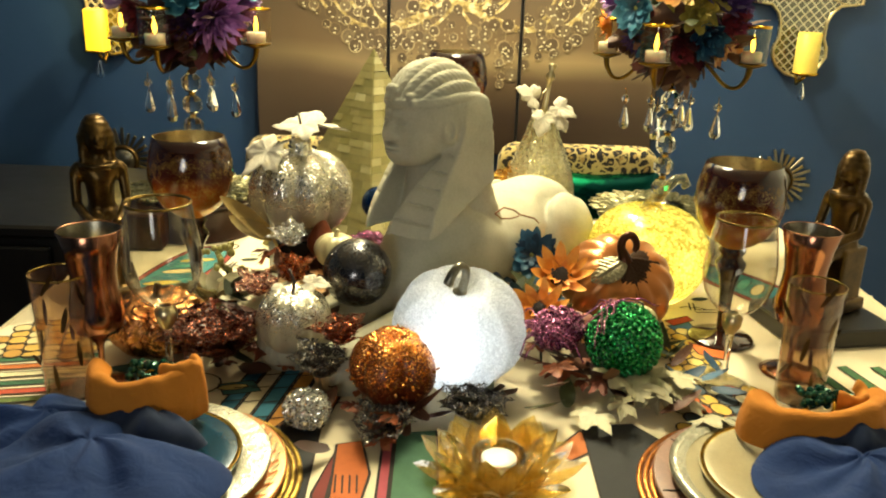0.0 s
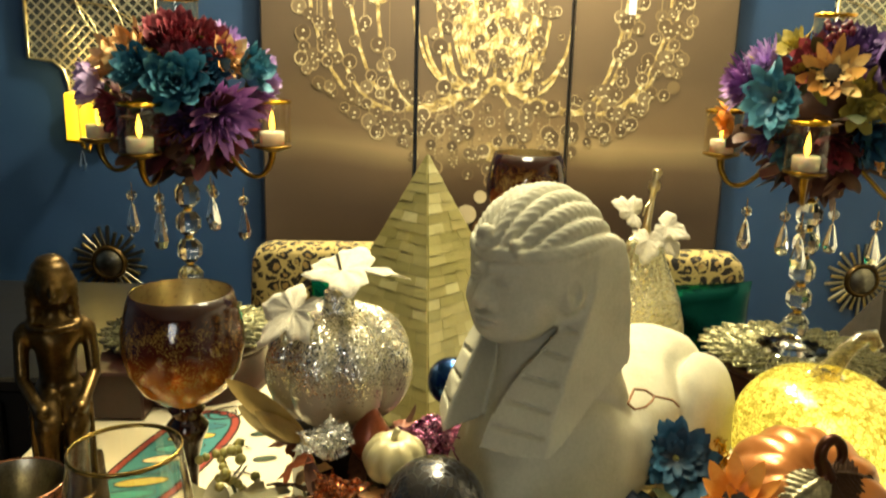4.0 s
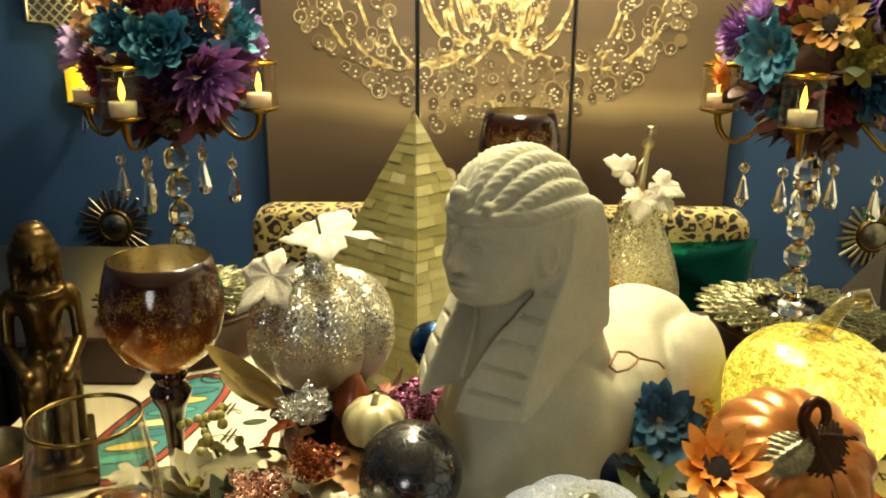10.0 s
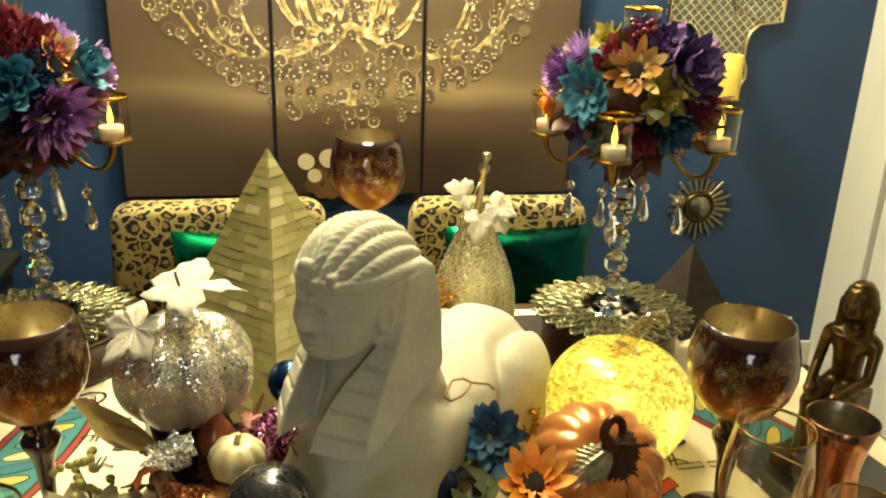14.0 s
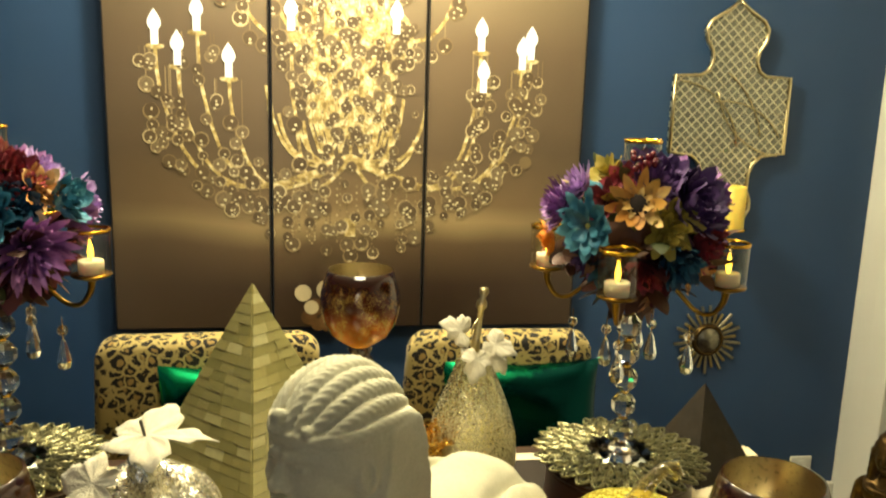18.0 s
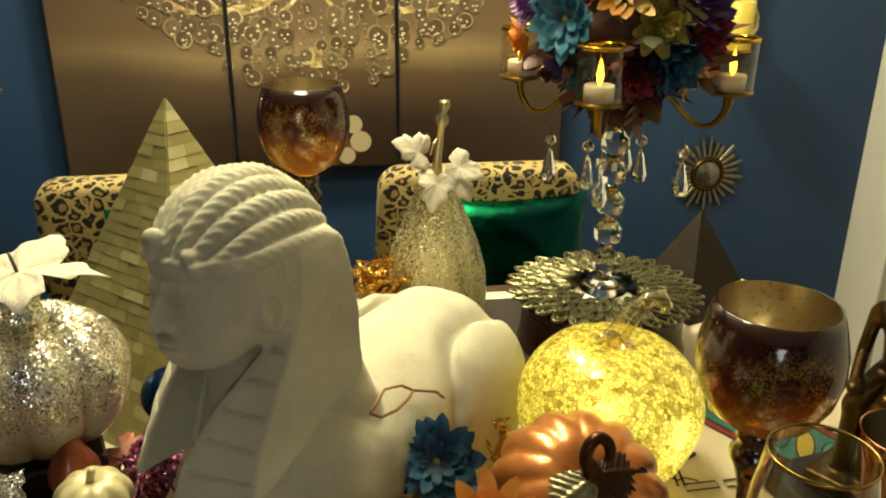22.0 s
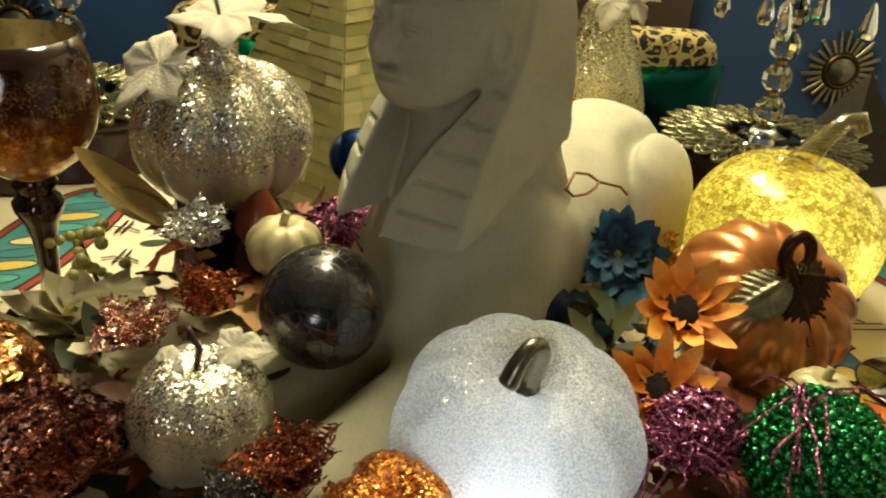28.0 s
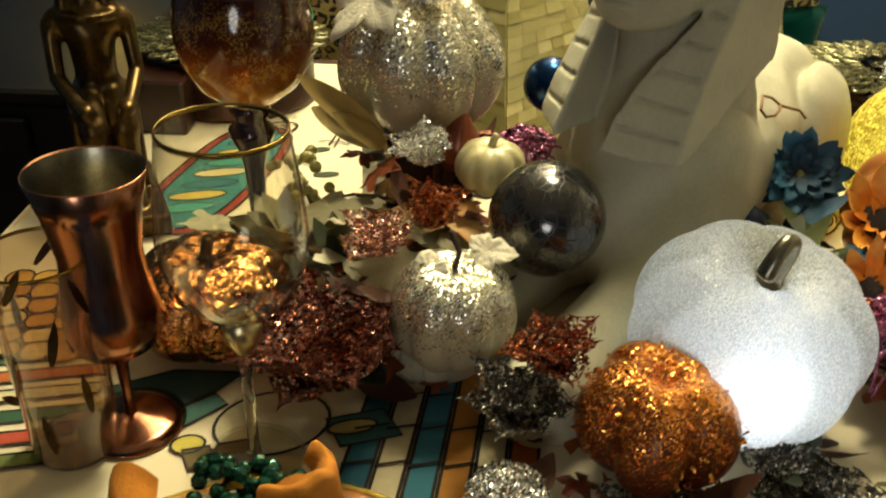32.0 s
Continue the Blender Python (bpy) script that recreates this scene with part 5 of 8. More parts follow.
def tumbler(place):
    g = thing("tumbler", "tall clear tumbler with bronze leaf decoration", "tumbler", place, 0, "tumblers")
    part("wall", lathe([(0.0006, 0.002), (0.030, 0.002), (0.0315, 0.006), (0.0325, 0.06), (0.034, 0.12), (0.0365, 0.168)], 40), SMOKE_GLASS, g)
    part("rim", lathe([(0.0358, 0.167), (0.0370, 0.167), (0.0370, 0.1695), (0.0358, 0.1695), (0.0358, 0.167)], 40), RIM_GOLD, g)
    part("base_disc", lathe([(0.0006, 0.0), (0.030, 0.0), (0.0312, 0.006), (0.0006, 0.009)], 32), CRYSTAL, g)
    leaf = petal(0.036, 0.0065, 0, 0, 0.7, 6, 0)
    rnd = random.Random(11)
    for j in range(14):
        a = j * 137.5
        pz = 0.02 + 0.010 * j
        part("leaf_motif", moved(leaf, pose(0, 0, pz, 0, 0, a) @ pose(0, -(0.0333 + 0.0002 * j), 0, 90, rnd.uniform(-50, 50), 0)), BRONZE, g)


tumbler((-0.335, 1.512, 0.7605))
tumbler((0.648, 1.555, 0.7605))

# ---- pyramid with shell tiles ----
k = Mat("capiz_shell")
col = k.ramp(k.math("FRACT", k.math("ADD", k.island(), k.t.nodes.new("ShaderNodeObjectInfo").outputs["Random"])), [(0.0, lin("857e4c")), (0.4, lin("958c58")), (0.85, lin("a39a64")), (1.0, lin("c4bb88"))])
k.set(Base_Color=k.mix(k.math("MULTIPLY", k.noise(70, 5), 0.5), col, lin("7c7244")), Roughness=0.2, Coat_Weight=0.3)
k.bump(k.noise(240, 4), 0.25, 0.0008)
CAPIZ = k.m
PYR_H, PYR_R = 0.402, 0.228
pyr = thing("shell_pyramid", "tall pyramid clad in pale gold capiz shell tiles", "pyramid", (0.008, 2.186, 0.7605), 3)
core = ([(0, -PYR_R + 0.004, 0), (PYR_R - 0.004, 0, 0), (0, PYR_R - 0.004, 0), (-PYR_R + 0.004, 0, 0), (0, 0, PYR_H - 0.003)], [(3, 2, 1, 0), (0, 1, 4), (1, 2, 4), (2, 3, 4), (3, 0, 4)])
part("core", core, plain("grout", "857c50", 0.6), pyr, smooth=False)
rnd = random.Random(5)
for side in range(4):
    a = math.radians(90 * side - 90)
    b = math.radians(90 * side)
    A, B, T = Vector((PYR_R * math.cos(a), PYR_R * math.sin(a), 0)), Vector((PYR_R * math.cos(b), PYR_R * math.sin(b), 0)), Vector((0, 0, PYR_H))
    n = (B - A).cross(T - A).normalized()
    rows = 29
    for i in range(rows):
        t0, t1 = i / rows + 0.0006, (i + 1) / rows - 0.0002
        width = (B - A).length * (1 - t0)
        cols = max(1, round(width / 0.030))
        cuts = sorted([0] + [(j + rnd.uniform(-0.25, 0.25)) / cols for j in range(1, cols)] + [1])
        for c0, c1 in zip(cuts, cuts[1:]):
            quad = []
            for c, t in ((c0, t0), (c1, t0), (c1, t1), (c0, t1)):
                quad.append((A + (B - A) * c) * (1 - t) + T * t)
            mid = sum(quad, Vector()) / 4
            quad = [mid + (q - mid) * 0.992 for q in quad]
            tilt = n * rnd.uniform(0.0002, 0.0016)
            top = [q + n * 0.0015 + tilt * (1 if m < 2 else 0.4) for m, q in enumerate(quad)]
            if side in (3, 0):
                part("tile", (quad + top, [(4, 5, 6, 7), (0, 1, 5, 4), (1, 2, 6, 5), (2, 3, 7, 6), (3, 0, 4, 7)]), CAPIZ, pyr, smooth=False)

# ---- floral candelabra ----
def drop_shape(h=0.045, r=0.009):
    return lathe([(0.0005, 0), (r * 0.35, -h * 0.12), (r * 0.6, -h * 0.35), (r, -h * 0.72), (r * 0.75, -h * 0.92), (0.0005, -h)], 8)


def facet_ball(r):
    return lathe([(0.0005, -r), (r * 0.55, -r * 0.85), (r * 0.95, -r * 0.35), (r * 0.95, r * 0.35), (r * 0.55, r * 0.85), (0.0005, r)], 10)


MIRROR = plain("mirror_silver", "c8ccc8", 0.06, 1.0, 0.03, 300, 20, 0.0)
BEAD_GOLD = plain("antique_bead_silver", "8a8664", 0.28, 0.9, 0.5, 600, 90, 0.3)
BEAD_TEAL = leafy("bead_teal_silver", ["1d3f3c", "6f7a62", "a79f72", "2f5a50"], 0.25, 0.7, 900, 0.6)
HOLDER_GLASS = thin_glass("candle_glass", "fff8e6", 1.0)


def almond(l, w, n=12):
    out = []
    for i in range(n + 1):
        t = i / n
        out.append((w / 2 * math.sin(math.pi * t) ** 0.8, l * t))
    return out + [(-x, y) for x, y in out[-2:0:-1]]


def beaded_leaf(l, w):
    ring = almond(l, w)
    pts = [(x, y, 0.004) for x, y in ring] + [(ring[0][0], ring[0][1], 0.004)]
    small = [(x * 0.5, l * 0.22 + y * 0.55, 0.004) for x, y in ring]
    small.append(small[0])
    return merge(tube(pts, 0.0026, 6, False), tube(small, 0.0018, 5, False))


def beaded_mat(place, R, turn):
    mat = thing("beaded_placemat", "round beaded placemat of leaf shapes round a mirror centre", "placemat", place, turn, "beaded placemats")
    part("mirror_disc", lathe([(0.0005, 0.0), (R * 0.42, 0.0), (R * 0.42, 0.003), (0.0005, 0.003)], 40), MIRROR, mat, "mirror centre")
    ob = fill = None
    for ringn, (r0, l, w, n, dz) in enumerate(((R * 0.38, R * 0.32, R * 0.135, 20, 0.0045), (R * 0.56, R * 0.34, R * 0.135, 27, 0.0025), (R * 0.72, R * 0.33, R * 0.15, 31, 0.0008))):
        ob = part("beaded_leaf", beaded_leaf(l, w), BEAD_GOLD, mat, m=pose(0, 0, dz, 0, 0, 0) @ pose(0, r0, 0))
        fill = part("leaf_fill", ([(x, y, 0.002) for x, y in almond(l, w)], [tuple(range(len(almond(l, w))))]), BEAD_TEAL, mat, m=pose(0, 0, dz, 0, 0, 0) @ pose(0, r0, 0), smooth=False)
        for j in range(1, n):
            m = pose(0, 0, dz + 0.002 * (j % 2), 0, 0, 360 * j / n + 9 * ringn) @ pose(0, r0, 0)
            again(ob, m, mat), again(fill, m, mat)
    return mat


def candelabrum(place, turn, arms=4, reach=0.145):
    """A crystal column with brass arms; heights from the foot."""
    c = thing("candelabrum", "crystal ball candelabrum with brass arms and tea lights", "candelabrum", place, turn, "floral candelabra")
    part("foot", lathe([(0.0005, 0), (0.036, 0), (0.036, 0.006), (0.020, 0.012), (0.012, 0.022), (0.0005, 0.024)], 24), CRYSTAL, c, "clear glass foot")
    bead = None
    for j in range(5):
        m = pose(0, 0, 0.045 + 0.0455 * j)
        bead = part("crystal_ball", facet_ball(0.0215), CRYSTAL, c, smooth=False, m=m) if bead is None else again(bead, m)
    for j in range(6):
        part("collar", moved(lathe([(0.005, -0.003), (0.008, 0), (0.005, 0.003)], 12), pose(0, 0, 0.022 + 0.0455 * j)), GOLD, c)
    part("spindle", tube([(0, 0, 0.25), (0, 0, 0.5)], 0.003, 8), GOLD, c)
    drop = bobble = None
    for j in range(arms):
        a = pose(0, 0, 0, 0, 0, 360 * j / arms)
        pts = [(0, 0, 0.34), (0.06, 0, 0.305), (reach - 0.045, 0, 0.268), (reach - 0.02, 0, 0.264), (reach - 0.004, 0, 0.283), (reach, 0, 0.306)]
        arm = part("arm", moved(tube(*flowing(pts, [0.004, 0.004, 0.0038, 0.0038, 0.005, 0.007]), 8), a), ARM_BRASS, c)
        part("cup_plate", moved(lathe([(0.0005, 0.302), (0.012, 0.304), (0.029, 0.310), (0.030, 0.313), (0.0005, 0.311)], 24), a @ pose(reach, 0, 0)), ARM_BRASS, arm)
        part("tea_light", moved(lathe([(0.0005, 0.3135), (0.0185, 0.3135), (0.019, 0.333), (0.0175, 0.3345), (0.0005, 0.333)], 24), a @ pose(reach, 0, 0)), WAX, arm, "white tea light")
        part("flame", moved(lathe([(0.0005, 0.333), (0.0035, 0.338), (0.0048, 0.346), (0.003, 0.356), (0.0005, 0.366)], 10), a @ pose(reach, 0, 0)), FLAME, arm, "yellow led flame")
        part("chimney", moved(lathe([(0.0285, 0.314), (0.0295, 0.380)], 28), a @ pose(reach, 0, 0)), HOLDER_GLASS, arm, "clear glass chimney")
        part("chimney_rim", moved(lathe([(0.0285, 0.378), (0.0305, 0.378), (0.0305, 0.383), (0.0285, 0.383), (0.0285, 0.378)], 28), a @ pose(reach, 0, 0)), GOLD, arm, "brass rim")
        for rr, zz in ((reach - 0.05, 0.222), (0.045, 0.226))[:1 if j in (0, 2) else 2]:
            turn2 = a if rr > 0.05 else a @ pose(0, 0, 0, 0, 0, 45)
            m = turn2 @ pose(rr, 0, zz)
            bobble = part("crystal_bead", facet_ball(0.0085), CRYSTAL, c, smooth=False, m=m) if bobble is None else again(bobble, m)
            m = turn2 @ pose(rr, 0, zz - 0.012)
            drop = part("crystal_drop", drop_shape(0.052, 0.0115), CRYSTAL, c, smooth=False, m=m) if drop is None else again(drop, m)
            part("hook", moved(tube([(rr, 0, zz + 0.022), (rr, 0, zz - 0.014)], 0.0008, 5), turn2), GOLD, c)
    top = pose(0, 0, 0.150)
    part("cup_plate", moved(lathe([(0.0005, 0.302), (0.012, 0.304), (0.029, 0.310), (0.030, 0.313), (0.0005, 0.311)], 24), top), GOLD, c)
    part("tea_light", moved(lathe([(0.0005, 0.3135), (0.0185, 0.3135), (0.019, 0.333), (0.0175, 0.3345), (0.0005, 0.333)], 24), top), WAX, c)
    part("flame", moved(lathe([(0.0005, 0.333), (0.0035, 0.338), (0.0048, 0.346), (0.003, 0.356), (0.0005, 0.366)], 10), top), FLAME, c)
    part("chimney", moved(lathe([(0.0285, 0.314), (0.0295, 0.380)], 28), top), HOLDER_GLASS, c)
    part("chimney_rim", moved(lathe([(0.0285, 0.378), (0.0305, 0.378), (0.0305, 0.383), (0.0285, 0.383), (0.0285, 0.378)], 28), top), GOLD, c)
    return c


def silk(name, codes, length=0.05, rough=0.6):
    """Silk petals: throats darkened as shading put into the colour, paler frayed tips, each petal its own shade."""
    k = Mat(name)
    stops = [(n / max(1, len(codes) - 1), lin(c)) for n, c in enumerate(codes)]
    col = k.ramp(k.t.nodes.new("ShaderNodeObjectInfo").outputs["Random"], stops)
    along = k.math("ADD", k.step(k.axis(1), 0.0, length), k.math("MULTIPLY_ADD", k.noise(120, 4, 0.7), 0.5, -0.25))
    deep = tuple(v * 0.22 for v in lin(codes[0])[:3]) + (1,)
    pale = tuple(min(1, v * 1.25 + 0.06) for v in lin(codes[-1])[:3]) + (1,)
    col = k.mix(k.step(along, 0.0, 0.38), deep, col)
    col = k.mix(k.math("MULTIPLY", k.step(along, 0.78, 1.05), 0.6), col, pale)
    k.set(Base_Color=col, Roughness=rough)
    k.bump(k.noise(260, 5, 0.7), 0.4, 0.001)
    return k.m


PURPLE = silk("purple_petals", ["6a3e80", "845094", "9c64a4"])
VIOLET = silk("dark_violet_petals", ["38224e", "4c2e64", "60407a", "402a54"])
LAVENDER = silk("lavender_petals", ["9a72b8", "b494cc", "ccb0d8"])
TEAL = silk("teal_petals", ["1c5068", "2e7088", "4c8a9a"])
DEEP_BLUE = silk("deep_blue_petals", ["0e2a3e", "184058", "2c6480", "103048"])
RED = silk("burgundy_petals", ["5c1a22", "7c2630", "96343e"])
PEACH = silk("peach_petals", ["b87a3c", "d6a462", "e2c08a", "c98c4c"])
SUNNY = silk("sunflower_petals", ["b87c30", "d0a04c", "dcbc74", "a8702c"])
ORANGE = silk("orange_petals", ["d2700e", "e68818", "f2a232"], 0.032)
WINE_LEAF = leafy("wine_leaves", ["3c1016", "561a22", "6c2630"])
YELLOW_LEAF = leafy("yellow_leaves", ["a88f2e", "c4b04c", "8f8a3a"])
OLIVE = leafy("olive_leaves", ["2c3318", "444c22", "5c5f30", "353a1a"])
BROWN_LEAF = leafy("brown_leaves", ["3a2012", "5a331c", "6e4426", "2c180e"])
CREAM_LEAF = leafy("cream_leaves", ["a89e74", "c8be94", "dcd4b0", "8e8660"])
RUST = leafy("rust_leaves", ["7a3516", "94471c", "a85a22"])
SEED = plain("flower_heart_seeds", "21130a", 0.9, 0, 0.5, 900, 200, 0.8, 0.002)
PALE_SEED = plain("pale_flower_heart", "8a8a4a", 0.8, 0, 0.5, 900, 200, 0.8, 0.002)
BERRY_RED = plain("dark_red_berries", "5a1420", 0.25, 0, 0.4)
BERRY_CREAM = plain("cream_berries", "aea65c", 0.3, 0, 0.2)


def facing(d):
    return Vector(d).to_track_quat("Z", "Y").to_matrix().to_4x4()


def on_ball(centre, az, el, r):
    az += TURNED[0]
    a, e = math.radians(az), math.radians(el)
    d = Vector((math.sin(a) * math.cos(e), -math.cos(a) * math.cos(e), math.sin(e) * (0.74 if e > 0 else 1.0)))
    return Matrix.Translation(Vector(centre) + d * r) @ facing(d)


def add_bloom(parent, name, m, style, size, material, heart=None, seed=0, label=""):
    rnd = random.Random(seed)
    styles = {"mum": ((18, 18, 15, 12, 9), 0.24, (2, 72), 0.7, 0.45, 0.4), "peony": ((12, 11, 10, 8, 6), 0.44, (12, 78), 0.55, 0.55, 0.5), "anemone": ((10, 10, 7), 0.46, (6, 24), 0.5, 0.2, 0.3),
              "sun": ((11, 10), 0.34, (0, 32), 0.62, 0.5, 0.4), "rose": ((7, 6, 5), 0.5, (10, 65), 0.6, 0.4, 0.4)}
    rings, wide, lift, tip, curl, cup = styles[style]
    b = part(name, ball(size * (0.36 if style == "sun" else 0.17), 8, 14, 0.5), heart or material, parent, label, m=m @ pose(0, 0, size * 0.08))
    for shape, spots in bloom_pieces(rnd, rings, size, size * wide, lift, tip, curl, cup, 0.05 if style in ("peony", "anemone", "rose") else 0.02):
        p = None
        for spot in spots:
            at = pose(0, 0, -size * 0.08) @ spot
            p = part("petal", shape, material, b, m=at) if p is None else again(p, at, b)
    return b


TURNED = [0.0]


def flower_ball(centre, R, blooms, words, seed):
    f = thing("flower_arrangement", words, "flowers", centre, 0, "flower balls")
    part("foam", moved(ball(R * 0.62, 12, 18, 0.9), pose(0, 0, -R * 0.18)), BROWN_LEAF, f)
    for q, (name, az, el, style, size, material, heart, out) in enumerate(blooms):
        add_bloom(f, name, on_ball((0, 0, 0), az, el, R * out), style, size, material, heart, seed + q)
    rnd = random.Random(seed)
    shapes = [petal(0.05, 0.026, 0.1, 0.4, 0.7, 6, 0.3), petal(0.04, 0.022, 0.0, 0.6, 0.7, 6, 0.3)]
    for mat_k, (name, mat, n, lo, hi) in enumerate((("dark_leaf", BROWN_LEAF, 170, -88, -8), ("olive_leaf", OLIVE, 60, -60, 75), ("burgundy_leaf", WINE_LEAF, 60, -70, 0), ("yellow_leaf", YELLOW_LEAF, 16, 10, 75))):
        ob = None
        for j in range(n):
            m = on_ball((0, 0, 0), rnd.uniform(0, 360), rnd.uniform(lo, hi), R * rnd.uniform(0.62, 0.98 if mat_k in (0, 3) else 0.9)) @ pose(0, 0, 0, rnd.uniform(0, 75), 0, 0) @ pose(0, 0, 0, 0, 0, rnd.uniform(0, 360)) @ Matrix.Diagonal((*[rnd.uniform(0.8, 1.25)] * 3, 1))
            ob = part(name, shapes[mat_k % 2], mat, f, m=m) if ob is None else again(ob, m)
    return f


MAHOGANY = plain("dark_mahogany", "34160d", 0.35, 0, 0.45, 160, 22, 0.15)
cr = solid("wooden_box", slab(-0.062, 0.062, -0.13, 0.13, 0, 0.075, 0.004), MAHOGANY, "low dark mahogany box beside the riser", "box", m=pose(-0.595 + 0.125, 2.235, 0.7605, 0, 0, 0), smooth=False)
LC, RC = (-0.380, 2.278), (0.611, 2.235)
for (px, py), tilt in ((LC, 10), (RC, 0)):
    st = thing("riser", "dark wooden riser under the beaded placemat", "riser", (px, py, 0.7605), 0, "risers")
    part("top", lathe([(0.0005, 0.070), (0.128, 0.070), (0.131, 0.077), (0.128, 0.084), (0.0005, 0.084)], 48), MAHOGANY, st)
    part("drum", lathe([(0.0005, 0.0), (0.126, 0.0), (0.128, 0.004), (0.124, 0.010), (0.122, 0.060), (0.126, 0.069), (0.0005, 0.069)], 48), MAHOGANY, st)
    beaded_mat((px, py, 0.8450), 0.140, tilt)
candelabrum((LC[0], LC[1], 0.8485), -98.0 + 0)
candelabrum((RC[0], RC[1], 0.8485), -120.0)

TURNED[0] = 17.0
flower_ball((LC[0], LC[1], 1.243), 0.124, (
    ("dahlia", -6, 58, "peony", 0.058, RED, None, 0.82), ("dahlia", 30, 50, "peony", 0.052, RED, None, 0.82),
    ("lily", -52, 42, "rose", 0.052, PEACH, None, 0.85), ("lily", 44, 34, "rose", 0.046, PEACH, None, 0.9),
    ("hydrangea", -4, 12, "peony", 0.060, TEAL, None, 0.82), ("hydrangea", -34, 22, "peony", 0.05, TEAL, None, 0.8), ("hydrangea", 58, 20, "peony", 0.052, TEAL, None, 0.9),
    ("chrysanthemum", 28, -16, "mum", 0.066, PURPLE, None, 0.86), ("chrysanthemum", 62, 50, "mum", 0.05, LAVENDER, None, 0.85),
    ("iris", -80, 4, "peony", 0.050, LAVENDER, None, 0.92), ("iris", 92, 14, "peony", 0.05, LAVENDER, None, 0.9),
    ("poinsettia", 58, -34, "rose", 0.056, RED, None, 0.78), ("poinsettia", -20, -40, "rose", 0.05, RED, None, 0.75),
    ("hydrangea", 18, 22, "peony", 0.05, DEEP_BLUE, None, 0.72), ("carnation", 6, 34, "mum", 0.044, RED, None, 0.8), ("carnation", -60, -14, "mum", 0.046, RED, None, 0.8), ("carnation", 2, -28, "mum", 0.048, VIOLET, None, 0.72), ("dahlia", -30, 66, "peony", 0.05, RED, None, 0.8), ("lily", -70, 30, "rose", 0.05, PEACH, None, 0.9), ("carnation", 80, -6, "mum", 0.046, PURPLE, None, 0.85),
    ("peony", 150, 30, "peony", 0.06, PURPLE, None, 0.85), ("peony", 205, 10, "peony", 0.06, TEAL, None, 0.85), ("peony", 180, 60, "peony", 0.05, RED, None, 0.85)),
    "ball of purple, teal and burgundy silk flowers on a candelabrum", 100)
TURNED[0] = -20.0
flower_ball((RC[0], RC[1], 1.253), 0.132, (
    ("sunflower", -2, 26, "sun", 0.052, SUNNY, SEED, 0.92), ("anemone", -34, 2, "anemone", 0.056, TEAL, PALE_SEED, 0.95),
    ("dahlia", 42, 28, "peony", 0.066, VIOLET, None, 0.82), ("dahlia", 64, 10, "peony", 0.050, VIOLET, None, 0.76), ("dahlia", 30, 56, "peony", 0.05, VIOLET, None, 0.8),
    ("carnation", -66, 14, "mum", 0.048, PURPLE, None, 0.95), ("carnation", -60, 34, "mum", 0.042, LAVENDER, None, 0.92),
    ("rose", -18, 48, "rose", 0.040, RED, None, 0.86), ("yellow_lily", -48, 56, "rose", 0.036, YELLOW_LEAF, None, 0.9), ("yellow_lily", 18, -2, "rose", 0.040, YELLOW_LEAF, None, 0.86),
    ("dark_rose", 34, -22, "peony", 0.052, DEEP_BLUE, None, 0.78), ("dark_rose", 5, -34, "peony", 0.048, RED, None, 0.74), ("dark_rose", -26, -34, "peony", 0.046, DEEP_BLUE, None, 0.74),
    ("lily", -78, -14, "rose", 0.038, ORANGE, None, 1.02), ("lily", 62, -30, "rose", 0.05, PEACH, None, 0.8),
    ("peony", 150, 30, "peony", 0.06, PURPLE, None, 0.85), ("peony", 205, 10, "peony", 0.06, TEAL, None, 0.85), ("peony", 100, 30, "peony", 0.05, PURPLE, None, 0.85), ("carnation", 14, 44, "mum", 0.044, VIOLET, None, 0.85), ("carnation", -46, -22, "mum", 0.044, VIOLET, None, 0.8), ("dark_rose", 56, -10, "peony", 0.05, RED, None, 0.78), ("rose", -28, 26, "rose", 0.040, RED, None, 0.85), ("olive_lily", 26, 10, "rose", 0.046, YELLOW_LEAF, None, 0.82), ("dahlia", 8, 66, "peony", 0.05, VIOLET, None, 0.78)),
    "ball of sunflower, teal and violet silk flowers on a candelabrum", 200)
rnd = random.Random(9)
cl = thing("berry_sprig", "dark red berry sprig in the flower ball", "berries", (0.585, 2.165, 1.352))
for j in range(16):
    part("berry", moved(ball(0.0055, 6, 8), Matrix.Translation((rnd.uniform(-0.02, 0.02), rnd.uniform(-0.012, 0.012), rnd.uniform(-0.012, 0.016)))), BERRY_RED, cl)

# ---- wall ornaments ----
k = Mat("mirror_lattice")
sep = k.axis(0)
zz = k.axis(2)
u = k.math("ABSOLUTE", k.math("SUBTRACT", k.math("FRACT", k.math("MULTIPLY", k.math("ADD", sep, zz), 32.0)), 0.5))
v = k.math("ABSOLUTE", k.math("SUBTRACT", k.math("FRACT", k.math("MULTIPLY", k.math("SUBTRACT", sep, zz), 32.0)), 0.5))
net = k.math("MAXIMUM", k.step(u, 0.36, 0.42), k.step(v, 0.36, 0.42))
k.set(Base_Color=k.mix(net, k.mix(k.noise(40, 3), lin("50524c"), lin("8c8a78")), lin("c8c2a6")), Metallic=0.85)
k.put(k.b.inputs["Roughness"], k.math("MULTIPLY_ADD", net, 0.25, 0.14))
k.bump(net, 0.5, 0.002)
LATTICE = k.m


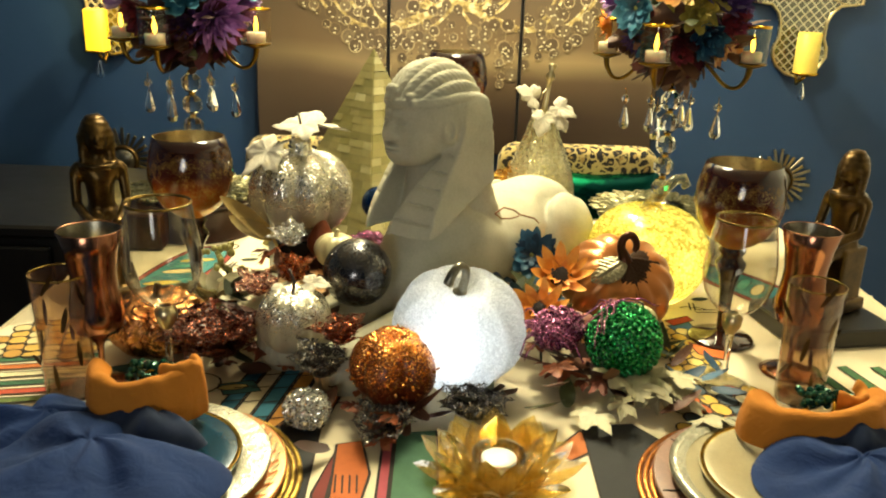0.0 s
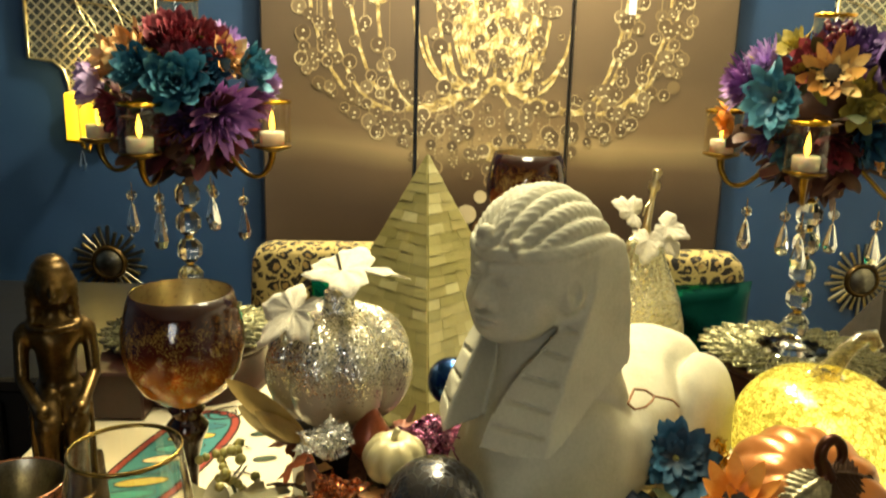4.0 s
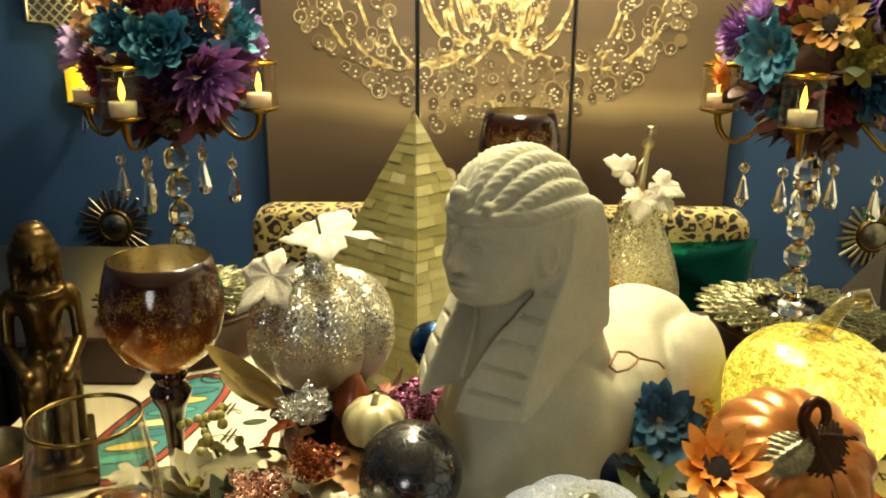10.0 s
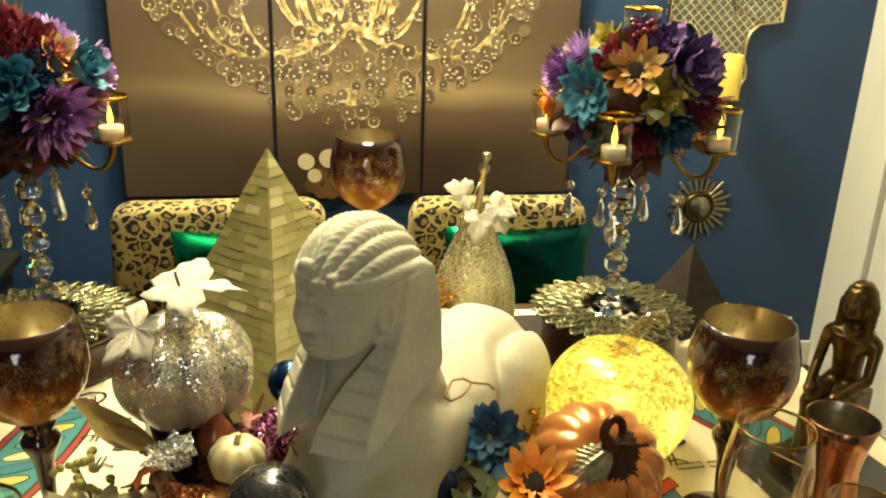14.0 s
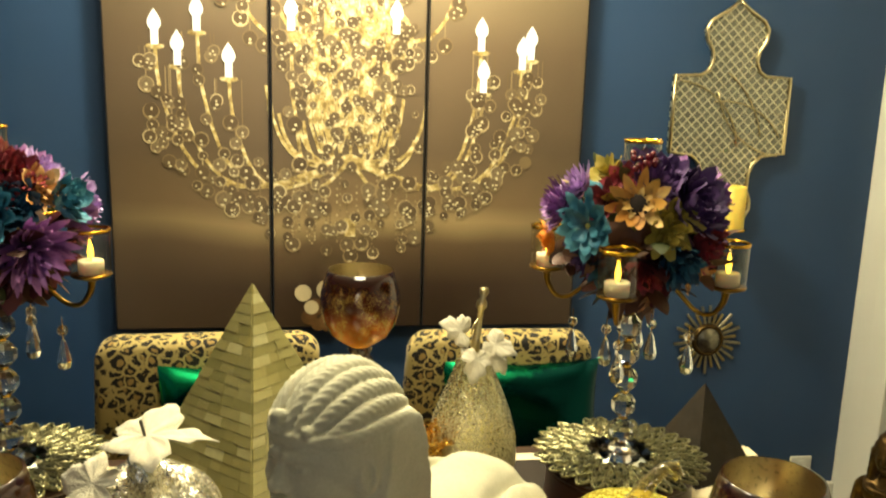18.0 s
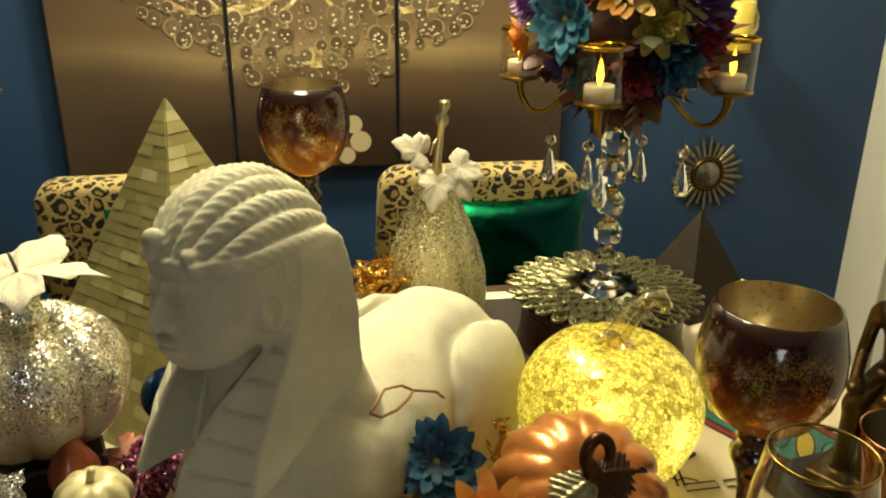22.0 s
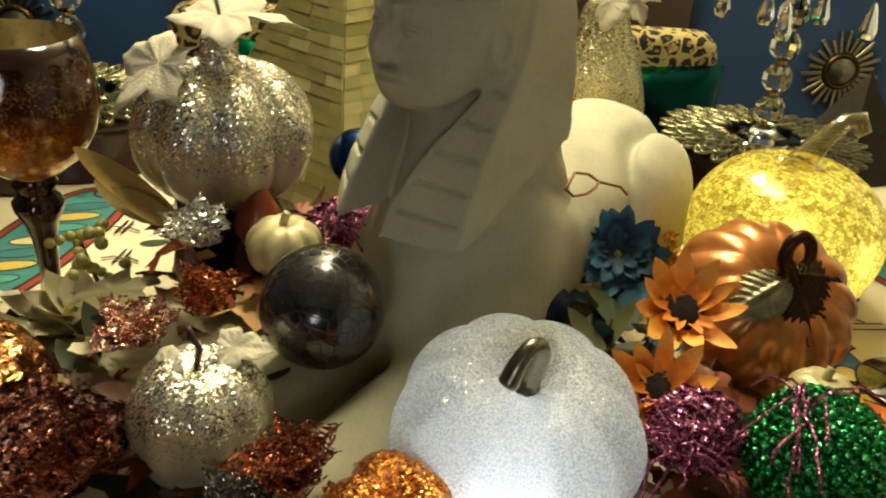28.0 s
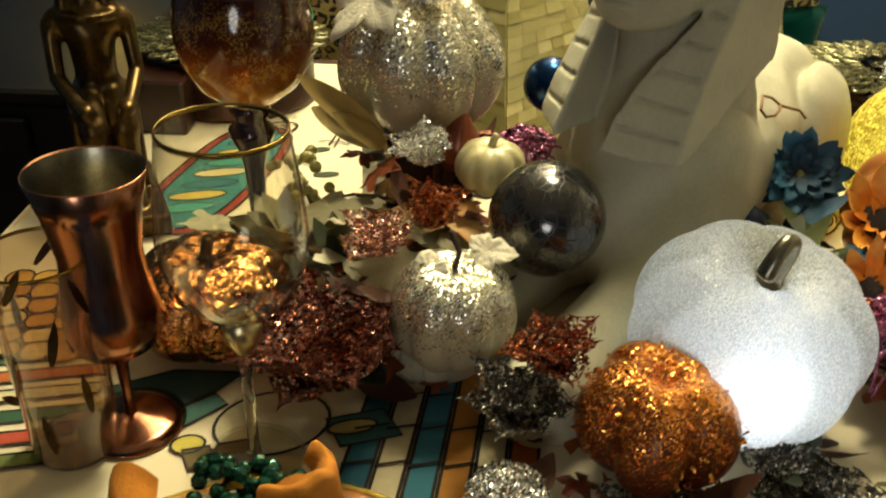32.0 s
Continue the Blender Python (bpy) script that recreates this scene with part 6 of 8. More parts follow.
def sconce(x, lit):
    half = [(0.0, 1.724), (0.035, 1.695), (0.085, 1.665), (0.102, 1.640), (0.098, 1.605), (0.078, 1.575), (0.073, 1.545), (0.085, 1.512), (0.110, 1.498), (0.192, 1.496), (0.194, 1.258), (0.120, 1.250), (0.092, 1.225), (0.080, 1.190), (0.078, 1.140), (0.092, 1.110), (0.094, 1.080), (0.075, 1.045), (0.04, 1.02), (0.0, 1.01)]
    ring = half + [(-a, b) for a, b in half[-2:0:-1]]
    n = len(ring)
    s = thing("wall_sconce", "ogee mirror mosaic wall sconce with a gilt frame" + (" and lit candle" if lit else ""), "sconce", (x, 3.5, 0), 0, "mirror sconces")
    vs = [(a, -0.004, b) for a, b in ring] + [(a * 0.97, -0.022, 1.37 + (b - 1.37) * 0.985) for a, b in ring]
    fs = [tuple(range(n, 2 * n))] + [(j, (j + 1) % n, n + (j + 1) % n, n + j) for j in range(n)]
    part("mirror_panel", (vs, fs), LATTICE, s, smooth=False)
    part("frame", tube([(a * 0.985, -0.024, b) for a, b in ring] + [(ring[0][0], -0.024, ring[0][1])], 0.006, 6), PALE_GOLD, s)
    arc = lambda cx, cz, r, a0, a1: tube([(cx + r * math.cos(math.radians(a0 + (a1 - a0) * i / 12)), -0.025, cz + r * math.sin(math.radians(a0 + (a1 - a0) * i / 12))) for i in range(13)], 0.0025, 5)
    for a in ((-0.19, 1.26, 0.22, 5, 85), (-0.19, 1.26, 0.30, 10, 55), (0.19, 1.49, 0.24, 190, 265), (-0.02, 1.20, 0.22, 30, 100)):
        part("inlay_arc", arc(*a), PALE_GOLD, s)
    dish = part("candle_dish", moved(lathe([(0.0005, 0), (0.012, 0), (0.045, 0.008), (0.047, 0.014), (0.0005, 0.010)], 28), pose(-0.012, -0.12, 1.020)), GOLD, s)
    part("bracket", tube([(-0.012, -0.02, 1.08), (-0.012, -0.07, 0.99), (-0.012, -0.12, 1.02)], 0.006, 8), GOLD, s)
    part("crystal_drop", moved(drop_shape(0.06, 0.012), pose(-0.012, -0.12, 1.00)), CRYSTAL, s, smooth=False)
    part("pillar_candle", moved(lathe([(0.0005, 0.0), (0.038, 0.0), (0.0385, 0.002), (0.0385, 0.128), (0.034, 0.132), (0.028, 0.124), (0.0005, 0.120)], 28), pose(-0.012, -0.12, 1.034)), LIT_WAX if lit else WAX_YELLOW, s, "ivory pillar candle")
    return s


k = Mat("glowing_wax")
k.set(Base_Color=lin("e6c02a"), Roughness=0.5, Emission_Color=(1.0, 0.66, 0.02, 1), Emission_Strength=0.75)
LIT_WAX = k.m
sconce(1.372, False)
sconce(-1.000, True)


def sunburst(x, z, r=0.118):
    s = thing("sunburst_mirror", "sunburst wall ornament of metal blades round a convex mirror", "mirror", (x, 3.5, z), 0, "sunburst mirrors")
    part("hub", moved(lathe([(0.0005, 0.0), (0.052, 0.0), (0.056, 0.008), (0.052, 0.018), (0.044, 0.020), (0.042, 0.014)], 36), pose(0, -0.002, 0, 90, 0, 0)), BRONZE, s)
    part("convex_mirror", moved(lathe([(0.0425, 0.0145), (0.034, 0.021), (0.02, 0.026), (0.0005, 0.028)], 32), pose(0, -0.002, 0, 90, 0, 0)), PEWTER, s, "small convex mirror")
    blade = None
    for j in range(26):
        m = pose(0, -0.006, 0, 0, 360 * j / 26, 0)
        sh = merge(slab(-0.005, 0.005, -0.006, 0.0, 0.056, r - (0.018 if j % 2 else 0), 0.001))
        if j < 2:
            blade = (part("blade", sh, BLADE if j else PEWTER, s, m=m, smooth=False),) + ((blade or ())[:1])
        else:
            again(blade[j % 2], m)
    return s


for sx in (1.375, -1.0):
    sunburst(sx, 0.635), sunburst(sx, 1.960, 0.112)

# ---- sideboard in the dark corner ----
sb = thing("sideboard", "black lacquered sideboard in the dark corner", "cabinet", (-1.20, 2.62, 0))
part("body", slab(-0.54, 0.56, -0.32, 0.24, 0.0, 0.72, 0.006), BLACK_WOOD, sb, smooth=False)
part("top", slab(-0.56, 0.58, -0.34, 0.26, 0.722, 0.75, 0.006), BLACK_WOOD, sb, smooth=False)
for j in range(2):
    d = part("door", slab(-0.48 + 0.49 * j, -0.01 + 0.49 * j, -0.340, -0.322, 0.09, 0.70, 0.004), BLACK_WOOD, sb, smooth=False)
    part("handle", moved(tube([(-0.06 + 0.10 * j, -0.35, 0.40), (-0.06 + 0.10 * j, -0.36, 0.44), (-0.06 + 0.10 * j, -0.35, 0.48)], 0.006, 8), pose(0, 0, 0)), PEWTER, d, "pewter handle")

# ---- gourd, dark pyramid and back clutter ----
k = glitter("champagne_gourd_glitter", "c6bc98", "ded0a0", 720, 0.5, (0.09, 0.23), rough=0.2, metal=0.9, tilt=0.85, under_rough=0.28)
GOURD = k.m
g = thing("glass_gourd", "champagne pear shaped glass gourd with gold glitter", "gourd", (0.352, 2.226, 0.7605), 20)
part("body", lathe([(0.0005, 0.0), (0.03, 0.001), (0.054, 0.02), (0.069, 0.055), (0.075, 0.095), (0.073, 0.135), (0.063, 0.175), (0.049, 0.21), (0.036, 0.24), (0.030, 0.262), (0.022, 0.275), (0.0005, 0.278)], 72, 9, 0.07), GOURD, g)
part("stem", tube([(0, 0, 0.27), (0.002, 0, 0.30), (0.006, 0, 0.33), (0.008, 0, 0.346), (0.009, 0, 0.352), (0.010, 0, 0.360), (0.011, 0, 0.366), (0.013, 0, 0.376), (0.013, 0, 0.382)], [0.010, 0.006, 0.005, 0.005, 0.009, 0.009, 0.004, 0.008, 0.007], 10), PALE_GOLD, g, "glittered silver stem")
for q, (at, along, up, s) in enumerate((((-0.002, -0.006, 0.305), (-0.80, -0.30, 0.42), (0.35, -0.75, 0.55), 0.068), ((0.0, -0.024, 0.300), (-0.18, -0.55, -0.80), (0.1, -0.85, 0.55), 0.064), ((0.006, -0.010, 0.306), (0.72, -0.25, -0.30), (0.1, -0.8, 0.6), 0.062), ((0.016, -0.020, 0.295), (0.55, -0.30, -0.80), (0.3, -0.8, 0.5), 0.052))):
    part("velvet_leaf", moved(velvet_leaf(s, 3, 20 + q), pose(0, 0, 0, 0, 0, -20) @ laid(at, along, up)), VELVET, g, "white velvet leaf with a glitter edge")
part("leaf_stalk", tube([(0.006, 0, 0.335), (-0.006, -0.004, 0.325), (-0.014, -0.010, 0.312)], 0.0016, 6), PALE_GOLD, g)
dp = solid("pyramid", ([(-0.095, -0.095, 0), (0.095, -0.095, 0), (0.095, 0.095, 0), (-0.095, 0.095, 0), (0.002, 0, 0.200)], [(3, 2, 1, 0), (0, 1, 4), (1, 2, 4), (2, 3, 4), (3, 0, 4)]), plain("dark_patinated_wood", "261b0a", 0.8, 0, 0.5, 120, 20, 0.3), "small dark brown wooden pyramid", "pyramid", m=pose(0.815, 2.36, 0.7605, 0, 0, 20), smooth=False)
dp.scale = (0.80, 0.80, 0.82)


# ---- print on the tablecloth ----
TOP = 0.7606
LAYER = [0]


def ink(code):
    k = Mat("cloth_print_" + code)
    k.set(Base_Color=k.mix(k.noise(120, 4), lin(code), tuple(0.7 * v for v in lin(code)[:3]) + (1,)), Roughness=0.85)
    return k.m


INK_CACHE = {}


def printed(points, code, parent, outline=True, width=0.0032, level=None):
    """A flat printed figure with a dark outline."""
    LAYER[0] += 1
    z = TOP + 0.00022 * (1 + LAYER[0] % 6) if level is None else TOP + 0.0003 + 0.0006 * level + 0.00008 * (LAYER[0] % 4)
    if code not in INK_CACHE:
        INK_CACHE[code] = ink(code)
    part("printed_figure", ([(x, y, z) for x, y in points], [tuple(range(len(points)))]), INK_CACHE[code], parent, smooth=False)
    if outline:
        stroke(points + points[:1], parent, width, z + 0.0002)


def stroke(points, parent, width=0.0035, z=None, code="2a2016"):
    LAYER[0] += 1
    z = z or TOP + 0.0018 + 0.0001 * (LAYER[0] % 7)
    if code not in INK_CACHE:
        INK_CACHE[code] = ink(code)
    vs, fs = [], []
    loop = points[0] == points[-1]
    for i, (x, y) in enumerate(points):
        x0, y0 = points[i - 1] if i else (points[-2] if loop else points[0])
        x1, y1 = points[i + 1] if i + 1 < len(points) else (points[1] if loop else points[-1])
        d = math.hypot(x1 - x0, y1 - y0) or 1
        ox, oy = -(y1 - y0) / d * width / 2, (x1 - x0) / d * width / 2
        vs += [(x - ox, y - oy, z), (x + ox, y + oy, z)]
        if i:
            fs.append((2 * i - 2, 2 * i, 2 * i + 1, 2 * i - 1))
    part("printed_line", (vs, fs), INK_CACHE[code], parent, smooth=False)


def oval(cx, cy, a, b, turn=0.0, n=22, power=1.0):
    t = math.radians(turn)
    out = []
    for i in range(n):
        q = 2 * math.pi * i / n
        x, y = a * math.copysign(abs(math.cos(q)) ** power, math.cos(q)), b * math.copysign(abs(math.sin(q)) ** power, math.sin(q))
        out.append((cx + x * math.cos(t) - y * math.sin(t), cy + x * math.sin(t) + y * math.cos(t)))
    return out


cp = thing("cloth_print", "coloured Egyptian figures printed on the tablecloth", "print", (0, 0, 0))
for cx, cy, turn in ((-0.335, 1.99, 78), (0.745, 1.985, 120)):
    printed(oval(cx, cy, 0.160, 0.058, turn, 26, 0.7), "9c3a22", cp, level=0)
    printed(oval(cx, cy, 0.148, 0.046, turn, 26, 0.7), "3c7f7a", cp, level=1)
    t = math.radians(turn)
    for j in range(7):
        o = -0.10 + 0.033 * j
        printed(oval(cx + o * math.cos(t), cy + o * math.sin(t), 0.011, 0.034, turn + 28, 14), ("4a9a88", "c9b04e", "2f6f74", "d8c48a")[j % 4], cp, True, 0.002, level=2)
for gx, gy in ((-0.245, 2.06), (-0.225, 1.985), (-0.20, 2.13), (0.60, 1.915), (-0.46, 1.90)):
    printed(oval(gx + 0.02, gy + 0.012, 0.016, 0.007, 15, 14), "3d4a30", cp, True, 0.002)
    stroke([(gx - 0.012, gy - 0.045), (gx - 0.006, gy - 0.010)], cp, 0.0028), stroke([(gx - 0.004, gy - 0.046), (gx + 0.001, gy - 0.011)], cp, 0.0028)
    stroke([(gx - 0.028, gy - 0.034), (gx - 0.014, gy - 0.028), (gx - 0.008, gy - 0.034), (gx + 0.002, gy - 0.030), (gx + 0.016, gy - 0.038)], cp, 0.003)
for gx, gy in ((0.615, 1.866), (0.665, 1.868)):
    stroke([(gx - 0.02, gy - 0.006), (gx + 0.02, gy - 0.004), (gx + 0.02, gy + 0.008), (gx - 0.02, gy + 0.006), (gx - 0.02, gy - 0.006)], cp, 0.003)
# Plain dark brown sheets with rust patches over the back of the cloth.
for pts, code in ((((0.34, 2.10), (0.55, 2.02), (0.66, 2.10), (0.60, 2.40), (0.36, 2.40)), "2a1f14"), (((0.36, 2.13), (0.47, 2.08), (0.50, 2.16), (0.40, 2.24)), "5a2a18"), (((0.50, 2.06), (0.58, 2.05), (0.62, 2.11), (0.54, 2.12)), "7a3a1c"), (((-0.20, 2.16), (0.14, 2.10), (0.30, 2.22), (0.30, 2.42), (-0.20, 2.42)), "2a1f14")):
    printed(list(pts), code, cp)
rings = oval(-0.291, 2.138, 0.030, 0.020, 35, 20)
stroke(rings + rings[:1], cp, 0.004)
letters = bpy.data.curves.new("ed_letters", "FONT")
letters.body, letters.size, letters.align_x, letters.align_y = "ED", 0.026, "CENTER", "CENTER"
flat_text = bpy.data.objects.new("ed_letters", letters)
word = new("printed_word", bpy.data.meshes.new_from_object(flat_text))
bpy.data.objects.remove(flat_text)
word.data.materials.append(INK_CACHE["2a2016"])
word.parent = cp
word.matrix_local = pose(-0.291, 2.138, TOP + 0.0026, 0, 0, 200)


def feather_rows(x0, y0, x1, y1, rows, cols, codes, parent, lean=0.0):
    for r in range(rows):
        for c in range(cols):
            px = x0 + (x1 - x0) * (c + 0.5 * (r % 2)) / cols + lean * r
            py = y0 + (y1 - y0) * r / rows
            printed(oval(px, py, (x1 - x0) / cols * 0.52, (y1 - y0) / rows * 0.62, 20, 12), codes[(r + c) % len(codes)], parent, True, 0.0025)


feather_rows(-0.52, 1.62, -0.36, 1.76, 6, 6, ("c9a24a", "d8c38a", "b98a3a"), cp, 0.006)
for j in range(6):
    y = 1.60 - 0.026 * j
    printed([(-0.53, y - 0.02), (-0.34, y + 0.02), (-0.34, y + 0.034), (-0.53, y - 0.004)], ("3f6a44", "c06a2a", "d9cda0", "2f5a3c", "b84a2c", "6a7a3a")[j], cp, True, 0.0025)
for j, (x, code) in enumerate(((-0.14, "2f6f86"), (-0.115, "d8c9a0"), (-0.09, "3c7f92"), (-0.065, "c98a36"), (-0.04, "d8c9a0"), (-0.015, "b8642a"))):
    printed([(x, 1.44), (x + 0.022, 1.44), (x + 0.05, 1.62), (x + 0.028, 1.62)], code, cp, True, 0.0028)
    for q in range(4):
        stroke([(x + 0.007 * q, 1.455 + 0.04 * q), (x + 0.03 + 0.006 * q, 1.462 + 0.04 * q)], cp, 0.0025)
for pts, code in ((((0.01, 1.20), (0.005, 1.44), (-0.03, 1.48), (-0.06, 1.42), (-0.02, 1.20)), "2a2a28"), (((0.33, 1.20), (0.335, 1.46), (0.40, 1.47), (0.45, 1.40), (0.42, 1.20)), "2a2a28"),
                  (((0.035, 1.29), (0.03, 1.40), (0.06, 1.41), (0.075, 1.34), (0.07, 1.29)), "c4672a"), (((0.085, 1.20), (0.085, 1.42), (0.098, 1.42), (0.098, 1.20)), "b8505a"),
                  (((0.10, 1.20), (0.10, 1.43), (0.15, 1.44), (0.155, 1.20)), "4f7a5c"), (((0.155, 1.20), (0.15, 1.43), (0.17, 1.43), (0.175, 1.20)), "c9b25a"),
                  (((0.29, 1.40), (0.33, 1.45), (0.36, 1.42), (0.31, 1.38)), "c06a2c"), (((0.02, 1.20), (0.015, 1.30), (0.034, 1.40), (0.03, 1.20)), "7a2a22")):
    printed(list(pts), code, cp)
for pts, code in ((((-0.335, 1.575), (-0.285, 1.600), (-0.225, 1.600), (-0.245, 1.575), (-0.300, 1.530)), "2c4a42"), (((-0.300, 1.528), (-0.245, 1.573), (-0.232, 1.560), (-0.282, 1.510)), "4f7a6c"),
                  (((-0.150, 1.545), (-0.105, 1.560), (-0.088, 1.530), (-0.135, 1.515)), "3c6f6a"), (((-0.255, 1.505), (-0.205, 1.520), (-0.195, 1.498), (-0.245, 1.486)), "6a5a34")):
    printed(list(pts), code, cp, True, 0.0028)
printed(oval(-0.192, 1.540, 0.046, 0.036, 20, 24), "d8cda4", cp, True, 0.0028, level=1)
printed(oval(-0.252, 1.512, 0.013, 0.010, 10, 16), "c9b84a", cp, True, 0.0024, level=1)
printed(oval(-0.128, 1.537, 0.020, 0.008, 15, 16), "c8b46a", cp, True, 0.0022, level=2)
for j in range(4):
    stroke([(0.04 + 0.008 * j, 1.30), (0.037 + 0.008 * j, 1.335)], cp, 0.0022)
feather_rows(0.50, 1.64, 0.575, 1.80, 7, 3, ("d9b23e", "c9a24a", "e0c874"), cp, 0.0)
printed([(0.545, 1.735), (0.60, 1.70), (0.588, 1.672), (0.55, 1.69)], "d86a1c", cp)
printed([(0.53, 1.80), (0.57, 1.82), (0.575, 1.79), (0.54, 1.77)], "4a78a8", cp)
printed([(0.53, 1.82), (0.575, 1.845), (0.58, 1.825), (0.54, 1.80)], "b8442c", cp)
feather_rows(0.47, 1.46, 0.60, 1.60, 5, 5, ("d8b24a", "5a6a72", "c9c09a", "c8652a"), cp, 0.004)
for j in range(3):
    printed([(0.70 + 0.05 * j, 1.66), (0.715 + 0.05 * j, 1.665), (0.765 + 0.05 * j, 1.44), (0.745 + 0.05 * j, 1.44)], "3f6a3c", cp, True, 0.0025)

# ---- place settings ----
def linen(name, code):
    """Cotton linen with a weave, soft creases and small crumples."""
    k = Mat(name)
    c = lin(code)
    k.set(Base_Color=k.mix(k.noise(30, 4), c, tuple(0.62 * v for v in c[:3]) + (1,)), Roughness=0.95)
    k.bump(k.math("ADD", k.math("MULTIPLY", k.noise(26, 4, 0.6, 0.8), 1.0), k.math("MULTIPLY", k.noise(900, 2), 0.06)), 0.35, 0.010)
    return k.m


k = glitter("silver_glass_plate", "b4af96", "d2cdb0", 1200, 0.5, rough=0.25, metal=0.8, tilt=0.4)
SILVER_PLATE = k.m
GOLD_CORD = plain("gold_metallic_cord", "9c7f34", 0.35, 0.85, 0.5, 700, 120, 0.6)
PEACH_CHARGER = plain("orange_pressed_charger", "c8854a", 0.35, 0.4, 0.3, 400, 60, 0.3)
WOOD_CHARGER = plain("brown_plank_charger", "7a5238", 0.5, 0, 0.35, 160, 24, 0.3)
BLUE_PLATE = plain("deep_teal_glaze", "123a4c", 0.25, 0.1, 0.3, 300, 20, 0.05)
CREAM_PLATE = plain("cream_glaze", "a89c78", 0.3, 0.1, 0.15, 300, 30, 0.05)
COPPER_CORD = plain("copper_beading", "a8662c", 0.3, 0.9, 0.5, 700, 120, 0.6)
BLUE_CLOTH = linen("royal_blue_linen", "042a5e")
ORANGE_CLOTH = linen("orange_linen", "c47a1e")


def dish(r, rise, hole=0.0):
    return lathe([(0.0005, 0.001), (r * 0.66, 0.001), (r * 0.72, 0.003), (r, rise), (r * 1.004, rise + 0.0015), (r * 0.985, rise + 0.003), (r * 0.72, 0.006), (r * 0.66, 0.004), (0.0005, 0.004)], 64)


def bead_ring(r0, r1):
    return lathe([(r0, 0.0005), ((r0 + r1) / 2, 0.0040), (r1, 0.0005)], 72)


def place_setting(cx, cy, left):
    mat = thing("placemat", "round gold cord placemat" if left else "round copper beaded placemat", "placemat", (cx, cy, 0.7635), 0, "placemats")
    for j in range(7):
        part("cord", bead_ring(0.12 + 0.05 * j / 7, 0.12 + 0.05 * (j + 1) / 7), GOLD_CORD if left else COPPER_CORD, mat)
    part("backing", lathe([(0.0005, 0.0), (0.169, 0.0), (0.169, 0.001), (0.0005, 0.001)], 48), BROWN_LEAF, mat)
    ch = thing("charger_plate", "orange charger with a pressed leaf rim" if left else "round charger of brown planks", "plate", (cx, cy, 0.7685), 0, "charger plates")
    part("rim", dish(0.153, 0.007), PEACH_CHARGER if left else WOOD_CHARGER, ch)
    for j in range(40):
        if left:
            part("pressed_leaf", moved(petal(0.016, 0.006, 0.1, 0.2, 0.6, 4, 0.3), pose(0, 0, 0.0105, 0, 0, 9 * j) @ pose(0, 0.136, 0, 0, 0, 55)), CREAM, ch)
        elif j % 5 == 0:
            part("groove", moved(slab(-0.001, 0.001, 0.10, 0.149, 0.0085, 0.0102, 0.0003), pose(0, 0, 0, 0, 0, 9 * j + 4)), SEED, ch)
    pt = thing("glass_plate", "silver glittered glass plate", "plate", (cx, cy, 0.7800), 0, "glass plates")
    part("plate", dish(0.136, 0.008), SILVER_PLATE if left else CREAM_PLATE, pt)
    if not left:
        part("glitter_rim", lathe([(0.118, 0.0096), (0.128, 0.0122), (0.1365, 0.0118), (0.128, 0.0126)], 64), SILVER_PLATE, pt, "glittered rim")
    ins = thing("dinner_plate", "deep teal dinner plate with a gold line" if left else "cream plate with a gold beaded edge", "plate", (cx, cy, 0.7905), 0, "dinner plates")
    part("plate", dish(0.104, 0.005), BLUE_PLATE if left else CREAM_PLATE, ins)
    part("gold_line", lathe([(0.099, 0.0078), (0.102, 0.0086), (0.1035, 0.0084)], 64), GOLD, ins)


place_setting(-0.168, 1.310, True)
place_setting(0.545, 1.310, False)


def mound(wide, deep, high, folds, seed, rings=16, n=64):
    """A heap of cloth, highest at its back, with folds that run outwards."""
    vs, fs = [(0, deep * 0.25, high)], []
    for q in range(1, rings + 1):
        r = q / rings
        for j in range(n):
            a = 2 * math.pi * j / n
            fold = math.sin(folds * a + seed + 1.2 * r) * 0.7 + 0.3 * math.sin((folds * 2 + 1) * a + 2.1 * seed + 4 * r)
            rim = r * (1 + 0.07 * math.sin(3 * a + seed) + 0.05 * fold * r)
            z = high * (1 - r ** 2.2) ** 0.75 + 0.025 * fold * r ** 1.6 * (1.15 - r) * 2.2 + 0.002 * math.sin(7 * a + 9 * r + seed) * (1 - r)
            px, py = wide * rim * math.cos(a), deep * (0.25 * (1 - r) + rim * math.sin(a))
            z += (0.005 * math.sin(36 * px + 9 * py + seed) + 0.0025 * math.sin(63 * py - 25 * px + 2 * seed) + 0.0008 * math.sin(150 * px + 70 * py)) * (1 - r ** 3)
            vs.append((px, py, max(0.0015 + 0.0006 * math.sin(5 * a), z)))
    for j in range(n):
        fs.append((0, 1 + j, 1 + (j + 1) % n))
    for q in range(rings - 1):
        for j in range(n):
            k = (j + 1) % n
            fs.append((1 + q * n + j, 1 + q * n + n + j, 1 + q * n + n + k, 1 + q * n + k))
    return vs, fs


